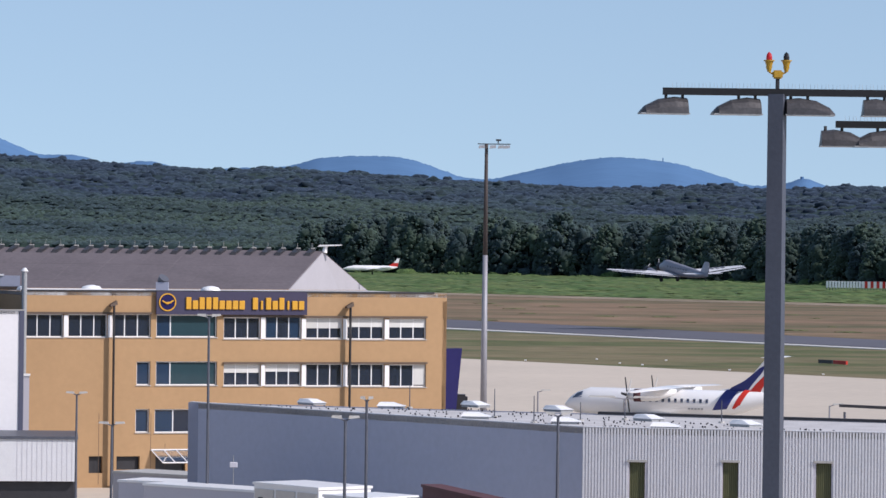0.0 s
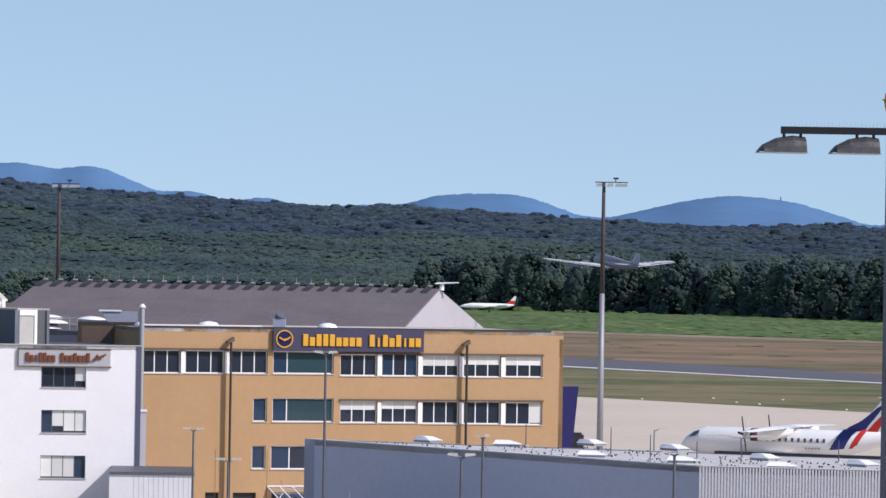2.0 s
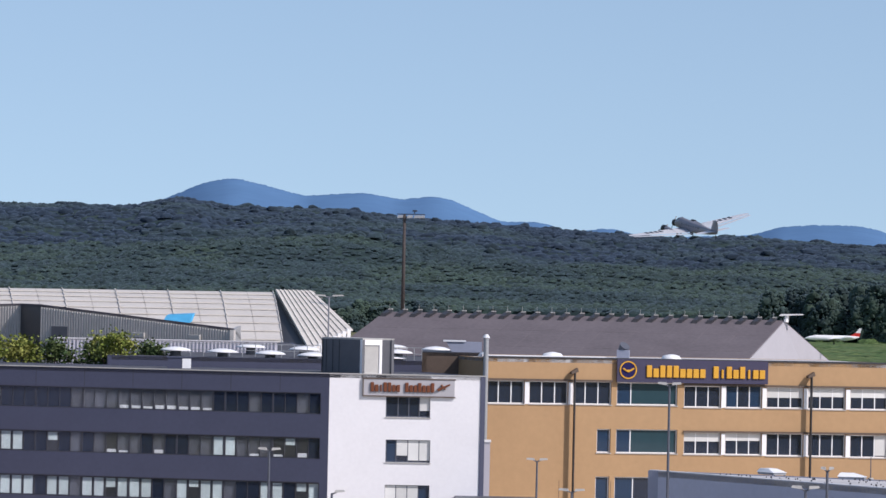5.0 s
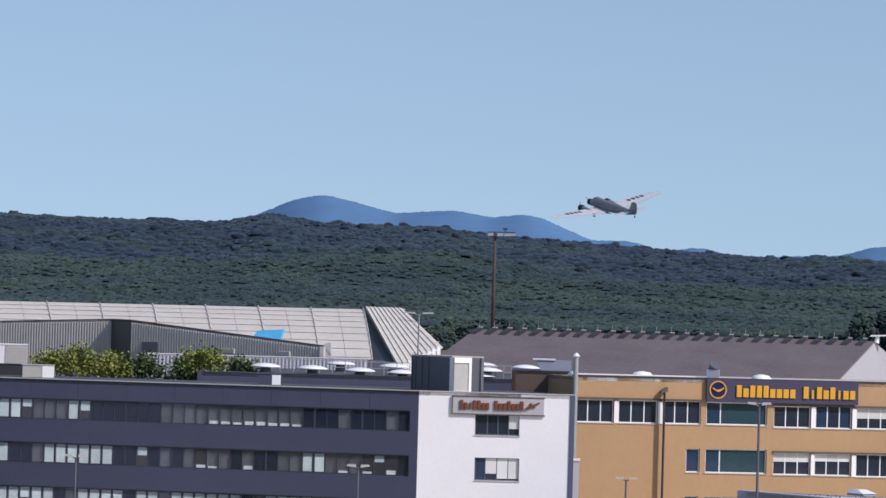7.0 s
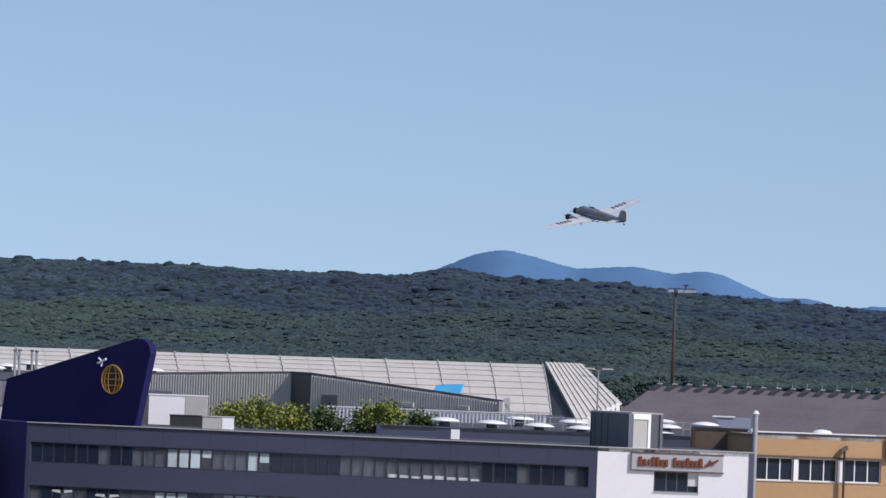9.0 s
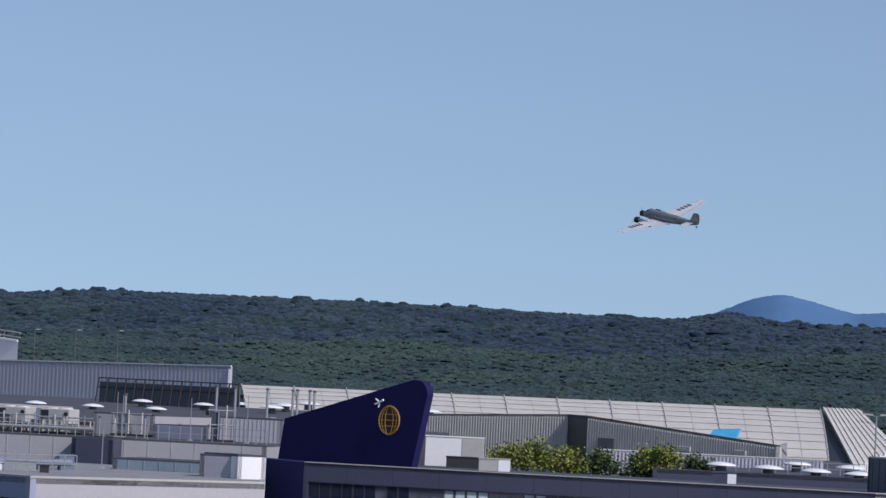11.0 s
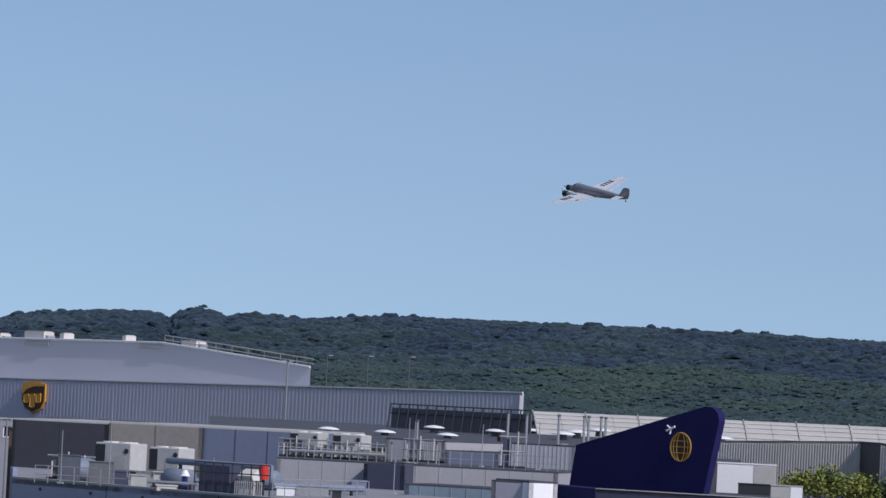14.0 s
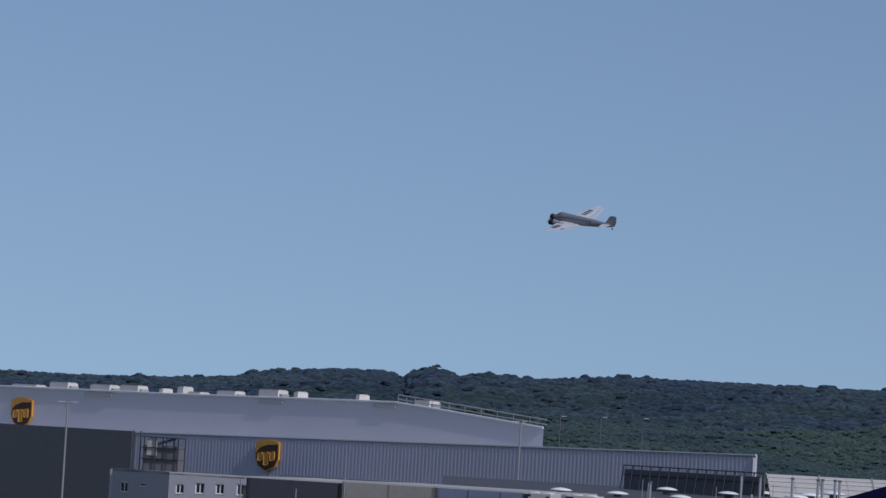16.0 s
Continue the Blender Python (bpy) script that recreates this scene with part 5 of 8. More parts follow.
# ---- the ribbed sheds before it ----
def ribbed_wall(t, a, b, z0, za, zb, material, n, depth=0.12):
    """A sheet wall whose top runs from za to zb, with n upright ribs."""
    w = Wall(a, b)
    bm = bmesh.new()
    hexa(bm, [w.at(0, z0), w.at(w.length, z0), w.at(w.length, z0, -0.3), w.at(0, z0, -0.3), w.at(0, za), w.at(w.length, zb), w.at(w.length, zb, -0.3), w.at(0, za, -0.3)])
    wall = part("wall", bm, material, t)
    st = w.length / n
    for i in range(n):
        f = (i + 0.5) / n
        zt = za + (zb - za) * f - 0.1
        bm = bmesh.new()
        hexa(bm, [w.at(st * i + st * 0.1, z0, 0.003), w.at(st * i + st * 0.6, z0, 0.003), w.at(st * i + st * 0.5, z0, depth), w.at(st * i + st * 0.2, z0, depth),
                  w.at(st * i + st * 0.1, zt, 0.003), w.at(st * i + st * 0.6, zt, 0.003), w.at(st * i + st * 0.5, zt, depth), w.at(st * i + st * 0.2, zt, depth)])
        bmesh.ops.recalc_face_normals(bm, faces=bm.faces)
        part("rib", bm, material, wall)
    return w


def shed():
    a, b, c, d = (-84.93, 339.54), (-71.41, 336.51), (-69.02, 332.92), (-52.18, 325.85)
    za, zb, zc, zd = 15.13, 15.72, 15.7, 14.15
    t = thing("ribbed_shed", (*b, 0), "grey ribbed metal shed with a sloping roof edge", "shed")
    ribbed_wall(t, a, b, 0, za, zb, "shed_wall", 58, 0.06)
    # recess wall near black: its shade is put into the colour
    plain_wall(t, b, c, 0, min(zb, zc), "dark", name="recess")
    ribbed_wall(t, c, d, 0, zc, zd, "shed_wall", 74, 0.06)
    e, f = polar(-9.0, 372), polar(-14.3, 380)
    pts = [a, b, c, d, (e.x, e.y), (f.x, f.y)]
    bm = bmesh.new()
    prism(bm, pts, [za - 0.1, zb - 0.1, zc - 0.1, zd - 0.1, zd - 1.2, za - 1.2], [za + 0.12, zb + 0.12, zc + 0.12, zd + 0.12, zd - 1.0, za - 1.0])
    bmesh.ops.recalc_face_normals(bm, faces=bm.faces)
    part("roof", bm, "slate_roof", t)
    w = Wall(c, d)
    for u0, u1, z0, z1, nm, m in ((1.13, 2.74, 12.4, 14.1, "roller_door", "plant_grey"), (8.9, 10.1, 13.35, 13.75, "air_cooler", "sill"), (14.2, 15.3, 13.3, 13.7, "air_cooler", "sill")):
        bm = bmesh.new()
        w.box(bm, u0, u1, z0, z1, 0.07, 0.3 if m == "sill" else 0.14)
        bmesh.ops.bevel(bm, geom=list(bm.edges), offset=0.03, segments=1, affect="EDGES")
        part(nm, bm, m, t)
    plain_wall(t, d, (e.x, e.y), 0, zd, "shed_rib")
    # a low annex in front
    t2 = thing("annex", (*c, 0), "low pale grey ribbed annex", "annex")
    a2, b2 = (-64.35, 315.5), (-47.6, 318.46)
    ribbed_wall(t2, a2, b2, 0, 13.32, 13.36, "ups_low", 60)
    q, r = back(a2, b2, 6)
    slab(t2, [a2, b2, q, r], 13.24 - 0.1, 13.32 + 0.02, "gravel_roof")


shed()


# ---- the flat dark roofs with mushroom roof lights ----
def flat_block(name, label, pts, z, material, roof):
    t = thing(name, (*pts[0], 0), label, "building")
    for a, b in zip(pts, pts[1:] + pts[:1]):
        plain_wall(t, a, b, 0, z, material)
    slab(t, pts, z - 0.3, z - 0.02, roof)
    return t


def pxy(az, d):
    p = polar(az, d)
    return (round(p.x, 2), round(p.y, 2))


DECK, DECK_B = 12.5, 13.6
deck_a = flat_block("terminal_deck", "flat dark terminal roof behind the office block", [pxy(-10.8, 296), pxy(-5.95, 299), pxy(-5.95, 322), pxy(-7.95, 330), pxy(-8.3, 396), pxy(-10.8, 396)], DECK, "grey_panel", "dark_roof")
deck_b = flat_block("terminal_hall", "long flat terminal roof with rows of roof lights", [pxy(-23.5, 330), pxy(-15.2, 322), pxy(-14.9, 400), pxy(-17.8, 470), pxy(-23.0, 470)], DECK_B, "brown", "dark_roof")


slope_a = thing("sloping_roof", (*pxy(-20.8, 400), DECK_B), "gently rising dark felt roof", "roof", "rising terminal roofs")
slab(slope_a, [pxy(-20.8, 400), pxy(-16.9, 400), pxy(-16.9, 466), pxy(-20.8, 466)], DECK_B - 0.3, [DECK_B, DECK_B, DECK_B + 1, DECK_B + 1], "dark_roof", "felt")
slope_b = thing("sloping_roof", (*pxy(-16.9, 340), DECK_B), "gently rising dark felt roof", "roof", "rising terminal roofs")
slab(slope_b, [pxy(-16.85, 340), pxy(-13.6, 340), pxy(-13.6, 393), pxy(-16.85, 393)], 0, [DECK_B, DECK_B, DECK_B + 1.22, DECK_B + 1.22], "dark_roof", "felt")


def mushroom():
    t = thing("mushroom_roof_light", (0, 0, 0), "round white domed roof light on a short grey stem", "roof light", "domed roof lights")
    bm = bmesh.new()
    tube(bm, (0, 0, 0), (0, 0, 0.5), 0.42, 0.36, 14)
    part("stem", bm, "plant_grey", t, world=False)
    bm = bmesh.new()
    n = 20
    rings = [[Vector((r * math.cos(2 * math.pi * i / n), r * math.sin(2 * math.pi * i / n), z)) for i in range(n)] for r, z in ((0.6, 0.5), (1.14, 0.54), (1.0, 0.64), (0.7, 0.74), (0.3, 0.80), (0.05, 0.82))]
    loft(bm, rings)
    part("dome", bm, "white_paint", t, world=False, smooth=True)
    return t


first_dome = mushroom()
for k, (x, y, z) in enumerate(((-51.47, 295.55, 12.36), (-48.18, 296.11, 12.29), (-48.3, 309.87, 12.5), (-44.84, 296.63, 12.22), (-43.26, 302.58, 12.5), (-41.85, 297.07, 12.15), (-39.56, 325.68, 12.5), (-35.88, 297.85, 12.48), (-36.35, 297.79, 12.1), (-35.51, 319.19, 12.5), (-137.23, 394.25, 13.58), (-130.87, 392.87, 13.58), (-125.31, 395.71, 13.58), (-117.5, 391.78, 13.58), (-133.14, 415.68, 14.15), (-126.25, 414.78, 14.11), (-131.84, 440.03, 14.5), (-125.96, 427.13, 14.29), (-104.2, 363.23, 14.47), (-105.08, 370.92, 14.65), (-105.59, 380.45, 14.87), (-93.18, 377.64, 14.73), (-95.68, 324.17, 13.56), (-93.08, 324.93, 13.64), (-102.78, 322.0, 13.21))):
    m = pose(x, y, z - 0.02, 0, 0, k * 23)
    if k == 0:
        first_dome.matrix_basis = m
    else:
        copy_thing(first_dome, m)


# ---- roof house, ducts and small boxes on the office block ----
def roof_house():
    a, b, c = (-37.93, 273.38), (-34.84, 270.26), (-33.76, 271.91)
    z1 = 14.18
    t = thing("roof_house", (*b, 11.98), "dark lift house with a white framed door", "roof house")
    plain_wall(t, a, b, 11.98, z1, "plant_grey", thick=0.2)
    w = Wall(b, c)
    plain_wall(t, b, c, 11.98, z1, "white_frame", [(0.25, w.length - 0.25, 12.0, z1 - 0.35)], 0.2)
    bm = bmesh.new()
    w.box(bm, 0.27, w.length - 0.27, 12.0, z1 - 0.37, -0.15, -0.08)
    part("door", bm, "sill", t)
    d, e = back(a, b, 2.6)
    plain_wall(t, c, d, 11.98, z1, "plant_grey", thick=0.2)
    plain_wall(t, d, e, 11.98, z1, "plant_grey", thick=0.2)
    plain_wall(t, e, a, 11.98, z1, "plant_grey", thick=0.2)
    slab(t, [a, b, c, d, e], z1, z1 + 0.1, "sill")
    v = Wall(a, b)
    for u in (0.5, 1.2, 1.9):
        bm = bmesh.new()
        v.box(bm, u, u + 0.04, 12.0, z1, 0.002, 0.02)
        part("joint", bm, "dark", t)


roof_house()


def roof_box(a, b, depth, z0, z1, label, material, side=None):
    """A plant box on a roof: casing with a lid, and a lighter or darker end panel."""
    t = thing("plant_box", (*a, z0), label, "plant box")
    w = Wall(a, b)
    bm = bmesh.new()
    w.box(bm, 0, w.length, z0, z1 - 0.06, -depth, 0)
    part("casing", bm, material, t)
    bm = bmesh.new()
    w.box(bm, -0.05, w.length + 0.05, z1 - 0.06, z1, -depth - 0.05, 0.05)
    part("lid", bm, material, t)
    if side:
        bm = bmesh.new()
        w.box(bm, w.length * 0.62, w.length - 0.02, z0 + 0.05, z1 - 0.1, 0.003, 0.03)
        part("panel", bm, side, t)
    return t


roof_box((-48.55, 275.76), (-47, 276.03), 1.2, 11.9, 12.72, "low plant box with a white end panel", "grey_panel", "white_paint")
roof_box((-64.66, 276.54), (-62.59, 277.02), 1.4, 11.9, 12.83, "grey plant box on the office roof", "sill", "white_paint")
roof_box((-68.21, 281.86), (-65.95, 282.4), 2.0, 11.9, 12.74, "dark plant box on the office roof", "dark")
roof_box((-71.08, 287.34), (-67.09, 288.3), 3.0, 11.5, 14.04, "white container-like plant room", "white_wall", "sill")


def brown_wing():
    """The brown raised part between the office block and the ochre building, with its duct and flue."""
    a, b = (-32.53, 284.14), (-28.31, 284.6)
    z1 = 13.26
    t = thing("brown_wing", (*a, 0), "brown clad wing with a dark roof edge", "building")
    plain_wall(t, a, b, 0, z1, "brown")
    c, d = back(a, b, 8)
    plain_wall(t, b, c, 0, z1, "brown")
    plain_wall(t, c, d, 0, z1, "brown")
    plain_wall(t, d, a, 0, z1, "brown")
    slab(t, [a, b, c, d], z1 - 0.2, z1 + 0.06, "dark")
    f = thing("duct_unit", (-29.92, 286.44, 13.33), "blue-grey sheet metal duct unit", "duct")
    w = Wall((-31.15, 286.31), (-28.73, 286.56))
    zb = z1 + 0.04
    bm = bmesh.new()
    hexa(bm, [w.at(0.4, zb), w.at(w.length, zb), w.at(w.length, zb, -1.6), w.at(0.4, zb, -1.6), w.at(0.0, zb + 0.72), w.at(w.length, zb + 0.72), w.at(w.length, zb + 0.72, -1.6), w.at(0, zb + 0.72, -1.6)])
    part("casing", bm, "hall_blue", f)
    bm = bmesh.new()
    w.box(bm, -0.2, w.length * 0.55, zb + 0.72, zb + 0.82, -1.7, 0.1)
    part("cover", bm, "hall_rib", f)
    g = thing("flue_pipe", (-27.54, 277.64, 12.22), "steel flue pipe with a round cap", "flue")
    p = Vector((-27.54, 277.64, 12.22))
    top = 14.31
    bm = bmesh.new()
    tube(bm, (p.x, p.y, 0), (p.x, p.y, top), 0.17, n=12)
    part("pipe", bm, "steel", g)
    bm = bmesh.new()
    tube(bm, (p.x, p.y, top), (p.x, p.y, top + 0.12), 0.14, 0.26, 12)
    tube(bm, (p.x, p.y, top + 0.12), (p.x, p.y, top + 0.34), 0.26, 0.1, 12)
    part("cap", bm, "hall_rib", g)


brown_wing()


def ochre_roof_things():
    w = Wall(YELLOW_A, YELLOW_B)
    # white roof lights along the edge
    for u0, u1, h in ((0.3, 0.99, 0.22), (4.63, 6.18, 0.32), (13.06, 14.46, 0.3)):
        t = thing("dome_light", tuple(w.at(u0, 13.08, -2.5)), "low white domed roof light", "roof light", "roof lights of the ochre building")
        bm = bmesh.new()
        n = 12
        rings = [[w.at((u0 + u1) / 2 + (u1 - u0) / 2 * r * math.cos(2 * math.pi * i / n), z, -2.5 + 0.8 * r * math.sin(2 * math.pi * i / n)) for i in range(n)] for r, z in ((1, 13.06), (1, 13.2), (0.75, 13.2 + h * 0.7), (0.2, 13.2 + h))]
        loft(bm, rings)
        bmesh.ops.recalc_face_normals(bm, faces=bm.faces)
        part("dome", bm, "white_paint", t, smooth=True)
    bm = bmesh.new()
    w.box(bm, 0.2, 8.8, 13.06, 13.28, -1.6, -1.3)
    t = thing("edge_upstand", tuple(w.at(0, 13.06, -1.4)), "bright sheet metal upstand along the roof edge", "upstand")
    part("sheet", bm, "hall_rib", t)
    t = thing("roof_fan", (-19.41, 292.36, 13.4), "grey roof fan unit with a round hood", "fan")
    p = Vector((-19.41, 292.36, 13.4))
    bm = bmesh.new()
    box(bm, p.x - 0.45, p.x + 0.4, p.y - 0.4, p.y + 0.4, 13.05, p.z + 0.25)
    part("casing", bm, "hall_blue", t)
    bm = bmesh.new()
    tube(bm, (p.x - 0.1, p.y, p.z + 0.25), (p.x + 0.1, p.y - 0.2, p.z + 0.55), 0.3, 0.38, 12)
    part("hood", bm, "pole", t)


ochre_roof_things()


def tree(loc, h, r, seed, label, leaves="leaf"):
    """A broadleaf tree: tapered trunk, limbs and a crown of many leaf clumps."""
    rnd = random.Random(seed)
    t = thing("tree", loc, label, "tree", "trees in the courtyard")
    bm = bmesh.new()
    tube(bm, (0, 0, 0), (0.1, 0, h * 0.8), 0.24, 0.12, 8)
    for k in range(7):
        a = k * 0.9 + rnd.uniform(0, 0.5)
        tube(bm, (0.07, 0, h * (0.6 + 0.03 * k)), (math.cos(a) * r * 0.7, math.sin(a) * r * 0.6, h * rnd.uniform(0.8, 0.95)), 0.09, 0.03, 5)
    part("trunk", bm, "bark", t, world=False)
    vs, fs = [], []
    for c in range(26):
        a, e, rr = rnd.uniform(0, 6.283), rnd.uniform(-0.5, 1.4), r * rnd.uniform(0.35, 1.0)
        cx, cy, cz = rr * math.cos(a) * math.cos(e), rr * math.sin(a) * math.cos(e) * 0.8, h - r * 0.75 + rr * math.sin(e) * 0.75
        for leaf in range(40):
            p = Vector((cx + rnd.gauss(0, 0.38), cy + rnd.gauss(0, 0.38), cz + rnd.gauss(0, 0.3)))
            d1 = Vector((rnd.gauss(0, 1), rnd.gauss(0, 1), rnd.gauss(0, 0.6))).normalized() * 0.14
            d2 = d1.cross(Vector((rnd.gauss(0, 1), rnd.gauss(0, 1), rnd.gauss(0, 1)))).normalized() * 0.1
            i = len(vs)
            vs += [p - d1, p + d2, p + d1, p - d2]
            fs.append((i, i + 1, i + 2, i + 3))
    me = bpy.data.meshes.new("crown")
    me.from_pydata(vs, [], fs)
    me.materials.append(M[leaves])
    ob = new("crown", me)
    ob.parent = t
    return t


for k, (x, y, h, r) in enumerate(((-66.6, 294.5, 13.5, 1.5), (-64.6, 292.9, 13.8, 1.6), (-62.7, 295.3, 13.5, 1.5), (-60.3, 296.8, 13.3, 1.3),
                                (-57.4, 296.5, 13.3, 1.3), (-55.6, 293.8, 14.0, 1.6), (-53.6, 296.8, 13.2, 1.4))):
    dark = k in (3, 4, 6)
    tree((x, y, 0), h, r, 40 + k, "dark green broadleaf tree rising behind the office roof" if dark else "bright yellow-green broadleaf tree rising behind the office roof", "leaf_dark" if dark else "leaf")

# ---- the parcel hub ----
HUB_A, HUB_B = (-322.54, 570.08), (-148.43, 498.37)


def parcel_sign(w, u, z, width, height, out):
    t = thing("shield_sign", tuple(w.at(u, z, out)), "brown shield sign with an amber rim and bars", "sign", "shield signs")
    shape = [(-0.5, 0.42), (-0.25, 0.48), (0, 0.5), (0.25, 0.48), (0.5, 0.42), (0.5, -0.1), (0.36, -0.34), (0, -0.5), (-0.36, -0.34), (-0.5, -0.1)]
    for name, k, m, o0, o1 in (("rim", 1.0, "parcel_gold", out, out + 0.3), ("field", 0.92, "parcel_brown", out + 0.3, out + 0.36)):
        bm = bmesh.new()
        pts = [(u + x * width * k, z + y * height * k) for x, y in shape]
        f, r = [bm.verts.new(w.at(a, b, o1)) for a, b in pts], [bm.verts.new(w.at(a, b, o0)) for a, b in pts]
        bm.faces.new(f)
        bm.faces.new(r[::-1])
        for i in range(len(pts)):
            j = (i + 1) % len(pts)
            bm.faces.new((f[i], r[i], r[j], f[j]))
        bmesh.ops.recalc_face_normals(bm, faces=bm.faces)
        part(name, bm, m, t)
    bm = bmesh.new()
    cap = [(-0.47, 0.08), (-0.3, 0.24), (0.0, 0.34), (0.47, 0.36), (0.47, 0.4), (0.25, 0.45), (0.0, 0.47), (-0.25, 0.45), (-0.47, 0.4)]
    f, r = [[bm.verts.new(w.at(u + x * width, z + y * height, o)) for x, y in cap] for o in (out + 0.4, out + 0.36)]
    bm.faces.new(f)
    for i in range(len(cap)):
        j = (i + 1) % len(cap)
        bm.faces.new((f[i], r[i], r[j], f[j]))
    bmesh.ops.recalc_face_normals(bm, faces=bm.faces)
    part("band", bm, "parcel_gold", t)
    for x0, x1, y0, y1 in ((-0.36, -0.16, -0.17, 0.1), (-0.1, 0.1, -0.3, 0.12), (0.16, 0.36, -0.15, 0.14)):
        bm = bmesh.new()
        w.box(bm, u + x0 * width, u + x1 * width, z + y0 * height, z + y1 * height, out + 0.36, out + 0.42)
        bmesh.ops.bevel(bm, geom=list(bm.edges), offset=0.15, segments=1, affect="EDGES")
        part("letter_bar", bm, "parcel_gold", t)


def parcel_hub():
    w = Wall(HUB_A, HUB_B)
    t = thing("parcel_hub", (*HUB_B, 0), "large lilac-grey sheet metal parcel hub with a raised hall", "warehouse")
    za, zb = 16.3, 19.06
    ribbed_wall(t, HUB_A, HUB_B, 0, za, zb, "hub_wall", 290, 0.022)
    c, d = (HUB_B[0] * 1.12 - 4, HUB_B[1] * 1.12), (HUB_A[0] * 1.12, HUB_A[1] * 1.12)
    bm = bmesh.new()
    prism(bm, [HUB_A, HUB_B, c, d], [za - 0.3, zb - 0.3, zb - 0.3, za - 0.3], [za + 0.05, zb + 0.05, zb + 0.05, za + 0.05])
    bmesh.ops.recalc_face_normals(bm, faces=bm.faces)
    part("lower_roof", bm, "gravel_roof", t)
    plain_wall(t, HUB_B, c, 0, zb - 0.3, "ups_low")
    bm = bmesh.new()
    hexa(bm, [w.at(0, za, -0.2), w.at(w.length, zb, -0.2), w.at(w.length, zb, 0.08), w.at(0, za, 0.08), w.at(0, za + 0.15, -0.2), w.at(w.length, zb + 0.15, -0.2), w.at(w.length, zb + 0.15, 0.08), w.at(0, za + 0.15, 0.08)])
    bmesh.ops.recalc_face_normals(bm, faces=bm.faces)
    part("coping", bm, "hall_rib", t)
    # raised hall
    v = w.moved(-6)
    top = [(0, 23.09 - 0.6), (39.27, 23.09), (76.04, 23.15), (109.94, 23.44), (120.67, 23.5), (130.16, 22.7), (147.72, 21.12)]
    bm = bmesh.new()
    f = [bm.verts.new(v.at(u, z, 0)) for u, z in [(0, 10), (top[-1][0], 10)] + top[::-1]]
    r = [bm.verts.new(Vector((p.x * 1.1, p.y * 1.1, z))) for p, z in ((v.at(u, 0) - v.d * 3, z) for u, z in [(0, 10), (top[-1][0], 10)] + top[::-1])]
    bm.faces.new(f)
    bm.faces.new(r[::-1])
    for i in range(len(f)):
        j = (i + 1) % len(f)
        bm.faces.new((f[i], r[i], r[j], f[j]))
    bmesh.ops.recalc_face_normals(bm, faces=bm.faces)
    part("raised_hall", bm, "ups_high", t, "pale grey raised hall")
    for (u0, z0), (u1, z1) in zip(top, top[1:]):
        bm = bmesh.new()
        tube(bm, v.at(u0, z0 + 0.05, 0.1), v.at(u1, z1 + 0.05, 0.1), 0.16, n=5)
        part("eave_trim", bm, "hall_rib", t)
    # guard rail on the sloping end
    pts = [top[-3], top[-2], top[-1]]
    for (u0, z0), (u1, z1) in zip(pts, pts[1:]):
        for h in (0.5, 1.1):
            bm = bmesh.new()
            tube(bm, v.at(u0, z0 + h, -0.5), v.at(u1, z1 + h, -0.5), 0.07, n=5)
            part("rail", bm, "sill", t)
        for k in range(6):
            bm = bmesh.new()
            s = k / 6
            p = v.at(u0 + (u1 - u0) * s, z0 + (z1 - z0) * s, -0.5)
            tube(bm, p, p + Vector((0, 0, 1.1)), 0.05, n=5)
            part("rail_post", bm, "sill", t)
    # loading bay wall, coloured darker to carry the shade lying on it
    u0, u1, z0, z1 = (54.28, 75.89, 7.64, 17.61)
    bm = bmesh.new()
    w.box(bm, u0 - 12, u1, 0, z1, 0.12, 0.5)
    part("bay_wall", bm, "plant_grey", t, "loading bay wall, its shade put into a dark grey")
    for a, b in ((58.31, 64.13), (94.47, 99.17), (116.66, 120.89)):
        bm = bmesh.new()
        z = np.interp((a + b) / 2, [p[0] for p in top], [p[1] for p in top])
        v.box(bm, a, b, z - 0.75, z - 0.35, 0.003, 0.25)
        part("vent_louver", bm, "sill", t)
    uu, zz = (103.08, 15.32)
    parcel_sign(w, uu, zz, 4.5, 4.4, 0.11)
    uu, zz = (44.83, 19.35)
    parcel_sign(v, uu, zz, 4.6, 4.5, 0.05)
    # plant on the raised roof
    rnd = random.Random(8)
    for x0, x1, h in ((40.3, 45.61, 0.6), (48.61, 52.59, 1.3), (57.54, 61.67, 1.2), (63.88, 67.72, 1.3),
                      (76.04, 77.21, 1.5), (78.16, 80.72, 0.6), (84.19, 87.86, 1.0), (92.64, 96.46, 1.5),
                      (99.61, 100.39, 1.3), (111.68, 112.33, 1.2), (72.26, 72.97, 1.0), (122.8, 125.54, 1.0)):
        z = np.interp((x0 + x1) / 2, [p[0] for p in top], [p[1] for p in top]) - 0.05
        q = thing("roof_unit", tuple(v.at(x0, z, -2)), "off-white air handling unit on the hub roof", "roof unit", "roof units of the parcel hub")
        bm = bmesh.new()
        h *= 0.78
        v.box(bm, x0, x1, z - 0.2, z + h, -3.5, -1.5)
        part("casing", bm, "dome_white", q)
        bm = bmesh.new()
        v.box(bm, x0 + 0.1, x1 - 0.1, z + h, z + h + 0.12, -3.3, -1.7)
        part("lid", bm, "sill", q)
        if x1 - x0 > 2:
            bm = bmesh.new()
            v.box(bm, x1 - 0.05, x1 + 0.5, z - 0.2, z + h * 0.6, -3.2, -1.8)
            part("duct", bm, "steel", q)


parcel_hub()

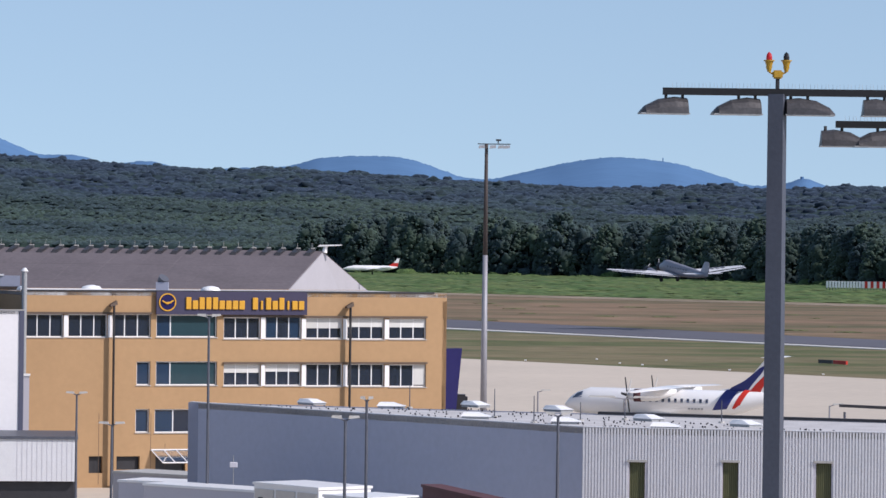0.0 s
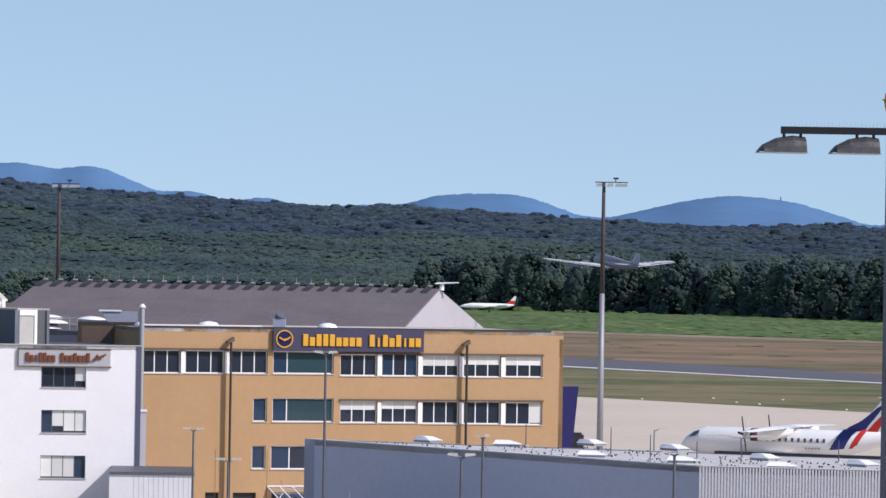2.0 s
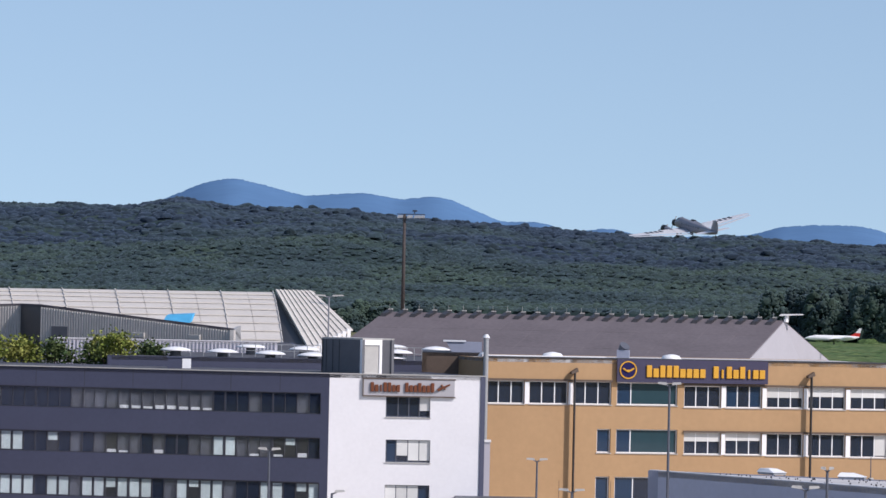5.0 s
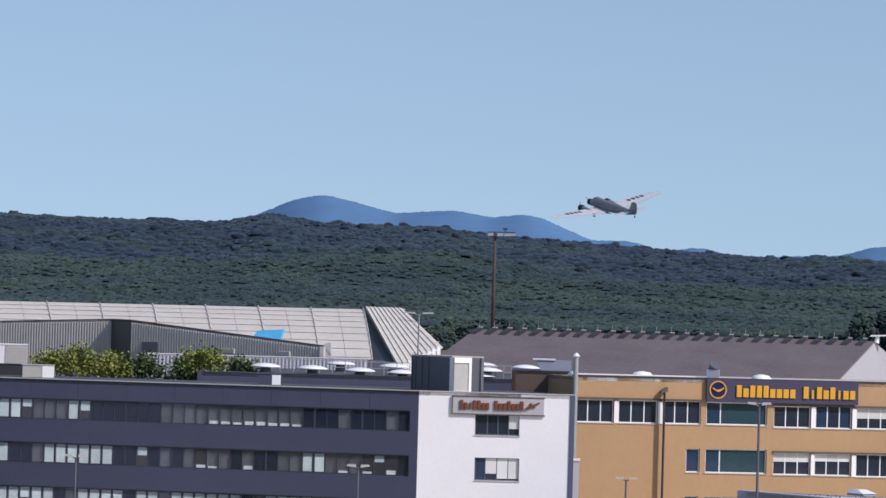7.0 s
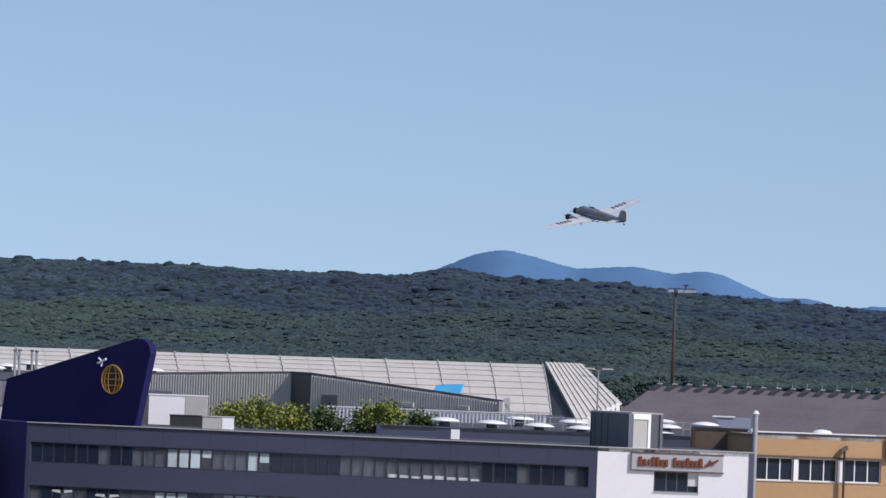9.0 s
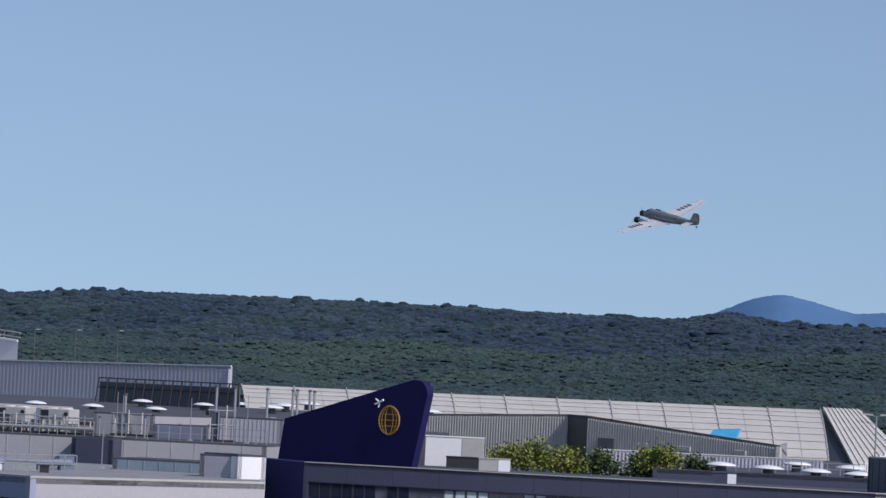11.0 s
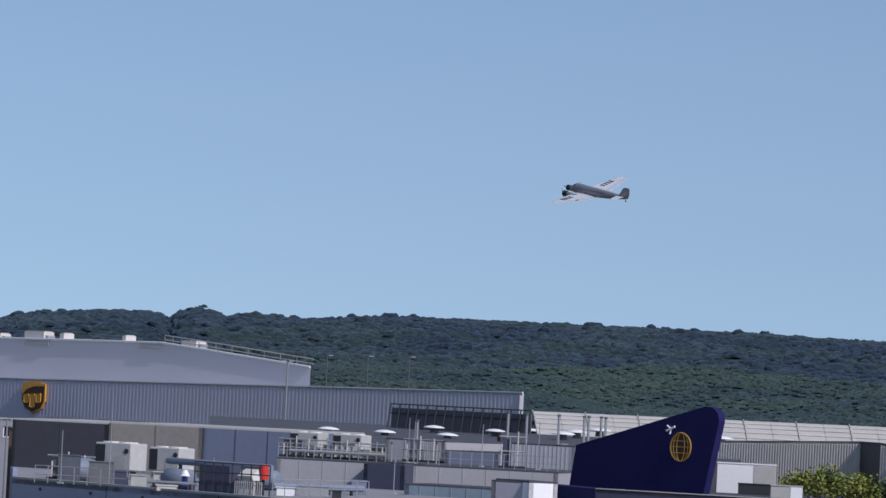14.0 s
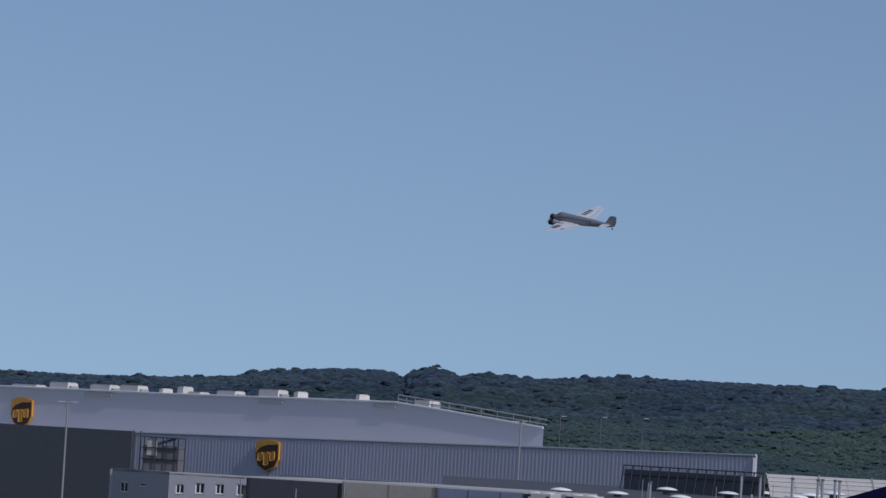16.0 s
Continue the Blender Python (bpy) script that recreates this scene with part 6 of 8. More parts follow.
def gate_house():
    a, b, c = (-244.41, 517.15), (-232.26, 509.56), (-219.05, 511.03)
    z1 = 12.43
    t = thing("gate_office", (*b, 0), "pale grey two-face site office with small square windows", "building")
    u, v = Wall(a, b), Wall(b, c)
    h1 = [(2.37, 4.34, 9.35, 10.71), (7.11, 8.81, 10.29, 10.75)]
    h2 = [(0.96, 2.13, 9.69, 10.95), (3.68, 4.95, 9.85, 11.27), (6.5, 7.68, 9.94, 11.28), (9.39, 10.49, 9.96, 11.45), (11.57, 12.67, 10.02, 11.43)]
    plain_wall(t, a, b, 0, z1, "gate_grey", h1)
    plain_wall(t, b, c, 0, z1 - 0.1, "gate_grey", h2)
    for w, hs in ((u, h1), (v, h2)):
        for o in hs:
            window(t, w, o, (1, 1) if o[1] - o[0] > 0.8 and o[3] - o[2] > 0.8 else (1,), "glass", bar=0.12)
    d, e = back(b, c, 8)
    slab(t, [a, b, c, d], z1 - 0.3, z1 + 0.05, "sill")
    plain_wall(t, c, d, 0, z1 - 0.1, "gate_grey")
    plain_wall(t, d, a, 0, z1 - 0.1, "gate_grey")
    # stair tower beside it
    s = thing("stair_tower", (-236.82, 514.08, 12.32), "dark steel stair tower on the site office", "stair tower")
    base = z1 + 0.05
    sw = Wall((-239.82, 513.78), (-233.1, 513.58))
    L = sw.length
    for k in range(5):
        for dep in (0, -2.2):
            bm = bmesh.new()
            p = sw.at(L * k / 4, base, dep)
            tube(bm, p, p + Vector((0, 0, 4.5 if k else 5.2)), 0.09, n=5)
            part("post", bm, "dark", s)
    for h in (1.5, 3.0, 4.4):
        bm = bmesh.new()
        sw.box(bm, L * 0.2, L, base + h, base + h + 0.12, -2.2, 0)
        part("landing", bm, "dark", s)
        bm = bmesh.new()
        tube(bm, sw.at(L * 0.2, base + h - 1.5, -0.5), sw.at(L * 0.9, base + h, -0.5), 0.2, n=5)
        part("flight", bm, "pole", s)
    bm = bmesh.new()
    sw.box(bm, L * 0.22, L * 1.0, base, base + 3.4, -2.0, -0.3)
    part("cabin", bm, "plant_grey", s)
    bm = bmesh.new()
    sw.box(bm, L * 0.3, L * 0.52, base + 2.0, base + 4.3, -0.28, -0.2)
    part("panel", bm, "sill", s, "pale grey panel")


gate_house()


def louver_rack():
    """The dark ribbed screen on the terminal roof."""
    a, b = (-142.49, 428.95), (-124.82, 421.92)
    z0, z1 = 14.99, 16.95
    t = thing("louver_screen", (*a, DECK_B), "dark screen of upright ribs around roof plant", "screen")
    w = Wall(a, b)
    bm = bmesh.new()
    w.box(bm, 0, w.length, DECK_B - 0.02, z1 - 0.4, -0.5, -0.35)
    part("panel", bm, "plant_grey", t)
    for k in range(16):
        bm = bmesh.new()
        u = k * w.length / 15
        tube(bm, w.at(u - 0.25, DECK_B - 0.02, 0.1), w.at(u, z1, -0.25), 0.09, n=5)
        part("rib", bm, "dark", t)
    for z in (z1, (z0 + z1) / 2):
        bm = bmesh.new()
        tube(bm, w.at(0, z, -0.25), w.at(w.length, z, -0.25), 0.07, n=5)
        part("rail", bm, "dark", t)


louver_rack()

# ---- the low terminal wing with the white end ----
WING_L, WING_C, WING_R = (-100.36, 231.67), (-75.06, 215.37), (-66.18, 229.99)


def terminal_wing():
    t = thing("terminal_wing", (*WING_C, 0), "terminal wing with a blue-grey side, white front and glazed arcade", "building")
    w, v = Wall(WING_L, WING_C), Wall(WING_C, WING_R)
    top = 11.4
    h1 = [(1.32, 8.12, 8.34, 10.25), (8.36, 18.69, 8.62, 10.09), (19.29, 29.89, 8.53, 10.26)]
    z0 = min(o[2] for o in h1)
    h1 = [(a, b, z0, d) for a, b, c, d in h1]
    bm = bmesh.new()
    wall_with_openings(bm, w, 0, top, h1, 0.4)
    part("wall", bm, "wing_blue", t, "blue-grey panelled side wall")
    rnd = random.Random(44)
    for o, lights in zip(h1, (("p", "p", "o", "p"), ("o", "c", "o", "o", "p", "o", "c", "p"), ("p", "o", "c", "c", "c", "c", "p", "p"))):
        win = window(t, w, o, (1,) * len(lights), ["band_glass" if s == "c" else "blue_glass" for s in lights], "frame_slate", inset=0.3, bar=0.05, sill=False)
        st = (o[1] - o[0]) / len(lights)
        for i, state in enumerate(lights):
            u = o[0] + i * st
            if state == "p":       # blue panel behind the glass
                bm = bmesh.new()
                w.box(bm, u, u + st, o[2], o[3], -0.5, -0.45)
                part("screen", bm, "screen_blue", win)
            if state == "c":       # curtain strips, some of them drawn
                for k in range(5):
                    bm = bmesh.new()
                    v0 = u + (k + 0.15) * st / 5
                    w.box(bm, v0, v0 + st / 9, o[2] + rnd.uniform(0.0, 0.5), o[3], -0.52, -0.48)
                    part("curtain_strip", bm, "screen", win)
    h2 = [(3.3, 17.19, 8.7, 9.86)]
    h2 = [(h2[0][0], v.length - 0.1, h2[0][2] - 0.15, h2[0][3])]
    bm = bmesh.new()
    wall_with_openings(bm, v, 0, top, h2, 0.4)
    part("wall", bm, "pale_wall", t, "white rendered front")
    window(t, v, h2[0], (1,) * 5, "glass", "dark", inset=0.35, bar=0.1, sill=False)
    pts = [WING_L, WING_C, WING_R, (WING_R[0] * 1.12, WING_R[1] * 1.12), (WING_L[0] * 1.14, WING_L[1] * 1.14)]
    for q in (w, v):
        bm = bmesh.new()
        q.box(bm, 0.5, q.length - 0.5, 0, top - 0.4, -2.6, -2.4)
        part("inner_wall", bm, "grey_panel", t)
    for a, b in zip(pts[2:], pts[3:] + pts[:1]):
        plain_wall(t, a, b, 0, top, "wing_blue")
    slab(t, pts, top - 0.3, top - 0.03, "grey_roof")
    parapet(t, pts[:3], top, 0.12, 0.4, "sill", "coping")
    for u, ww in ((20.63, w), (9.74, w)):
        bm = bmesh.new()
        ww.box(bm, u, u + 0.06, 8, top, 0.002, 0.02)
        part("joint", bm, "dark", t)
    for i in range(5):
        bm = bmesh.new()
        tube(bm, w.at(3 + i * 5.2, top - 0.5, 0.0), w.at(3 + i * 5.2, top - 0.5, 0.06), 0.1, n=8)
        part("drain", bm, "dark", t)
    # handrail before the arcade
    hr = thing("handrail", tuple(v.at(h2[0][0], 0, 2)), "thin steel handrail before the glazed arcade", "handrail")
    for z in (8.1, 8.5):
        bm = bmesh.new()
        tube(bm, v.at(h2[0][0] - 0.5, z, 0.5), v.at(v.length, z, 0.5), 0.03, n=5)
        part("rail", bm, "steel", hr)
    for k in range(8):
        bm = bmesh.new()
        u = h2[0][0] + k * (v.length - h2[0][0]) / 7
        tube(bm, v.at(u, 0, 0.5), v.at(u, 8.5 + (1.3 if k % 2 else 0), 0.5), 0.035, n=5)
        part("post", bm, "steel", hr)


terminal_wing()

# blocks behind it, from far to near
def block(name, label, a, b, depth, z1, material, roof="dark_roof", bays=0, z0=0.0, bay_mat="sill"):
    t = thing(name, (*a, z0), label, "building")
    w = Wall(a, b)
    plain_wall(t, a, b, z0, z1, material)
    c, d = back(a, b, depth)
    plain_wall(t, b, c, z0, z1, material)
    plain_wall(t, c, d, z0, z1, material)
    plain_wall(t, d, a, z0, z1, material)
    slab(t, [a, b, c, d], z1, z1 + 0.12, roof)
    for k in range(1, bays):
        bm = bmesh.new()
        w.box(bm, k * w.length / bays - 0.03, k * w.length / bays + 0.03, max(z0, z1 - 4), z1, 0.002, 0.03)
        part("joint", bm, bay_mat, t)
    return t


block("grey_block", "dark grey clad plant building", (-128.18, 295.39), (-120.73, 296.35), 20, 14.32, "frame_slate", roof="sill", bays=2, bay_mat="grey_panel")
block("beige_block", "beige ribbed plant building", (-120.7, 296.37), (-113.39, 297.1), 20, 14.42, "beige", roof="sill", bays=2, bay_mat="plant_grey")
block("blue_block", "mid blue clad plant building", (-113.35, 297.11), (-105.82, 297.75), 20, 14.42, "block_blue", roof="sill", bays=3, bay_mat="grey_panel")
block("plaster_terrace", "white rough-plastered terrace wall", (-100.6, 278.38), (-80.74, 280.62), 22, 12.71, "pale_wall", bays=12, bay_mat="sill")
block("plaster_house", "white rough-plastered roof house", (-98.53, 296.03), (-93.74, 295.49), 12, 14.32, "pale_wall", bays=3)
block("grey_house", "blue-grey sheet metal roof house", (-92.52, 291.68), (-88.21, 290.92), 8, 13.7, "hall_blue")
block("sheet_house", "grey sheet metal plant house", (-88.23, 293), (-82.96, 292.46), 8, 14.48, "ups_low", bays=16)
block("dark_recess_house", "slate grey stair house beside the terrace", (-93.87, 277.55), (-90.88, 277.5), 6, 12.71, "grey_panel")
block("glass_terrace", "long glazed terrace parapet", (-81.48, 249.01), (-75.34, 248.85), 5, 11.97, "terrace_glass", bays=6, bay_mat="steel")
block("white_stair_house", "white stair house with a slate grey side", (-70.85, 240.27), (-69.51, 241.7), 4, 12.69, "white_wall")
block("slate_stair_house", "slate grey roof house on the wing", (-73.44, 241.06), (-71.02, 240.74), 4, 12.63, "gate_grey")


def air_unit(loc, turn, l, d, h, label):
    """A packaged air unit: casing, dark intake end, fan cowls on top, feet."""
    t = thing("air_unit", (0, 0, 0), label, "air conditioner", "roof air units")
    bm = bmesh.new()
    box(bm, -l / 2, l / 2, -d / 2, d / 2, 0.7, h)
    bmesh.ops.bevel(bm, geom=list(bm.edges), offset=0.05, segments=1, affect="EDGES")
    c = part("casing", bm, "unit_grey", t, world=False)
    bm = bmesh.new()
    for k in range(7):
        z = 0.78 + k * (h - 0.9) / 7
        box(bm, -l / 2 - 0.05, -l / 2 - 0.003, -d / 2 + 0.06, d / 2 - 0.06, z, z + (h - 0.9) / 9)
    part("intake_louver", bm, "dark", t, world=False)
    bm = bmesh.new()
    box(bm, -l / 2 + 0.06, -l * 0.22, -d / 2 - 0.03, -d / 2 - 0.003, 0.8, h - 0.12)
    part("intake_panel", bm, "dark", c, world=False)
    for x in (-l * 0.25, l * 0.2):
        bm = bmesh.new()
        tube(bm, (x, 0, h), (x, 0, h + 0.07), d * 0.34, d * 0.32, 14)
        part("fan_cowl", bm, "dome_white", t, world=False)
    bm = bmesh.new()
    box(bm, l * 0.05, l * 0.36, -d / 2 - 0.02, -d / 2 - 0.003, 0.8, h * 0.66)
    part("service_door", bm, "sill", t, world=False)
    bm = bmesh.new()
    tube(bm, (l * 0.38, -d / 2 - 0.04, h * 0.8), (l * 0.38, -d / 2 + 0.02, h * 0.8), 0.16, 0.16, 12)
    part("fan_opening", bm, "dark", t, world=False)
    bm = bmesh.new()
    box(bm, -l * 0.4, l * 0.3, -d * 0.3, d * 0.3, 0.05, 0.68)
    part("pump_box", bm, "plant_grey", t, world=False)
    for x in (-l * 0.42, l * 0.42):
        for y in (-d * 0.4, d * 0.4):
            bm = bmesh.new()
            box(bm, x - 0.06, x + 0.06, y - 0.06, y + 0.06, 0, 0.7)
            part("foot", bm, "steel", t, world=False)
    t.matrix_basis = pose(*loc, 0, 0, turn)


WING_TOP = 11.37
for (x, y), z, l, h, txt in (((-96.55, 239.25), WING_TOP, 2.6, 13.75 - WING_TOP, "white packaged air unit with dark intake on the wing roof"), ((-95.12, 244.12), WING_TOP, 2.2, 13.56 - WING_TOP, "white packaged air unit half hidden by tanks")):
    air_unit((x, y, z), -12, l, 1.8, h, txt)
TERR = 12.71 + 0.12
for x, y in ((-101.19, 286.66), (-97.95, 286.73)):
    air_unit((x, y, TERR), -8, 2.3, 1.6, 14.6 - TERR, "cream air unit with louvered end on the terrace roof")


def tank(loc, r, l, turn, label):
    t = thing("tank", (0, 0, 0), label, "tank", "pale blue tanks")
    bm = bmesh.new()
    n = 14
    rings = [[Vector((x, k * r * math.cos(2 * math.pi * i / n), r + k * r * math.sin(2 * math.pi * i / n))) for i in range(n)] for x, k in ((-l / 2 - r * 0.3, 0.3), (-l / 2 - r * 0.2, 0.7), (-l / 2, 1), (l / 2, 1), (l / 2 + r * 0.2, 0.7), (l / 2 + r * 0.3, 0.3))]
    loft(bm, rings)
    bmesh.ops.recalc_face_normals(bm, faces=bm.faces)
    part("vessel", bm, "tank_blue", t, world=False, smooth=True)
    for x in (-l * 0.3, l * 0.3):
        bm = bmesh.new()
        box(bm, x - 0.1, x + 0.1, -r * 0.8, r * 0.8, 0, r * 0.5)
        part("saddle", bm, "dark", t, world=False)
    t.matrix_basis = pose(*loc, 0, 0, turn)


tank((*(-88.87, 229.39), WING_TOP), 0.6, 1.7, -15, "pale blue insulated tank on saddles")
tank((*(-89, 240.03), WING_TOP), 0.62, 5.0, -10, "long pale blue insulated duct vessel")
tank((*(-98.03, 236.49), WING_TOP), 0.7, 1.6, 60, "slate blue tank behind the rail")


def cage():
    """The dark plant cage with a white hood, a red drum and rails."""
    w = Wall((-86.24, 225.04), (-81.2, 223.72))
    t = thing("plant_cage", tuple(w.at(0, WING_TOP)), "dark steel plant cage with rails", "cage")
    L = w.length
    for k in range(9):
        bm = bmesh.new()
        tube(bm, w.at(L * k / 8, WING_TOP, 0), w.at(L * k / 8, WING_TOP + 1.75, 0), 0.04, n=5)
        part("post", bm, "dark", t)
    for z in (0.6, 1.2, 1.75):
        bm = bmesh.new()
        tube(bm, w.at(0, WING_TOP + z, 0), w.at(L, WING_TOP + z, 0), 0.035, n=5)
        part("rail", bm, "dark", t)
    bm = bmesh.new()
    w.box(bm, 0.1, L * 0.42, WING_TOP, WING_TOP + 1.6, -1.4, -0.3)
    part("cabinet", bm, "grey_panel", t)
    for k in range(14):
        bm = bmesh.new()
        w.box(bm, L * 0.55 + k * 0.14, L * 0.55 + k * 0.14 + 0.05, WING_TOP, WING_TOP + 0.8, 0.05, 0.1)
        part("slat", bm, "sill", t)
    h = thing("white_hood", tuple(w.at(L * 0.55, WING_TOP + 0.9, -0.4)), "white sloping ventilation hood", "hood")
    bm = bmesh.new()
    hexa(bm, [w.at(L * 0.56, WING_TOP + 0.85, -0.3), w.at(L * 0.74, WING_TOP + 0.85, -0.3), w.at(L * 0.74, WING_TOP + 0.85, -1.0), w.at(L * 0.56, WING_TOP + 0.85, -1.0), w.at(L * 0.54, WING_TOP + 1.1, -0.2), w.at(L * 0.73, WING_TOP + 1.1, -0.2), w.at(L * 0.71, WING_TOP + 1.5, -1.0), w.at(L * 0.54, WING_TOP + 1.5, -1.0)])
    for u in (0.58, 0.7):
        w.box(bm, L * u, L * u + 0.06, WING_TOP, WING_TOP + 0.86, -0.7, -0.6)
    part("hood", bm, "dome_white", h)
    d = thing("red_drum", (-82.58, 226.41, 12.14), "red painted steel drum", "drum")
    p = Vector((-82.58, 226.41, 12.14))
    bm = bmesh.new()
    tube(bm, (p.x, p.y, WING_TOP), (p.x, p.y, WING_TOP + 0.9), 0.1, n=8)
    part("stand", bm, "dark", d)
    bm = bmesh.new()
    tube(bm, (p.x, p.y, WING_TOP + 0.9), (p.x, p.y, WING_TOP + 1.65), 0.3, 0.3, 14)
    tube(bm, (p.x, p.y, WING_TOP + 1.65), (p.x, p.y, WING_TOP + 1.75), 0.3, 0.2, 14)
    part("vessel", bm, "red", d)
    c = thing("vent_cowl", (-87.49, 226.7, 12.16), "white conical cowl on a dark vent pipe", "vent")
    p = Vector((-87.48, 226.71, 11.77))
    bm = bmesh.new()
    tube(bm, (p.x, p.y, WING_TOP), (p.x, p.y, WING_TOP + 0.85), 0.2, 0.17, 10)
    part("pipe", bm, "blue_paint", c)
    bm = bmesh.new()
    tube(bm, (p.x, p.y, WING_TOP + 0.85), (p.x, p.y, WING_TOP + 1.2), 0.3, 0.12, 12)
    part("cone", bm, "white_paint", c)


cage()


def pipe_stack(loc, z0, z1, r=0.1, label="slender steel flue pipe on the roof"):
    t = thing("flue", (*loc, z0), label, "flue", "roof flues")
    bm = bmesh.new()
    tube(bm, (0, 0, 0), (0, 0, z1 - z0), r, r, 8)
    part("pipe", bm, "steel", t, world=False)
    bm = bmesh.new()
    tube(bm, (0, 0, z1 - z0), (0, 0, z1 - z0 + 0.15), r * 1.5, r * 1.3, 8)
    part("cap", bm, "pole", t, world=False)


for (x, y), top in (((-89.97, 298.75), 16.67), ((-87.51, 295.31), 16.62), ((-86.09, 298.85), 16.64), ((-84.56, 300.32), 16.64), ((-84.24, 300.41), 16.66),
                    ((-83.89, 302.59), 16.66), ((-83.56, 302.68), 16.63), ((-96.96, 298.65), 15.73), ((-94.31, 284.79), 14.1), ((-91.25, 285.78), 14.25)):
    pipe_stack((x, y), 0.0, top, 0.1 if top > 15 else 0.07)


# ---- the dark ribbed roof below the terminal ----
def ribbed_roof():
    a, b, c, d = (-93.53, 216.28), (-57.54, 210.9), (-50.84, 186.48), (-66.77, 154.69)
    t = thing("arcade_roof", (*a, 8.45), "dark blue ribbed roof over the forecourt", "roof")
    slab(t, [d, c, b, a], 8.35, 8.75, "navy_roof")
    bm = bmesh.new()
    hexa(bm, [Vector((*p, z)) for z in (8.75, 8.78) for p in ((-83.67, 205.8), (-79.39, 208.68), (-81.15, 213.3), (-86.16, 211.88))])
    bmesh.ops.recalc_face_normals(bm, faces=bm.faces)
    part("moss_strip", bm, "moss", t, "orange-yellow mossy strip")
    A, B, C, D = (Vector((*p, 8.75)) for p in (a, b, c, d))
    for k in range(26):
        s = (k + 0.5) / 26
        bm = bmesh.new()
        tube(bm, A.lerp(D, s), B.lerp(C, s), 0.05, n=5)
        part("rib", bm, "navy_rib", t)
    for k in range(10):
        bm = bmesh.new()
        p = D.lerp(A, 0.5).lerp(C.lerp(B, 0.5), k / 9)
        tube(bm, (p.x, p.y, 0), (p.x, p.y, 8.45), 0.15, n=8)
        part("column", bm, "steel", t)
    rnd = random.Random(15)
    for k in range(120):
        s, u = rnd.uniform(0.02, 0.95), rnd.uniform(0.1, 0.9)
        p = A.lerp(B, s).lerp(D.lerp(C, s), u)
        h = rnd.choice((0.25, 0.3, 0.3, 0.35, 0.4, 0.4, 0.5, 0.6, 2.0))
        r = thing("lightning_rod", tuple(p), "thin steel rod standing on the ribbed roof", "rod", "rods on the ribbed roof")
        bm = bmesh.new()
        tube(bm, (0, 0, 0), (0.0, 0, h), 0.022, 0.014, 5)
        part("rod", bm, "steel", r, world=False)
        bm = bmesh.new()
        hexa(bm, [Vector(q) for q in ((-0.13, -0.07, 0), (0.13, -0.07, 0), (0.13, 0.07, 0), (-0.13, 0.07, 0), (-0.15, -0.04, 0.11), (0.06, -0.04, 0.04), (0.06, 0.04, 0.04), (-0.15, 0.04, 0.11))])
        part("foot", bm, "sill", r, world=False)
    er = thing("edge_rail", (-81.8, 191.24, 8.75), "long white rail along the ribbed roof", "rail")
    a, b = Vector((-81.8, 191.24, 9.61)), Vector((-75.32, 191.74, 9.84))
    bm = bmesh.new()
    tube(bm, a, b, 0.06, n=6)
    part("rail", bm, "hall_rib", er)
    for k in range(6):
        bm = bmesh.new()
        q = a.lerp(b, (k + 0.3) / 6)
        tube(bm, (q.x, q.y, 8.7), q, 0.03, n=5)
        part("post", bm, "steel", er)
    for x, y, l in ((-75.47, 182.58) + (3.4,), (-71.34, 181.09) + (4.2,)):
        q = thing("vault_light", (x, y, 8.75), "pale barrel-vaulted roof light", "roof light", "vaulted roof lights")
        bm = bmesh.new()
        n = 10
        rings = []
        for yy in (-1.0, 1.0):
            rings.append([Vector((l / 2 * math.cos(math.pi * i / n), yy, 0.1 + 0.55 * math.sin(math.pi * i / n))) for i in range(n + 1)] + [Vector((-l / 2, yy, 0)), Vector((l / 2, yy, 0))])
        loft(bm, rings)
        bmesh.ops.recalc_face_normals(bm, faces=bm.faces)
        part("vault", bm, "sill", q, world=False)
        for yy in (-1.0, 0, 1.0):
            bm = bmesh.new()
            for i in range(n):
                tube(bm, (l / 2 * math.cos(math.pi * i / n), yy, 0.14 + 0.5 * math.sin(math.pi * i / n)), (l / 2 * math.cos(math.pi * (i + 1) / n), yy, 0.14 + 0.5 * math.sin(math.pi * (i + 1) / n)), 0.04, n=4)
            part("hoop", bm, "steel", q, world=False)


ribbed_roof()



# ---- rails, pipe runs and small plant on the terminal roofs ----
def rail(a, b, z, n, label="thin steel guard rail on the roof", h=1.0):
    w = Wall(a, b)
    t = thing("guard_rail", tuple(w.at(0, z)), label, "guard rail", "roof guard rails")
    for k in range(n + 1):
        bm = bmesh.new()
        tube(bm, w.at(w.length * k / n, z), w.at(w.length * k / n, z + h), 0.03, n=5)
        part("post", bm, "steel", t)
    for s in (0.5, 1.0):
        bm = bmesh.new()
        tube(bm, w.at(0, z + h * s), w.at(w.length, z + h * s), 0.025, n=5)
        part("rail", bm, "steel", t)


rail((-96.61, 226.24), (-89.15, 226.06), WING_TOP, 9)
rail((-81.72, 225.66), (-78.48, 233.15), WING_TOP, 8)
rail((-101.21, 280.29), (-93.74, 281.82), TERR, 12)
rail((-93.73, 281.82), (-81.29, 282.54), TERR, 16)
rail((-52.59, 297.39), (-41.6, 299.12), DECK, 12, h=0.9)
rail((-36.35, 297.79), (-34.15, 298.05), DECK, 4, h=0.9)


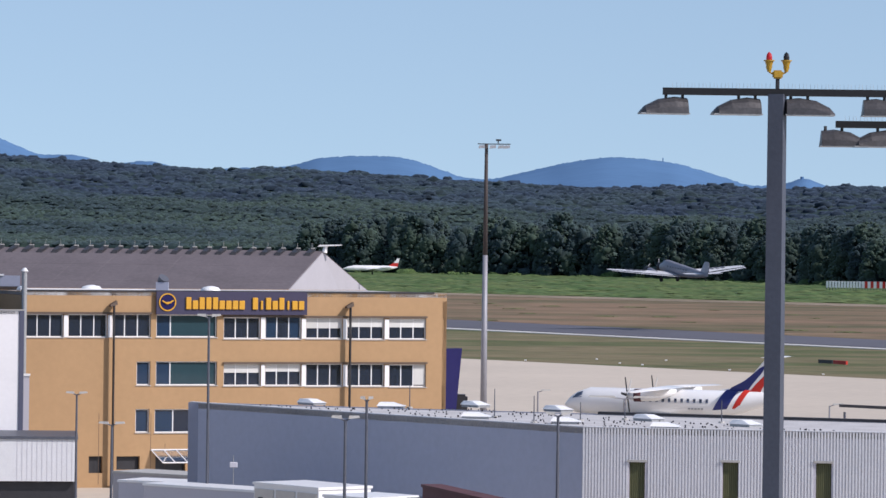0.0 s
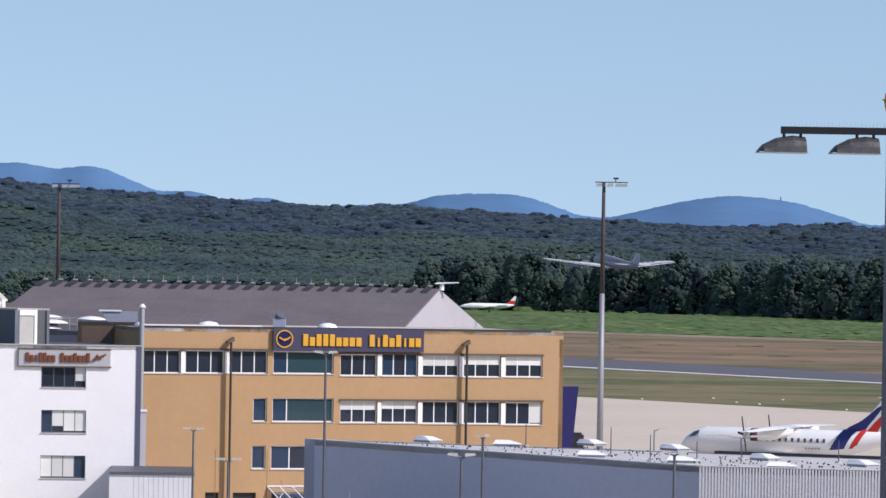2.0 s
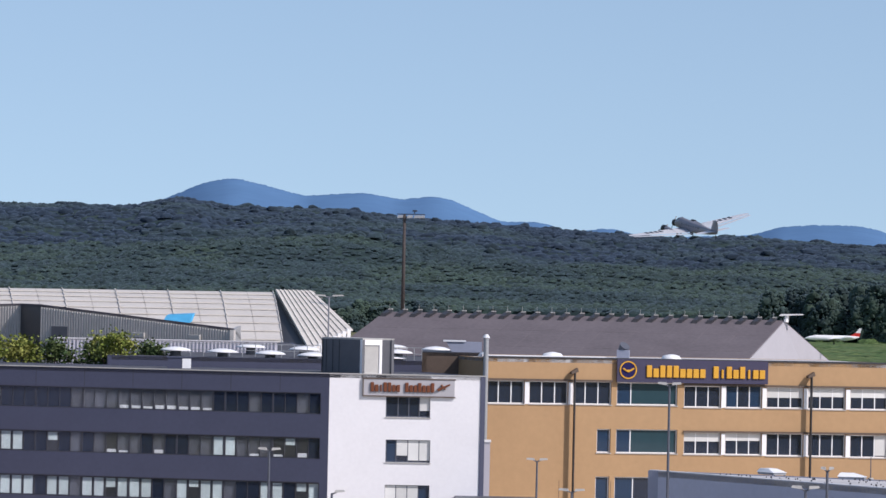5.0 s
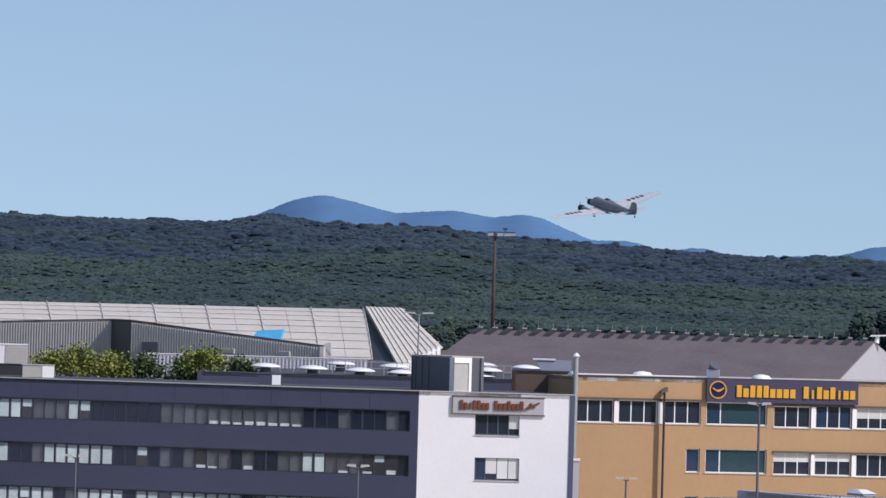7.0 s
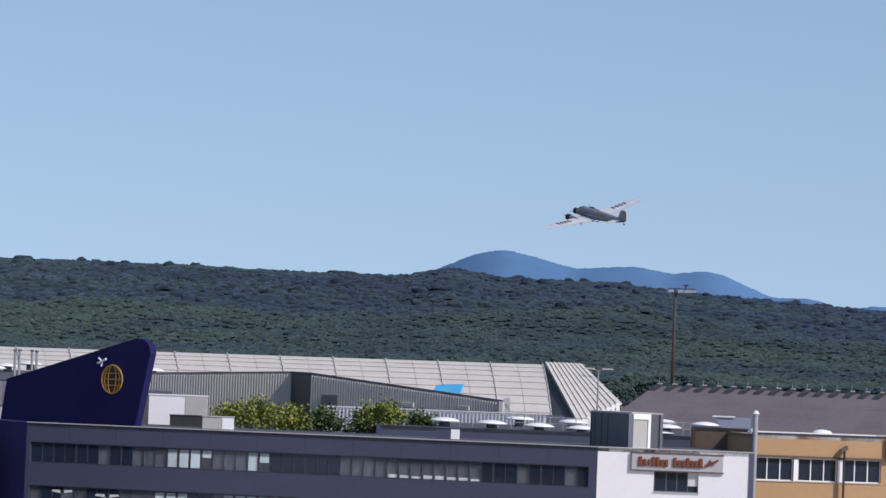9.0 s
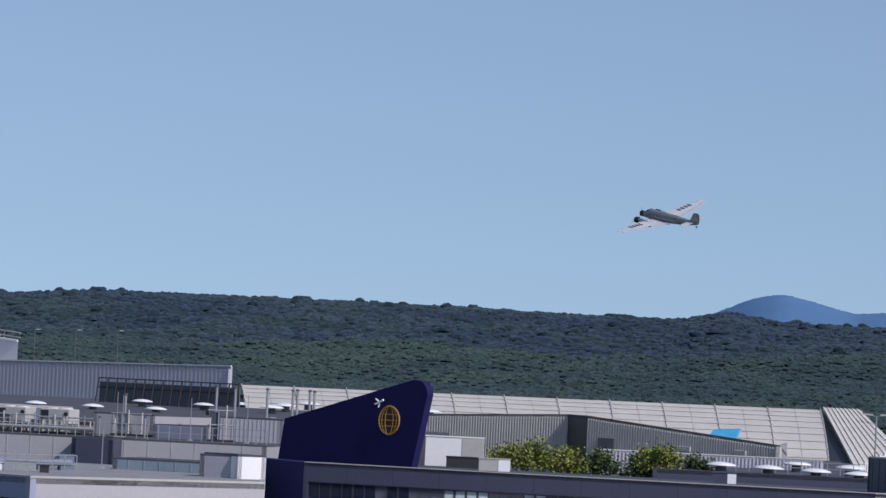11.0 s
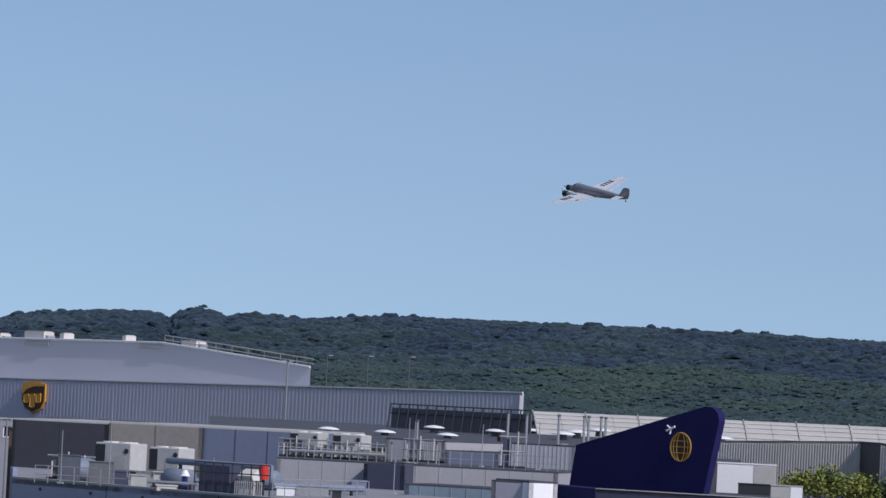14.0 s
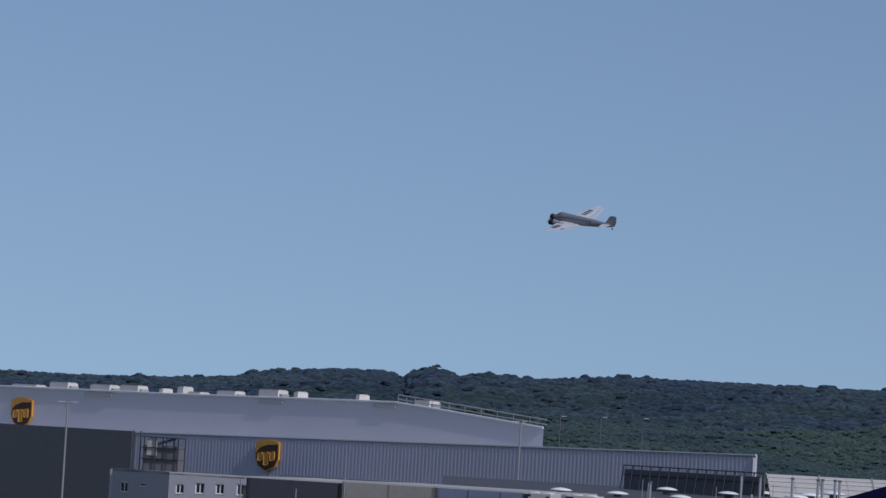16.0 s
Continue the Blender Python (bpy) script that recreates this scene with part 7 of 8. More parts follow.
def pipe_run(a, b, z, r, label, m="steel"):
    w = Wall(a, b)
    t = thing("pipe_run", tuple(w.at(0, z)), label, "pipe", "roof pipe runs")
    bm = bmesh.new()
    tube(bm, w.at(0, z + 0.45), w.at(w.length, z + 0.45), r, n=8)
    part("pipe", bm, m, t)
    for k in range(4):
        bm = bmesh.new()
        w.box(bm, w.length * (k + 0.5) / 4 - 0.05, w.length * (k + 0.5) / 4 + 0.05, min(z, WING_TOP) if z < 12.6 else z, z + 0.4, -0.1, 0.1)
        part("support", bm, "dark", t)


pipe_run((-101.13, 282.44), (-94.36, 283.72), TERR, 0.13, "grey lagged pipe run on the terrace roof")
pipe_run((-101.44, 284.46), (-95.38, 285.49), TERR, 0.1, "thin grey pipe run on the terrace roof")
pipe_run((-84.47, 233.17), (-80.73, 238.72), WING_TOP, 0.2, "pale blue lagged pipe run on the wing roof", "tank_blue")
pipe_run((-90.96, 232.87), (-82.19, 226.55), WING_TOP + 1.13, 0.2, "long pale blue lagged pipe over the plant", "tank_blue")
pipe_run((-89.07, 225.01), (-86.15, 225.08), WING_TOP, 0.1, "steel pipe run on the wing roof")
roof_box((-82.51, 228.56), (-81.53, 228.91), 0.9, WING_TOP, WING_TOP + 0.5, "small white plant box on the wing roof", "white_paint")
roof_box((-82.38, 231.8), (-80.67, 232.4), 0.9, WING_TOP, WING_TOP + 0.6, "grey duct box on the wing roof", "steel")
roof_box((-79.5, 229.63), (-79, 229.8), 0.9, WING_TOP, WING_TOP + 0.45, "small dark vent box on the wing roof", "dark")
roof_box((-97.73, 232.28), (-96.5, 232.79), 0.9, WING_TOP, WING_TOP + 1.6, "dark cabinet on the wing roof", "pole")
roof_box((-96.03, 232.98), (-94.7, 233.53), 0.9, WING_TOP, WING_TOP + 1.3, "dark grey cabinet on the wing roof", "plant_grey")
roof_box((-90.35, 225.58), (-89.51, 225.92), 0.9, WING_TOP, WING_TOP + 0.8, "pale switch box on the wing roof", "sill")
roof_box((-87.85, 223.34), (-86.78, 223.76), 0.9, WING_TOP, WING_TOP + 0.35, "low white roof box", "dome_white")
roof_box((-92.44, 227.97), (-91.59, 228.31), 0.9, WING_TOP, WING_TOP + 0.9, "slate grey switch box", "grey_panel")
roof_box((-82.01, 240.4), (-81.17, 240.68), 0.9, WING_TOP, WING_TOP + 0.9, "pale blue duct box on the wing roof", "tank_blue")


def machine(a, b, depth, z, h, label, m="plant_grey"):
    """A skid of plant: frame, casing, upright pipes and a header pipe."""
    w = Wall(a, b)
    t = thing("plant_skid", tuple(w.at(0, z)), label, "plant", "roof plant skids")
    L = w.length
    bm = bmesh.new()
    w.box(bm, 0, L, z, z + 0.14, -depth, 0)
    part("skid", bm, "dark", t)
    bm = bmesh.new()
    w.box(bm, L * 0.08, L * 0.45, z + 0.14, z + h * 0.8, -depth * 0.9, -depth * 0.2)
    bmesh.ops.bevel(bm, geom=list(bm.edges), offset=0.04, segments=1, affect="EDGES")
    part("casing", bm, m, t)
    n = max(3, int(L / 0.45))
    for k in range(n):
        bm = bmesh.new()
        u = L * (0.1 + 0.85 * k / (n - 1))
        hh = h * (0.65 + 0.35 * ((k * 7) % 5) / 4)
        tube(bm, w.at(u, z + 0.14, -0.1), w.at(u, z + hh, -0.1), 0.05, n=6)
        part("pipe", bm, "steel" if k % 2 else "dome_white", t)
    for s in (0.45, 0.85):
        bm = bmesh.new()
        tube(bm, w.at(0, z + h * s, -0.14), w.at(L, z + h * s, -0.14), 0.06, n=6)
        part("header_pipe", bm, "steel", t)


machine((-100.3, 236.62), (-97.27, 236.8), 1.2, WING_TOP, 1.7, "dark plant skid with upright pipes on the wing roof")
machine((-90.39, 228.79), (-88.96, 229.35), 1.0, WING_TOP, 1.1, "grey pump skid with pipes on the wing roof", "sill")
machine((-102.24, 283.1), (-98.49, 283.37), 1.0, TERR, 1.5, "pipe skid before the cream air units")
machine((-98.49, 283.37), (-94.44, 283.69), 1.0, TERR, 1.4, "pipe skid beside the cream air units", "sill")
machine((-96.07, 292.63), (-93.02, 292.57), 1.0, TERR, 1.9, "plant skid with thin pipes before the plastered house", "steel")
machine((-87.04, 287.1), (-85.11, 287.67), 1.0, TERR, 2.6, "tall pipe skid on the terrace roof", "grey_panel")
for (x, y), h in (((-95.24, 226.81), 3.1), ((-92.65, 227.89), 5.2), ((-85.6, 226.35), 2.0), ((-82.12, 248.8), 2.4), ((-92.54, 283.27), 3.2), ((-92.16, 283.39), 3.0), ((-87.59, 284.84), 3.0), ((-83.77, 285.98), 3.4)):
    r = thing("slim_pole", (x, y, WING_TOP if y < 240 else TERR if y > 255 else WING_TOP), "thin steel pole on the terminal roof", "pole", "thin roof poles")
    bm = bmesh.new()
    tube(bm, (0, 0, 0.06), (0, 0, h), 0.035, 0.025, 6)
    part("shaft", bm, "steel", r, world=False)
    bm = bmesh.new()
    box(bm, -0.15, 0.15, -0.15, 0.15, 0, 0.08)
    part("foot", bm, "sill", r, world=False)
# ---- masts and lamps ----
def flood_hood(parent, x, y, z, turn, s=1.0):
    """A floodlight: curved hood, rim, glass below and two straps to the crossbar."""
    m = pose(x, y, z, 0, 0, turn)
    bm = bmesh.new()
    n = 8
    rings = []
    for k, (px, hh) in enumerate(((-0.75, 0.05), (-0.6, 0.22), (-0.2, 0.42), (0.3, 0.5), (0.68, 0.46), (0.72, 0.1))):
        rings.append([m @ Vector((px * s, (0.34 if 0 < k < 5 else 0.2) * s * math.cos(math.pi * i / n), (hh * math.sin(math.pi * i / n) - 0.5) * s)) for i in range(n + 1)])
    loft(bm, rings)
    bmesh.ops.recalc_face_normals(bm, faces=bm.faces)
    h = part("flood_hood", bm, "hood", parent, world=False)
    bm = bmesh.new()
    hexa(bm, [m @ Vector(p) * 1.0 for p in ((-0.74 * s, -0.33 * s, -0.53 * s), (0.72 * s, -0.33 * s, -0.53 * s), (0.72 * s, 0.33 * s, -0.53 * s), (-0.74 * s, 0.33 * s, -0.53 * s), (-0.74 * s, -0.33 * s, -0.49 * s), (0.72 * s, -0.33 * s, -0.49 * s), (0.72 * s, 0.33 * s, -0.49 * s), (-0.74 * s, 0.33 * s, -0.49 * s))])
    part("front_glass", bm, "steel", h, world=False)
    for px in (0.05, 0.55):
        bm = bmesh.new()
        a, b = m @ Vector((px * s, 0, -0.1 * s)), m @ Vector((px * s, 0, 0.1 * s))
        tube(bm, a, b, 0.05 * s, n=5)
        part("strap", bm, "dark", h, world=False)


def flood_mast(loc, height, pole_r, bar, heads, label, s=1.0, beacon=True, bar_z=0.0):
    t = thing("flood_mast", loc, label, "light mast", "apron light masts")
    bm = bmesh.new()
    tube(bm, (0, 0, 0), (0, 0, height), pole_r * 1.66, pole_r * 1.38, 4)
    for v in bm.verts:
        v.co.rotate(Euler((0, 0, radians(27))))
    part("pole", bm, "mast", t, world=False)
    bm = bmesh.new()
    box(bm, bar[0], bar[1], -0.12 * s, 0.12 * s, height - 0.05, height + 0.16 * s)
    part("crossbar", bm, "black", t, world=False)
    bm = bmesh.new()
    for k in range(int((bar[1] - bar[0]) / 0.11)):
        x = bar[0] + 0.3 + k * 0.11
        if abs(x) > 0.2 and x < bar[1]:
            tube(bm, (x, 0, height + 0.15 * s), (x + 0.02 * ((k % 3) - 1), 0.03, height + 0.32), 0.006, 0.003, 3)
    spikes = part("bird_spikes", bm, "steel", t, "thin steel bird spikes", world=False)
    tagged(spikes, "thin steel bird spikes", kind="stuff")
    for x, y, turn in heads:
        flood_hood(t, x, y, height - 0.1, turn, s)
    if beacon:
        bm = bmesh.new()
        tube(bm, (0, 0, height + 0.1), (0, 0, height + 0.5), 0.06, n=6)
        part("stem", bm, "dark", t, world=False)
        bm = bmesh.new()
        box(bm, -0.15, 0.15, -0.12, 0.12, height + 0.46, height + 0.71)
        bmesh.ops.bevel(bm, geom=list(bm.edges), offset=0.04, segments=2, affect="EDGES")
        part("junction_box", bm, "yellow", t, "yellow junction box", world=False)
        for sx, m in ((-1, "lens"), (1, "black")):
            bm = bmesh.new()
            tube(bm, (sx * 0.14, 0, height + 0.6), (sx * 0.255, 0, height + 0.66), 0.03, n=6)
            tube(bm, (sx * 0.255, 0, height + 0.66), (sx * 0.255, 0, height + 0.82), 0.05, 0.1, 8)
            tube(bm, (sx * 0.255, 0, height + 0.82), (sx * 0.255, 0, height + 0.98), 0.08, 0.13, 10)
            tube(bm, (sx * 0.255, 0, height + 0.98), (sx * 0.255, 0, height + 1.01), 0.165, 0.165, 12)
            a = part("lamp_arm", bm, "yellow", t, world=False)
            bm = bmesh.new()
            n = 10
            loft(bm, [[Vector((sx * 0.255 + r * math.cos(2 * math.pi * i / n), r * math.sin(2 * math.pi * i / n), height + z)) for i in range(n)] for r, z in ((0.085, 1.01), (0.09, 1.1), (0.07, 1.19), (0.01, 1.25))])
            part("obstruction_light", bm, m, a, "lit red obstruction light" if m == "lens" else "unlit obstruction light", world=False)
    return t


BIG = (9.83, 124.61, 21.34)
flood_mast((BIG[0], BIG[1], 0), BIG[2], 0.235, (6.44 - BIG[0], 14.19 - BIG[0]),
           ((6.49 - BIG[0], 0, 8), (8.64 - BIG[0], 0, 8), (10.78 - BIG[0], 0, 180), (13.05 - BIG[0], 0, 180)), "tall grey floodlight mast with four hooded lamps")
SECOND = (14.08, 127.22, 20.49)
flood_mast((SECOND[0], SECOND[1], 0), SECOND[2], 0.22, (11.81 - SECOND[0], 2.0), ((12.05 - SECOND[0], 0, 180), (13.03 - SECOND[0], 0, 8)), "tall grey floodlight mast behind the first one")


def slim_mast(loc, height, label):
    """A far apron mast with a dark brown upper pole, a narrow crossarm and flat floodlights."""
    t = thing("apron_mast", loc, label, "light mast", "far apron masts")
    for name, z0, z1, r0, r1, m in (("lower_pole", 0, 15.5, 0.3, 0.21, "lamp_grey"), ("upper_pole", 15.5, height, 0.2, 0.14, "mast_brown")):
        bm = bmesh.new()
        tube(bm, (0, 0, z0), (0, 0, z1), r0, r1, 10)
        part(name, bm, m, t, "dark brown upper pole" if m == "mast_brown" else "pale zinc lower pole", world=False, smooth=True)
    bm = bmesh.new()
    box(bm, -0.75, 2.05, -0.1, 0.1, height, height + 0.08)
    part("crossarm", bm, "dark", t, world=False)
    for x in (-0.4, 0.55, 1.25, 1.75):
        bm = bmesh.new()
        hexa(bm, [Vector((x + a, b, height + c)) for a, b, c in ((-0.3, -0.4, -0.35), (0.25, -0.4, -0.3), (0.25, 0.2, -0.3), (-0.3, 0.2, -0.35), (-0.22, -0.3, -0.08), (0.25, -0.3, -0.05), (0.25, 0.2, -0.05), (-0.22, 0.2, -0.08))])
        part("floodlight", bm, "steel", t, world=False)
    bm = bmesh.new()
    tube(bm, (1.0, 0, height + 0.1), (1.0, 0, height + 0.45), 0.05, n=5)
    box(bm, 0.8, 1.25, -0.15, 0.15, height + 0.3, height + 0.45)
    part("sensor", bm, "dark", t, world=False)


M2, M3 = (3.61, 359.98, 24.96), (-49.81, 417.04, 25.22)
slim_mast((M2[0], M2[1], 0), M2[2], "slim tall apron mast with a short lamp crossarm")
slim_mast((M3[0], M3[1], 0), M3[2], "slim tall apron mast behind the old hangar")


def street_lamp(loc, top, arms=2, reach=0.55, r=0.07, label="grey double-armed street lamp", mat_="pole", base=0.0):
    t = thing("street_lamp", (loc[0], loc[1], base), label, "street lamp", "street lamps")
    h = top - base
    bm = bmesh.new()
    tube(bm, (0, 0, 0), (0, 0, h), r * 1.3, r * 0.8, 8)
    part("pole", bm, mat_, t, world=False)
    for s in ((1, -1) if arms == 2 else (1,)):
        bm = bmesh.new()
        tube(bm, (0, 0, h - 0.05), (s * reach * 0.5, 0, h + 0.06), r * 0.6, n=6)
        a = part("arm", bm, mat_, t, world=False)
        bm = bmesh.new()
        q = [(reach * 0.3, -0.13, 0.02), (reach * 1.3, -0.1, 0.08), (reach * 1.3, 0.1, 0.08), (reach * 0.3, 0.13, 0.02), (reach * 0.35, -0.1, 0.16), (reach * 1.2, -0.07, 0.17), (reach * 1.2, 0.07, 0.17), (reach * 0.35, 0.1, 0.16)]
        hexa(bm, [Vector((s * x, y, h + z)) for x, y, z in q])
        bmesh.ops.recalc_face_normals(bm, faces=bm.faces)
        part("lamp_head", bm, "sill", a, world=False)


for p, arms, reach, label in (((-21.71, 251.06, 7.38), 2, 0.5, "slim street lamp with two round heads"), ((-17.59, 225.31, 6.76), 2, 0.55, "street lamp with two flat heads"), ((-11.32, 204.69, 12.97), 2, 0.45, "tall street lamp with two heads before the ochre building"),
                              ((-3.9, 171.96, 9.51), 2, 0.45, "street lamp with two flat heads before the hall"), ((-3.14, 177.97, 10.07), 2, 0.22, "slim lamp post with a small head before the hall"), ((4.78, 171.93, 9.77), 2, 0.4, "slim lamp post beside the hall corner"),
                              ((-32.08, 212.59, 9.03), 2, 0.45, "street lamp with two flat heads before the office block"), ((-46.2, 209.98, 9.17), 2, 0.45, "street lamp with two heads before the office block"),
                              ((-27.54, 203.14, 7.4), 1, 0.5, "street lamp with one flat head"), ((-51.02, 198.55, 9.85), 2, 0.45, "street lamp with two white heads"), ((-55.71, 207.66, 9.65), 2, 0.4, "street lamp with two heads beside the fin tower"),
                              ((-44.0, 320.6, 16.9), 2, 0.9, "lamp post with two long heads beside the great hangar"), ((13.02, 299.72, 5.7), 2, 2.0, "low lamp post with two long white arms on the apron edge"), ((-218.67, 449.65, 20.4), 2, 1.0, "lamp post with two long heads before the parcel hub"), ((-170.95, 475.18, 21.3), 2, 0.6, "lamp post before the parcel hub"),
                              ((-230.84, 660.84, 24.28), 1, 0.8, "distant lamp post behind the parcel hub"), ((-224.46, 663.04, 24.49), 1, 0.8, "distant lamp post behind the parcel hub"), ((-217.89, 665.22, 24.71), 1, 0.8, "distant lamp post behind the parcel hub"),
                              ((6.88, 299.92, 6.1), 1, 0.7, "curved lamp post on the apron edge"), ((27.53, 298.73, 5.39), 1, 0.8, "curved lamp post on the apron edge"), ((-191.64, 440.08, 12.99), 2, 0.7, "lamp post before the site office")):
    street_lamp(p, p[2], arms, reach, 0.07 if p[1] < 330 else 0.13, label, "pole" if p[1] < 280 or p[1] > 600 else "lamp_grey")

# dark lamp posts close to the ochre wall, which throw their shadow on it
def wall_post(u, top):
    """A flat deep post standing square to the wall, with a tilted lamp head."""
    w = Wall(YELLOW_A, YELLOW_B)
    t = thing("wall_lamp_post", tuple(w.at(u, 0, 0.3)), "dark flat lamp post standing against the ochre wall", "lamp post", "wall lamp posts")
    bm = bmesh.new()
    w.box(bm, u - 0.035, u + 0.035, 0, top, 0.26, 0.58)
    part("post", bm, "dark", t)
    bm = bmesh.new()
    w.box(bm, u - 0.06, u + 0.06, 0, 0.3, 0.1, 0.6)
    part("base_plate", bm, "steel", t)
    bm = bmesh.new()
    hexa(bm, [w.at(u + x, top + z, o) for x, z, o in ((-0.28, -0.12, 0.1), (0.2, 0.02, 0.1), (0.2, 0.02, 0.6), (-0.28, -0.12, 0.6), (-0.3, 0.02, 0.12), (0.16, 0.3, 0.12), (0.16, 0.3, 0.58), (-0.3, 0.02, 0.58))])
    bmesh.ops.recalc_face_normals(bm, faces=bm.faces)
    part("lamp_head", bm, "brown", t)


wall_post(6.16, 12.23)
wall_post(22.79, 12.21)


# ---- the parked turboprop ----
def turboprop():
    nose = Vector((11.51, 389.83)).to_3d()
    t = thing("turboprop_airliner", (0, 0, 0), "white twin-turboprop airliner with blue and red tail stripes", "airplane")
    L = lambda name, bm, m, parent=t, label="", smooth=True: part(name, bm, m, parent, label, world=False, smooth=smooth)
    bm = bmesh.new()
    loft(bm, [ring(*r, n=24, sq=2.0) for r in ((0, 0.3, 0.3, -0.35), (-0.6, 1.2, 1.2, -0.25), (-1.6, 2.1, 2.1, -0.1), (-3.2, 2.8, 2.8, 0), (-18.5, 2.8, 2.8, 0), (-22, 2.0, 2.2, 0.3), (-25, 1.0, 1.3, 0.7), (-27, 0.25, 0.4, 0.95))])
    f = L("fuselage", bm, "white_paint")
    for i in range(6, 18):
        bm = bmesh.new()
        x = -5 - i * 0.78
        box(bm, x - 0.15, x + 0.15, 1.36, 1.42, 0.15, 0.55)
        L("cabin_window", bm, "glass", f, smooth=False)
    bm = bmesh.new()
    hexa(bm, [Vector(p) for p in ((-1.2, -0.85, 0.35), (-1.2, 0.85, 0.35), (-2.5, 1.15, 0.45), (-2.5, -1.15, 0.45), (-1.75, -0.6, 0.86), (-1.75, 0.6, 0.86), (-2.5, 0.8, 1.02), (-2.5, -0.8, 1.02))])
    bmesh.ops.recalc_face_normals(bm, faces=bm.faces)
    L("windscreen", bm, "glass", f, smooth=False)
    for s in (1, -1):
        bm = bmesh.new()
        loft(bm, [wing_ring(s * y, le, te, z, th) for y, le, te, z, th in ((0.2, -12.3, -15.0, 1.6, 0.2), (5, -12.4, -15.0, 1.58, 0.19), (13.5, -13.0, -14.5, 1.45, 0.1))])
        bmesh.ops.recalc_face_normals(bm, faces=bm.faces)
        L("wing", bm, "white_paint")
        bm = bmesh.new()
        loft(bm, [ring(x, w, h, z, n=16) for x, w, h, z in ((-9.7, 0.7, 0.8, 0.85), (-10.3, 1.05, 1.2, 0.85), (-13.1, 1.1, 1.2, 0.95), (-15.5, 0.4, 0.5, 1.3))])
        for v in bm.verts:
            v.co.y += s * 4.05
        e = L("nacelle", bm, "white_paint", t, "white engine nacelle with a red band")
        bm = bmesh.new()
        loft(bm, [ring(x, w, h, z, n=16) for x, w, h, z in ((-10.4, 1.1, 1.25, 0.86), (-11.3, 1.13, 1.27, 0.88))])
        for v in bm.verts:
            v.co.y += s * 4.05
        L("band", bm, "maroon", e)
        bm = bmesh.new()
        tube(bm, (-9.75, s * 4.05, 0.85), (-9.2, s * 4.05, 0.85), 0.32, 0.05, 10)
        L("spinner", bm, "white_paint", e)
        for k in range(6):
            a = math.radians(60 * k + 8)
            d = Vector((0, math.cos(a), math.sin(a)))
            g = Vector((1, 0, 0)).cross(d) * 0.13
            c = Vector((-9.5, s * 4.05, 0.85))
            bm = bmesh.new()
            hexa(bm, [c + d * 0.25 - g, c + d * 0.25 + g, c + d * 0.25 + g + Vector((0.07, 0, 0)), c + d * 0.25 - g + Vector((0.07, 0, 0)), c + d * 1.9 - g, c + d * 1.9 + g * 0.7, c + d * 1.9 + g * 0.7 + Vector((0.05, 0, 0)), c + d * 1.9 - g + Vector((0.05, 0, 0))])
            bmesh.ops.recalc_face_normals(bm, faces=bm.faces)
            L("blade", bm, "black" if k in (0, 1, 4) else "sill", e, smooth=False)
        bm = bmesh.new()
        loft(bm, [wing_ring(s * y, le, te, z, th) for y, le, te, z, th in ((0.05, -25.0, -27.0, 4.75, 0.1), (3.6, -25.6, -26.9, 4.8, 0.05))])
        bmesh.ops.recalc_face_normals(bm, faces=bm.faces)
        L("tailplane", bm, "white_paint")
        bm = bmesh.new()
        tube(bm, (-12, s * 1.9, -1.65), (-12, s * 2.3, -1.65), 0.45, 0.45, 14)
        L("wheel", bm, "tyre", smooth=False)
        bm = bmesh.new()
        loft(bm, [ring(x, 0.9, h, -1.35, n=12) for x, h in ((-9.5, 0.2), (-10.5, 0.8), (-13, 0.8), (-14.5, 0.2))])
        for v in bm.verts:
            v.co.y += s * 1.45
        L("gear_fairing", bm, "white_paint")

    def plate(name, pts, th, m):
        bm = bmesh.new()
        a, b = [bm.verts.new((x, th, z)) for x, z in pts], [bm.verts.new((x, -th, z)) for x, z in pts]
        bm.faces.new(a)
        bm.faces.new(b[::-1])
        for i in range(len(pts)):
            j = (i + 1) % len(pts)
            bm.faces.new((a[i], b[i], b[j], a[j]))
        bmesh.ops.recalc_face_normals(bm, faces=bm.faces)
        return L(name, bm, m, smooth=False)

    plate("tail_fin", [(-18.5, 1.3), (-21.0, 1.7), (-23.2, 2.9), (-25.2, 4.8), (-27.1, 4.8), (-26.6, 0.9), (-22, 0.9)], 0.13, "white_paint")
    plate("blue_stripe", [(-19.2, -0.3), (-19.6, 0.6), (-20.8, 1.72), (-22.4, 2.4), (-24.3, 3.7), (-25.2, 4.1), (-24.5, 3.2), (-23.2, 1.9), (-22.2, 0.7), (-21.6, -0.4)], 0.15, "blue_paint")
    plate("red_stripe", [(-21.9, -0.2), (-22.6, 0.9), (-23.8, 2.1), (-25.6, 3.6), (-25.7, 3.1), (-24.6, 1.7), (-23.9, 0.6), (-23.6, -0.1)], 0.155, "red")
    # the stripes carried round the rear fuselage
    for m, x0, x1 in (("blue_paint", -19.3, -21.0), ("red", -21.6, -22.4)):
        bm = bmesh.new()
        w = lambda x: np.interp(-x, [18.5, 22, 25], [2.83, 2.05, 1.06])
        hh = lambda x: np.interp(-x, [18.5, 22, 25], [2.83, 2.24, 1.36])
        zc = lambda x: np.interp(-x, [18.5, 22, 25], [0, 0.3, 0.7])
        loft(bm, [ring(x, w(x) * 1.02, hh(x) * 1.02, zc(x), n=24, sq=2.0) for x in (x0, (x0 + x1) / 2, x1)], caps=False)
        for v in bm.verts:
            k = v.co.z - zc(v.co.x)
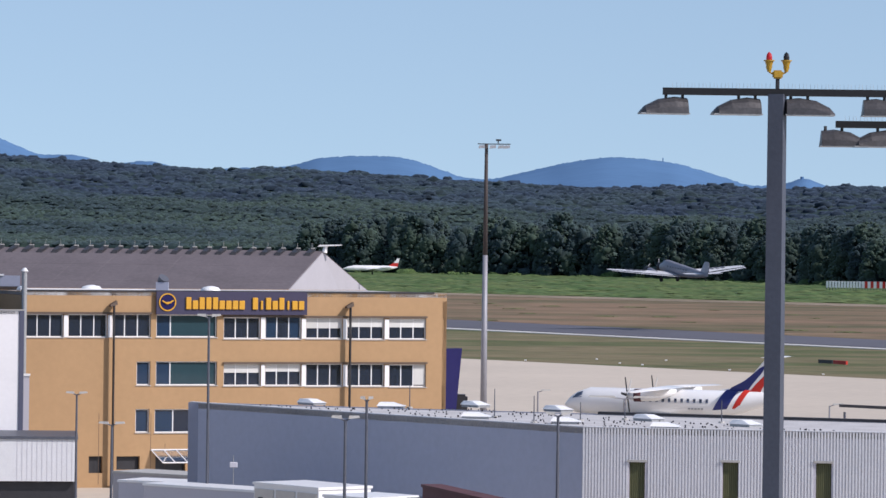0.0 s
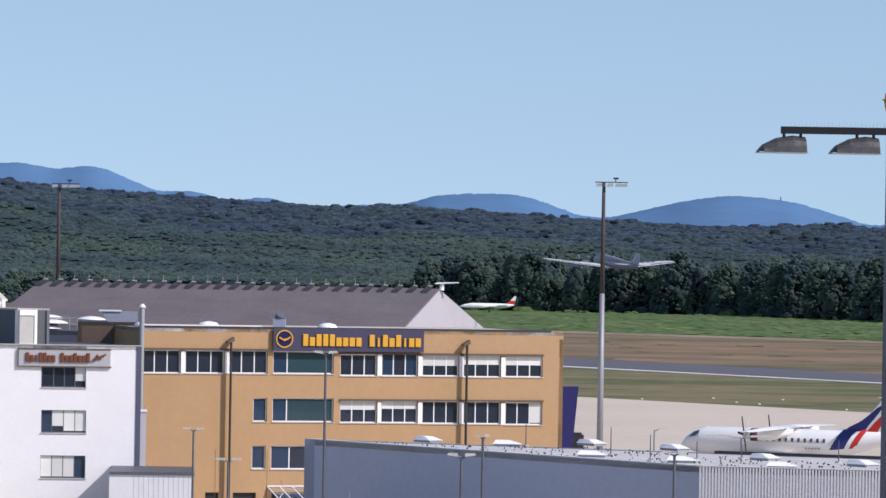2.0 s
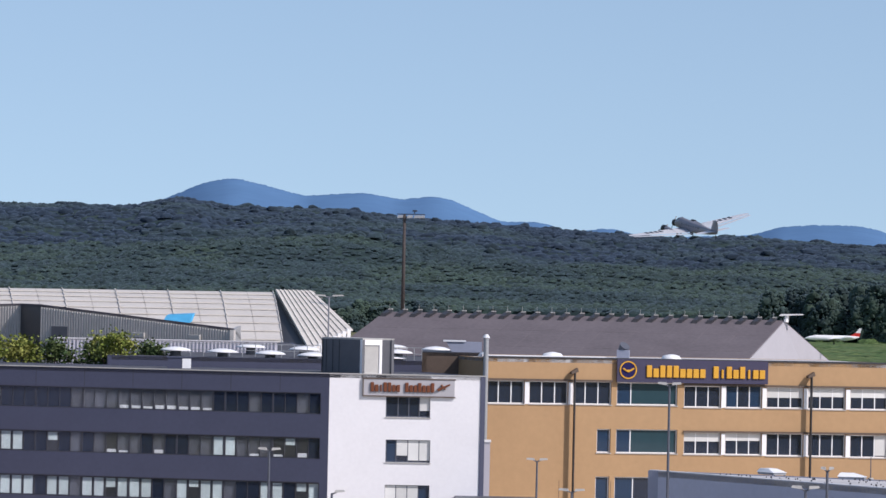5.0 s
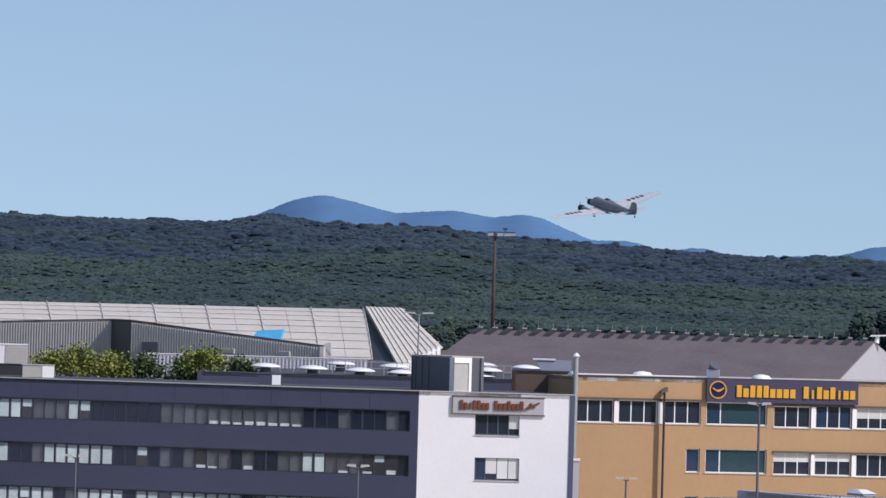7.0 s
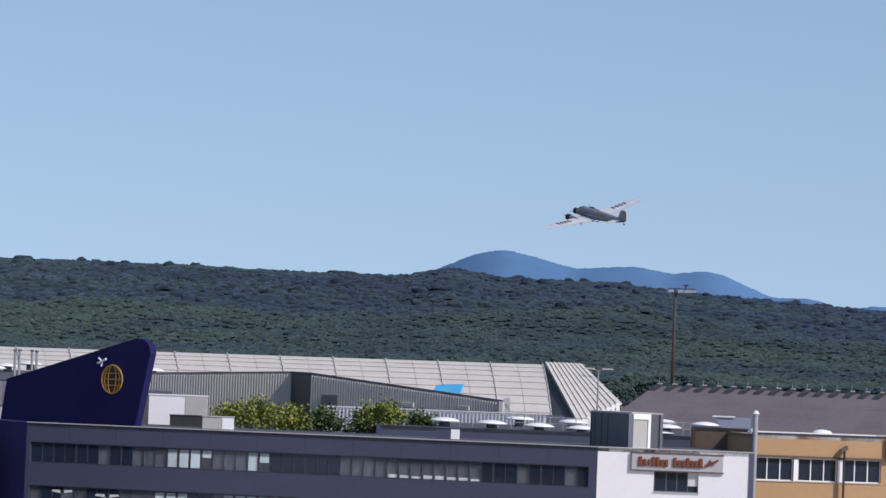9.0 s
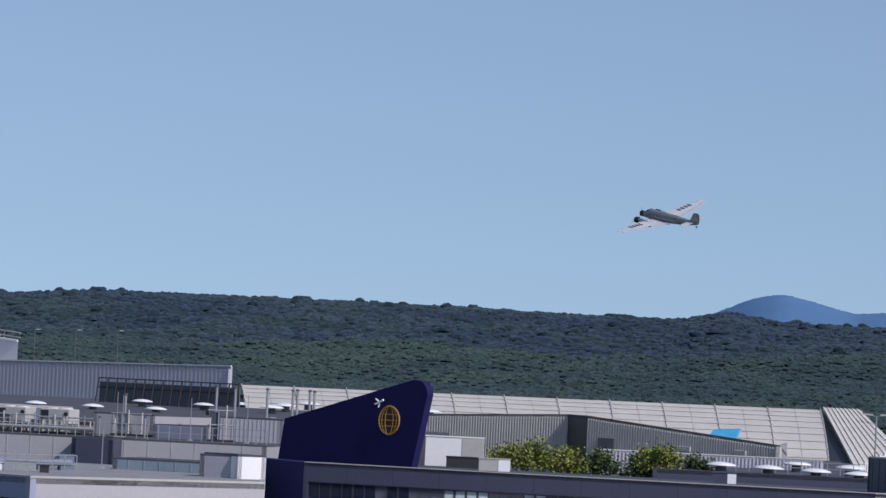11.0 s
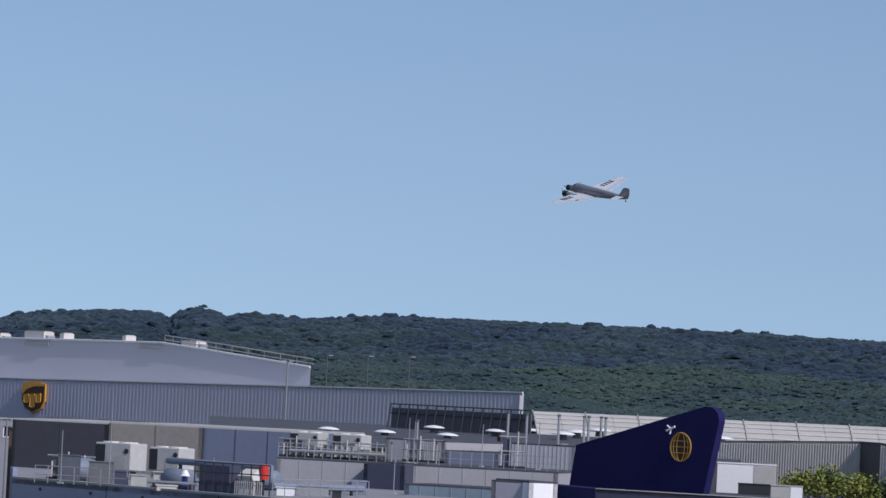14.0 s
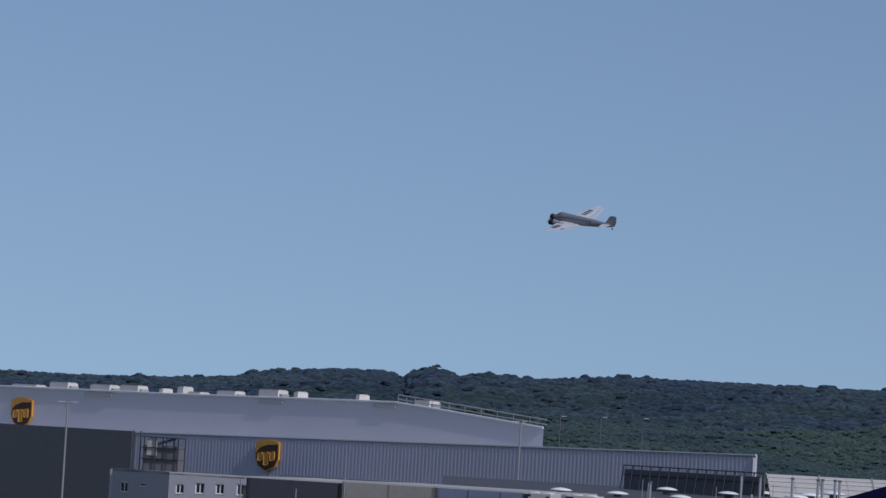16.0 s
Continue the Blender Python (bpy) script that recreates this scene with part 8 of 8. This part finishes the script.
            v.co = Vector((v.co.x - 0.75 * k, v.co.y * (1 - 0.05 * max(k, 0)), v.co.z + 0.07 * k))
        L("tail_band", bm, m)
    bm = bmesh.new()
    tube(bm, (-2.8, -0.15, -1.75), (-2.8, 0.15, -1.75), 0.35, 0.35, 12)
    tube(bm, (-2.8, 0, -1.9), (-2.8, 0, -1.2), 0.08, n=6)
    L("nose_wheel", bm, "tyre", smooth=False)
    for k in range(5):
        bm = bmesh.new()
        box(bm, -16.2 - k * 0.4, -15.95 - k * 0.4, 1.36, 1.42, -0.5, -0.34)
        L("letter_bar", bm, "steel", f, smooth=False)
    t.matrix_basis = pose(nose.x, nose.y, 2.03, 0, 0, 158) @ Matrix.Diagonal((0.775, 0.9, 0.93, 1))


turboprop()


# ---- far small things on the airfield ----
def far_jet():
    t = thing("far_jet", (-31.86, 1849.73, 0.99), "small white jet with a red tail parked by the wood", "airplane")
    t.location.z = 0
    L = lambda name, bm, m: part(name, bm, m, t, world=False)
    bm = bmesh.new()
    loft(bm, [ring(x, w, w, z, n=12, sq=2.0) for x, w, z in ((-12, 0.2, 2.6), (-10, 1.6, 2.8), (-7, 2.4, 3), (6, 2.4, 3), (10, 1.4, 3.3), (12, 0.4, 3.6))])
    L("fuselage", bm, "white_paint")
    bm = bmesh.new()
    hexa(bm, [Vector(p) for p in ((7, -0.15, 3.5), (12, -0.15, 3.6), (12, 0.15, 3.6), (7, 0.15, 3.5), (10.2, -0.1, 5.4), (12.4, -0.1, 5.4), (12.4, 0.1, 5.4), (10.2, 0.1, 5.4))])
    L("tail_fin", bm, "red")
    bm = bmesh.new()
    hexa(bm, [Vector(p) for p in ((10.2, -0.1, 5.41), (12.4, -0.1, 5.41), (12.4, 0.1, 5.41), (10.2, 0.1, 5.41), (11.9, -0.08, 7.4), (12.9, -0.08, 7.4), (12.9, 0.08, 7.4), (11.9, 0.08, 7.4))])
    L("fin_tip", bm, "white_paint")
    for s in (1, -1):
        bm = bmesh.new()
        loft(bm, [wing_ring(s * y, le, te, z, 0.2) for y, le, te, z in ((0.3, -2, 3, 2.3), (9, 2, 4.5, 2.9))])
        bmesh.ops.recalc_face_normals(bm, faces=bm.faces)
        L("wing", bm, "white_paint")
        bm = bmesh.new()
        loft(bm, [ring(x, 1.3, 1.3, 3.5, n=10, sq=2.0) for x in (5.5, 9)])
        for v in bm.verts:
            v.co.y += s * 1.9
        L("engine", bm, "white_paint")
        bm = bmesh.new()
        tube(bm, (1, s * 1.5, 0), (1, s * 1.5, 2.2), 0.35, 0.2, 8)
        L("wheel_leg", bm, "tyre")


far_jet()


def warning_fence():
    a, b = (134.12, 1473.91), (163.88, 1460.84)
    w = Wall(a, b)
    t = thing("warning_barrier", (*a, 0), "red and white striped barrier boards on the meadow", "barrier")
    n = 30
    for k in range(n):
        bm = bmesh.new()
        u = k * w.length / n
        w.box(bm, u, u + w.length / n * (0.98 if k > 11 else 0.7), 1.0, 3.3, -0.3, 0)
        part("board", bm, "red" if k % 2 and k > 11 else "white_paint", t)
        bm = bmesh.new()
        w.box(bm, u, u + 0.25, 0, 1.0, -0.2, -0.05)
        part("post", bm, "pole", t)


warning_fence()


def apron_boom():
    w = Wall((28.2, 298.67), (40.0, 297.4))
    t = thing("apron_boom", tuple(w.at(0, 0)), "dark steel beam on posts along the apron edge", "beam")
    bm = bmesh.new()
    hexa(bm, [w.at(0, 5.3, -0.2), w.at(w.length, 4.9, -0.2), w.at(w.length, 4.9, 0.1), w.at(0, 5.3, 0.1), w.at(0, 5.5, -0.2), w.at(w.length, 5.15, -0.2), w.at(w.length, 5.15, 0.1), w.at(0, 5.5, 0.1)])
    bmesh.ops.recalc_face_normals(bm, faces=bm.faces)
    part("beam", bm, "dark", t)
    for u in (0.4, w.length * 0.5, w.length - 0.4):
        bm = bmesh.new()
        tube(bm, w.at(u, 0, -0.05), w.at(u, 4.95, -0.05), 0.09, n=8)
        part("post", bm, "pole", t)


apron_boom()


def marker(loc, s, label, m, cat):
    t = thing("airfield_marker", (loc[0], loc[1], 0), label, cat, "airfield markers")
    bm = bmesh.new()
    tube(bm, (0, 0, 0), (0, 0, s * 0.6), s * 0.2, n=6)
    part("stem", bm, "pole", t, world=False)
    bm = bmesh.new()
    box(bm, -s, s, -0.15, 0.15, s * 0.6, s * 1.5)
    bmesh.ops.bevel(bm, geom=list(bm.edges), offset=s * 0.1, segments=1, affect="EDGES")
    part("body", bm, m, t, world=False)


for p in ((21.72, 590.52, 0, 590.9), (24.24, 573.15, 0, 573.7), (27.01, 566.7, 0, 567.3), (31.38, 589.09, 0, 589.9), (37.52, 549.14, 0, 550.4), (48.48, 535.22, 0, 537.4), (11.56, 581.02, 0, 581.1)):
    marker(p, 0.16, "small white airfield light", "white_paint", "airfield light")
sg = Wall((52.44, 586.98), (55.68, 580.5))
ts = thing("taxiway_sign", tuple(sg.at(0, 0)), "low dark taxiway sign with a red panel", "sign")
bm = bmesh.new()
sg.box(bm, 0, sg.length * 0.5, 0.1, 0.6, -0.3, 0)
part("board", bm, "dark", ts)
bm = bmesh.new()
sg.box(bm, sg.length * 0.55, sg.length, 0.1, 0.6, -0.3, 0)
part("board", bm, "red", ts)
for u in (0.2, sg.length - 0.3):
    bm = bmesh.new()
    sg.box(bm, u, u + 0.1, 0, 0.1, -0.2, -0.1)
    part("foot", bm, "steel", ts)


def blue_panel():
    w = Wall((0.32, 296), (1.44, 298))
    t = thing("blue_fin_board", tuple(w.at(0, 0)), "deep blue leaning fin board beside the ochre building", "sign board")
    L = w.length
    z1, z0 = 9.16, 5.7
    bm = bmesh.new()
    hexa(bm, [w.at(-0.2, 0, 0), w.at(L * 0.28, 0, 0), w.at(L * 0.28, 0, -0.6), w.at(-0.2, 0, -0.6), w.at(-0.1, z1, 0), w.at(L, z1, 0), w.at(L, z1, -0.6), w.at(-0.1, z1, -0.6)])
    part("board", bm, "navy", t)
    c = thing("ramp_vehicle", (0.98, 300, 5.27), "dark ramp vehicle beside the fin board", "vehicle")
    p = Vector((*(0.97, 300), 0))
    bm = bmesh.new()
    box(bm, p.x - 0.9, p.x + 0.9, p.y - 0.8, p.y + 0.8, 0.4, 5.83)
    bmesh.ops.bevel(bm, geom=list(bm.edges), offset=0.15, segments=2, affect="EDGES")
    part("body", bm, "dark", c)
    for sx in (-0.55, 0.55):
        bm = bmesh.new()
        tube(bm, (p.x + sx, p.y - 0.82, 0.35), (p.x + sx, p.y + 0.82, 0.35), 0.35, n=12)
        part("wheel", bm, "tyre", c)


blue_panel()

# ---- forecourt before the ochre building ----
def link_box():
    a, b = (-26.22, 260.69), (-22.54, 261.03)
    z1 = 4.19
    t = thing("link_bridge", (*a, 0), "pale ribbed link building on a dark base", "link building")
    w = Wall(a, b)
    bm = bmesh.new()
    w.box(bm, -1.5, w.length, z1 - 2.6, z1, -8, 0)
    part("body", bm, "hall_rib", t)
    bm = bmesh.new()
    w.box(bm, -1.5, w.length + 0.08, z1, z1 + 0.18, -8, 0.1)
    part("roof_edge", bm, "pole", t)
    bm = bmesh.new()
    w.box(bm, -1.3, w.length - 0.1, 0, z1 - 2.6, -8, -0.4)
    part("base", bm, "dark", t)
    for k in range(12):
        bm = bmesh.new()
        u = k * w.length / 12
        w.box(bm, u, u + 0.04, z1 - 2.6, z1, 0.002, 0.01)
        part("joint", bm, "ups_low", t)
    a, b = (-27.16, 273.66), (-26.76, 273.7)
    t = thing("service_shaft", (*a, 0), "pale blue-grey service shaft on the ochre wall", "shaft")
    w = Wall(a, b)
    bm = bmesh.new()
    w.box(bm, -0.3, w.length, 0, 7.65, -1.6, 0)
    part("casing", bm, "ups_low", t)
    bm = bmesh.new()
    w.box(bm, -0.3, w.length + 0.06, 7.65, 7.76, -1.6, 0.06)
    part("lid", bm, "white_frame", t)


link_box()


def container(a, b, z1, depth, label, m, doors=0, roof="white_paint"):
    t = thing("container", (*a, 0), label, "container")
    w = Wall(a, b)
    bm = bmesh.new()
    w.box(bm, 0, w.length, 0, z1 - 0.12, -depth, 0)
    part("body", bm, m, t)
    bm = bmesh.new()
    w.box(bm, -0.06, w.length + 0.06, z1 - 0.12, z1, -depth - 0.06, 0.06)
    part("roof", bm, roof, t)
    for k in range(doors):
        bm = bmesh.new()
        u = (k + 0.06) * w.length / doors
        w.box(bm, u, u + w.length / doors * 0.88, z1 - 1.2, z1 - 0.3, 0.003, 0.05)
        d = part("hatch", bm, "dome_white", t)
        bm = bmesh.new()
        w.box(bm, u + 0.35, u + 0.65, z1 - 0.78, z1 - 0.68, 0.05, 0.1)
        part("handle", bm, "dark", d)


container((-8.64, 195.81), (-5.53, 191.92), 5.53, 3, "white swap-body container with three hatches", "white_paint", 3)
container((-14.37, 204.5), (-8.81, 199.81), 4.9, 2.2, "low grey container with a pale roof", "ups_low")
container((-16.89, 221.36), (-9.75, 217.78), 4.06, 2.6, "flat-roofed white storage shed", "ups_low")
container((-18.27, 235.29), (-13.27, 231.62), 3.73, 3, "pale grey loading ramp wall", "pale_wall", 0, "sill")
container((-5, 181.93), (-3.2, 179.97), 5.84, 3, "white van roof before the hall", "white_paint")
container((-2.34, 183.99), (-0.75, 180), 5.76, 0.8, "dark flat canopy on the hall side", "maroon", 0, "dark")
container((-0.75, 180), (3.23, 165.97), 6.44, 0.8, "maroon awning along the hall side", "maroon", 0, "maroon")


def small_sign():
    p = (-10.3, 209.75, 4.92)
    t = thing("antenna", (p[0], p[1], 0), "small white panel antenna on a thin pole", "antenna")
    top = 6.02
    bm = bmesh.new()
    tube(bm, (0, 0, 0), (0, 0, top), 0.035, 0.02, 6)
    part("pole", bm, "steel", t, world=False)
    bm = bmesh.new()
    box(bm, -0.2, 0.2, -0.05, 0.05, 5.4, 5.68)
    bmesh.ops.bevel(bm, geom=list(bm.edges), offset=0.03, segments=1, affect="EDGES")
    part("panel", bm, "ups_high", t, world=False)


small_sign()



# ---- the old tri-motor airliner, which takes off and flies away ----
def cowl(x, y, z, r, l):
    bm = bmesh.new()
    prof = ((x - l, r * 0.72), (x - l * 0.7, r), (x - 0.12, r), (x, r * 0.86), (x - 0.02, r * 0.6), (x - 0.25, r * 0.55), (x - 0.25, 0.02))
    loft(bm, [[Vector((px, y + pr * math.cos(2 * math.pi * i / 18), z + pr * math.sin(2 * math.pi * i / 18))) for i in range(18)] for px, pr in prof])
    bmesh.ops.recalc_face_normals(bm, faces=bm.faces)
    return bm


def trimotor():
    t = thing("trimotor_airplane", (0, 0, 0), "silver corrugated vintage tri-motor airliner with black engine cowls", "airplane")
    L = lambda name, bm, m, parent=t, label="", smooth=False: part(name, bm, m, parent, label, world=False, smooth=smooth)
    bm = bmesh.new()
    loft(bm, [ring(*r) for r in ((5.0, 1.25, 1.3, 0.0), (4.4, 1.5, 1.65, 0.08), (3.7, 1.62, 2.0, 0.2), (3.1, 1.7, 2.5, 0.29), (2.4, 1.72, 2.55, 0.26), (0, 1.72, 2.45, 0.15),
                                     (-3, 1.65, 2.25, 0.10), (-6, 1.4, 1.85, 0.12), (-9, 0.9, 1.3, 0.16), (-11.4, 0.35, 0.6, 0.2), (-12.1, 0.12, 0.25, 0.2))])
    # ribs of the corrugated skin
    for k in range(8):
        z = -0.45 + k * 0.2
        for s in (1, -1):
            pts = [(2.6, 0.865), (0, 0.865), (-3, 0.83), (-5.5, 0.72)]
            for (xa, ya), (xb, yb) in zip(pts, pts[1:]):
                tube(bm, (xa, s * ya, z), (xb, s * yb, z * 0.9 + 0.02), 0.025, n=4, caps=False)
    body = L("fuselage", bm, "duralumin", smooth=False)
    for i in range(8):
        for s in (1, -1):
            bm = bmesh.new()
            x = 1.3 - i * 0.95
            y = s * (0.87 - max(0, -x - 1) * 0.025)
            box(bm, x - 0.16, x + 0.16, min(y, y - s * 0.04), max(y, y - s * 0.04), 0.38, 0.66)
            L("cabin_window", bm, "pole", body)
    bm = bmesh.new()
    hexa(bm, [Vector(p) for p in ((4.15, 0.62, 0.75), (4.15, -0.62, 0.75), (3.1, -0.72, 0.9), (3.1, 0.72, 0.9), (3.75, 0.5, 1.3), (3.75, -0.5, 1.3), (3.1, -0.55, 1.57), (3.1, 0.55, 1.57))])
    bmesh.ops.recalc_face_normals(bm, faces=bm.faces)
    L("windscreen", bm, "blue_glass", body)
    for s, nm in ((1, "left"), (-1, "right")):
        bm = bmesh.new()
        loft(bm, [wing_ring(s * y, le, te, z, th) for y, le, te, z, th in ((0.6, 3.2, -2.6, -0.75, 0.42), (3.6, 2.8, -2.35, -0.55, 0.36), (8.5, 1.75, -1.75, -0.08, 0.24), (13.4, 0.75, -1.25, 0.36, 0.14), (14.4, 0.4, -1.0, 0.44, 0.07), (14.63, 0.0, -0.7, 0.46, 0.03))])
        bmesh.ops.recalc_face_normals(bm, faces=bm.faces)
        w = L("wing", bm, "wing_metal")
        for k in range(9):
            c = 0.12 + k * 0.085
            p = [(0.9, 3.2, -2.6, -0.75, 0.40), (8.5, 1.75, -1.75, -0.08, 0.23), (13.8, 0.68, -1.2, 0.38, 0.12)]
            q = [Vector((le + (te - le) * c, s * y, z + th * 1.76 * math.sqrt(c) * (1 - c))) for y, le, te, z, th in p]
            bm = bmesh.new()
            loft(bm, [[v + Vector((0.03 * math.cos(m * 1.571), 0, 0.02 * math.sin(m * 1.571))) for m in range(4)] for v in q])
            bmesh.ops.recalc_face_normals(bm, faces=bm.faces)
            L("skin_rib", bm, "wing_metal", w)
        bm = bmesh.new()
        loft(bm, [wing_ring(s * y, le, te, z, th) for y, le, te, z, th in ((1.0, -2.7, -4.0, -0.9, 0.07), (8.4, -1.9, -3.1, -0.24, 0.06), (14.3, -1.12, -2.0, 0.33, 0.04))])
        bmesh.ops.recalc_face_normals(bm, faces=bm.faces)
        L("flap", bm, "wing_metal", w)
        # the letters on the wing as plain bars
        for k in range(4):
            y0 = 6.4 + k * 1.15
            f = (y0 - 3.6) / 9.8
            zc = -0.55 + f * 0.93 + 0.30 - 0.17 * f
            xc = 0.35 - f * 0.42
            bm = bmesh.new()
            hexa(bm, [Vector((xc + dx, s * (y0 + dy), zc + dz + dy * 0.075 + dx * 0.05)) for dz in (-0.02, 0.035) for dx, dy in ((-0.7, 0), (0.6, 0), (0.6, 0.62), (-0.7, 0.62))])
            bmesh.ops.recalc_face_normals(bm, faces=bm.faces)
            L("letter_bar", bm, "pole", w)
        bm = cowl(4.75, s * 3.55, -0.42, 0.72, 1.5)
        e = L("engine_cowl", bm, "black", t, "black engine cowl")
        bm = bmesh.new()
        loft(bm, [ring(x, ww, hh, zc) for x, ww, hh, zc in ((3.4, 1.1, 1.1, 0), (2.4, 0.95, 0.9, 0.0), (0.6, 0.3, 0.4, 0.0))])
        for v in bm.verts:
            v.co += Vector((0, s * 3.55, -0.42))
        L("nacelle", bm, "duralumin", e)
        bm = bmesh.new()
        loft(bm, [wing_ring(s * y, le, te, z, th) for y, le, te, z, th in ((0.15, -8.8, -11.1, 0.42, 0.09), (2.4, -9.1, -11.0, 0.46, 0.07), (4.0, -9.5, -10.8, 0.5, 0.04))])
        bmesh.ops.recalc_face_normals(bm, faces=bm.faces)
        L("tailplane", bm, "wing_metal")
        bm = bmesh.new()
        tube(bm, (2.0, s * 1.75, -0.9), (2.0, s * 1.75, -1.95), 0.13, 0.1, 8)
        tube(bm, (0.4, s * 0.5, -0.9), (2.0, s * 1.7, -1.9), 0.07, 0.07, 6)
        leg = L("landing_gear", bm, "dark")
        bm = bmesh.new()
        tube(bm, (2.0, s * 1.6, -2.0), (2.0, s * 1.9, -2.0), 0.46, 0.46, 18)
        L("wheel", bm, "tyre", leg)
    L("nose_cowl", cowl(6.15, 0, 0.0, 0.72, 1.25), "black", t, "black nose engine cowl")
    bm = bmesh.new()
    loft(bm, [[Vector((x, y, z)) for x, y in ((le, 0), ((le + te) / 2, th), (te, 0.02), (te, -0.02), ((le + te) / 2, -th))] for z, le, te, th in ((0.2, -9.0, -12.2, 0.14), (1.4, -9.9, -12.6, 0.11), (2.5, -10.6, -12.6, 0.08), (2.8, -11.1, -12.3, 0.04))])
    bmesh.ops.recalc_face_normals(bm, faces=bm.faces)
    L("tail_fin", bm, "duralumin")
    bm = bmesh.new()
    tube(bm, (-11.2, 0, 0.1), (-11.5, 0, -0.55), 0.06, 0.05, 6)
    tube(bm, (-11.5, -0.07, -0.6), (-11.5, 0.07, -0.6), 0.2, 0.2, 12)
    L("tail_wheel", bm, "tyre")
    props = []
    for x, y, z in ((6.3, 0, 0), (4.9, 3.55, -0.42), (4.9, -3.55, -0.42)):
        bm = bmesh.new()
        tube(bm, (-0.25, 0, 0), (0.15, 0, 0), 0.13, 0.06, 8)
        for s in (1, -1):
            hexa(bm, [Vector(p) for p in ((-0.05, -0.07, s * 0.1), (0.03, 0.07, s * 0.1), (0.05, 0.07, s * 0.1), (-0.02, -0.07, s * 0.1),
                                          (-0.03, -0.09, s * 1.4), (0.0, 0.09, s * 1.4), (0.03, 0.09, s * 1.4), (0.0, -0.09, s * 1.4))])
        bmesh.ops.recalc_face_normals(bm, faces=bm.faces)
        p = L("propeller", bm, "steel")
        props.append((p, x, y, z))
    return t, props


trimotor_plane, trimotor_props = trimotor()


def motions():
    walk(trimotor_plane, [
        (0, pose(43.46, 788.42, 11.41, -1.68, -5.75, 116.68)),
        (0.5, pose(34.83, 799.51, 13.69, -0.61, -5.45, 117.08)),
        (1, pose(26.53, 810.43, 15.72, 0.41, -5.22, 117.39)),
        (1.5, pose(17.6, 821.6, 17.66, 0.76, -5.05, 117.8)),
        (2, pose(9.41, 832.74, 19.76, 0.08, -4.92, 118.29)),
        (2.5, pose(0.48, 843.75, 22.27, -1.33, -4.89, 118.8)),
        (3, pose(-7.91, 854.28, 24.62, -3.05, -5.05, 119.26)),
        (3.5, pose(-17.41, 864.55, 27.04, -4.87, -5.37, 119.7)),
        (6, pose(-65.93, 920.32, 37.37, -13.44, -9.64, 127.19)),
        (6.5, pose(-76.41, 931.08, 39.67, -13.58, -9.75, 129.14)),
        (7, pose(-87.82, 941.27, 42.15, -13.83, -9.71, 131.1)),
        (7.5, pose(-99, 950.78, 44.62, -14.66, -9.56, 133.17)),
        (8, pose(-111.28, 959.43, 47.52, -15.72, -9.38, 135.25)),
        (8.5, pose(-123.28, 967.24, 50.30, -16.36, -9.18, 137.26)),
        (9, pose(-136.66, 973.98, 52.93, -16.64, -9.06, 139.09)),
        (11.5, pose(-201.69, 975.39, 62.89, -19, -8.70, 151.46)),
        (12, pose(-217.64, 978.88, 64.88, -18.85, -8.68, 153.24)),
        (12.5, pose(-232.34, 982.98, 66.82, -18.56, -8.73, 154.94)),
        (13, pose(-248.92, 987.13, 68.42, -18.11, -8.77, 156.94)),
        (13.5, pose(-264.97, 991.79, 70.00, -17.55, -8.84, 159.18)),
        (14, pose(-282.66, 996.39, 71.43, -17.04, -8.79, 161.95)),
        (14.5, pose(-300.38, 1001.16, 73.22, -16.73, -8.43, 165.26)),
        (15, pose(-317.91, 1005.83, 75.21, -16.81, -7.98, 168.23)),
        (15.5, pose(-337.11, 1009.6, 77.31, -16.89, -7.58, 170.72)),
        (16, pose(-354.06, 1013.83, 78.45, -16.97, -7.30, 172.99)),
    ])
    for k, (p, x, y, z) in enumerate(trimotor_props):
        walk(p, [(i / 30, pose(x, y, z, (i * 77 + k * 40) % 360)) for i in range(481)])


motions()
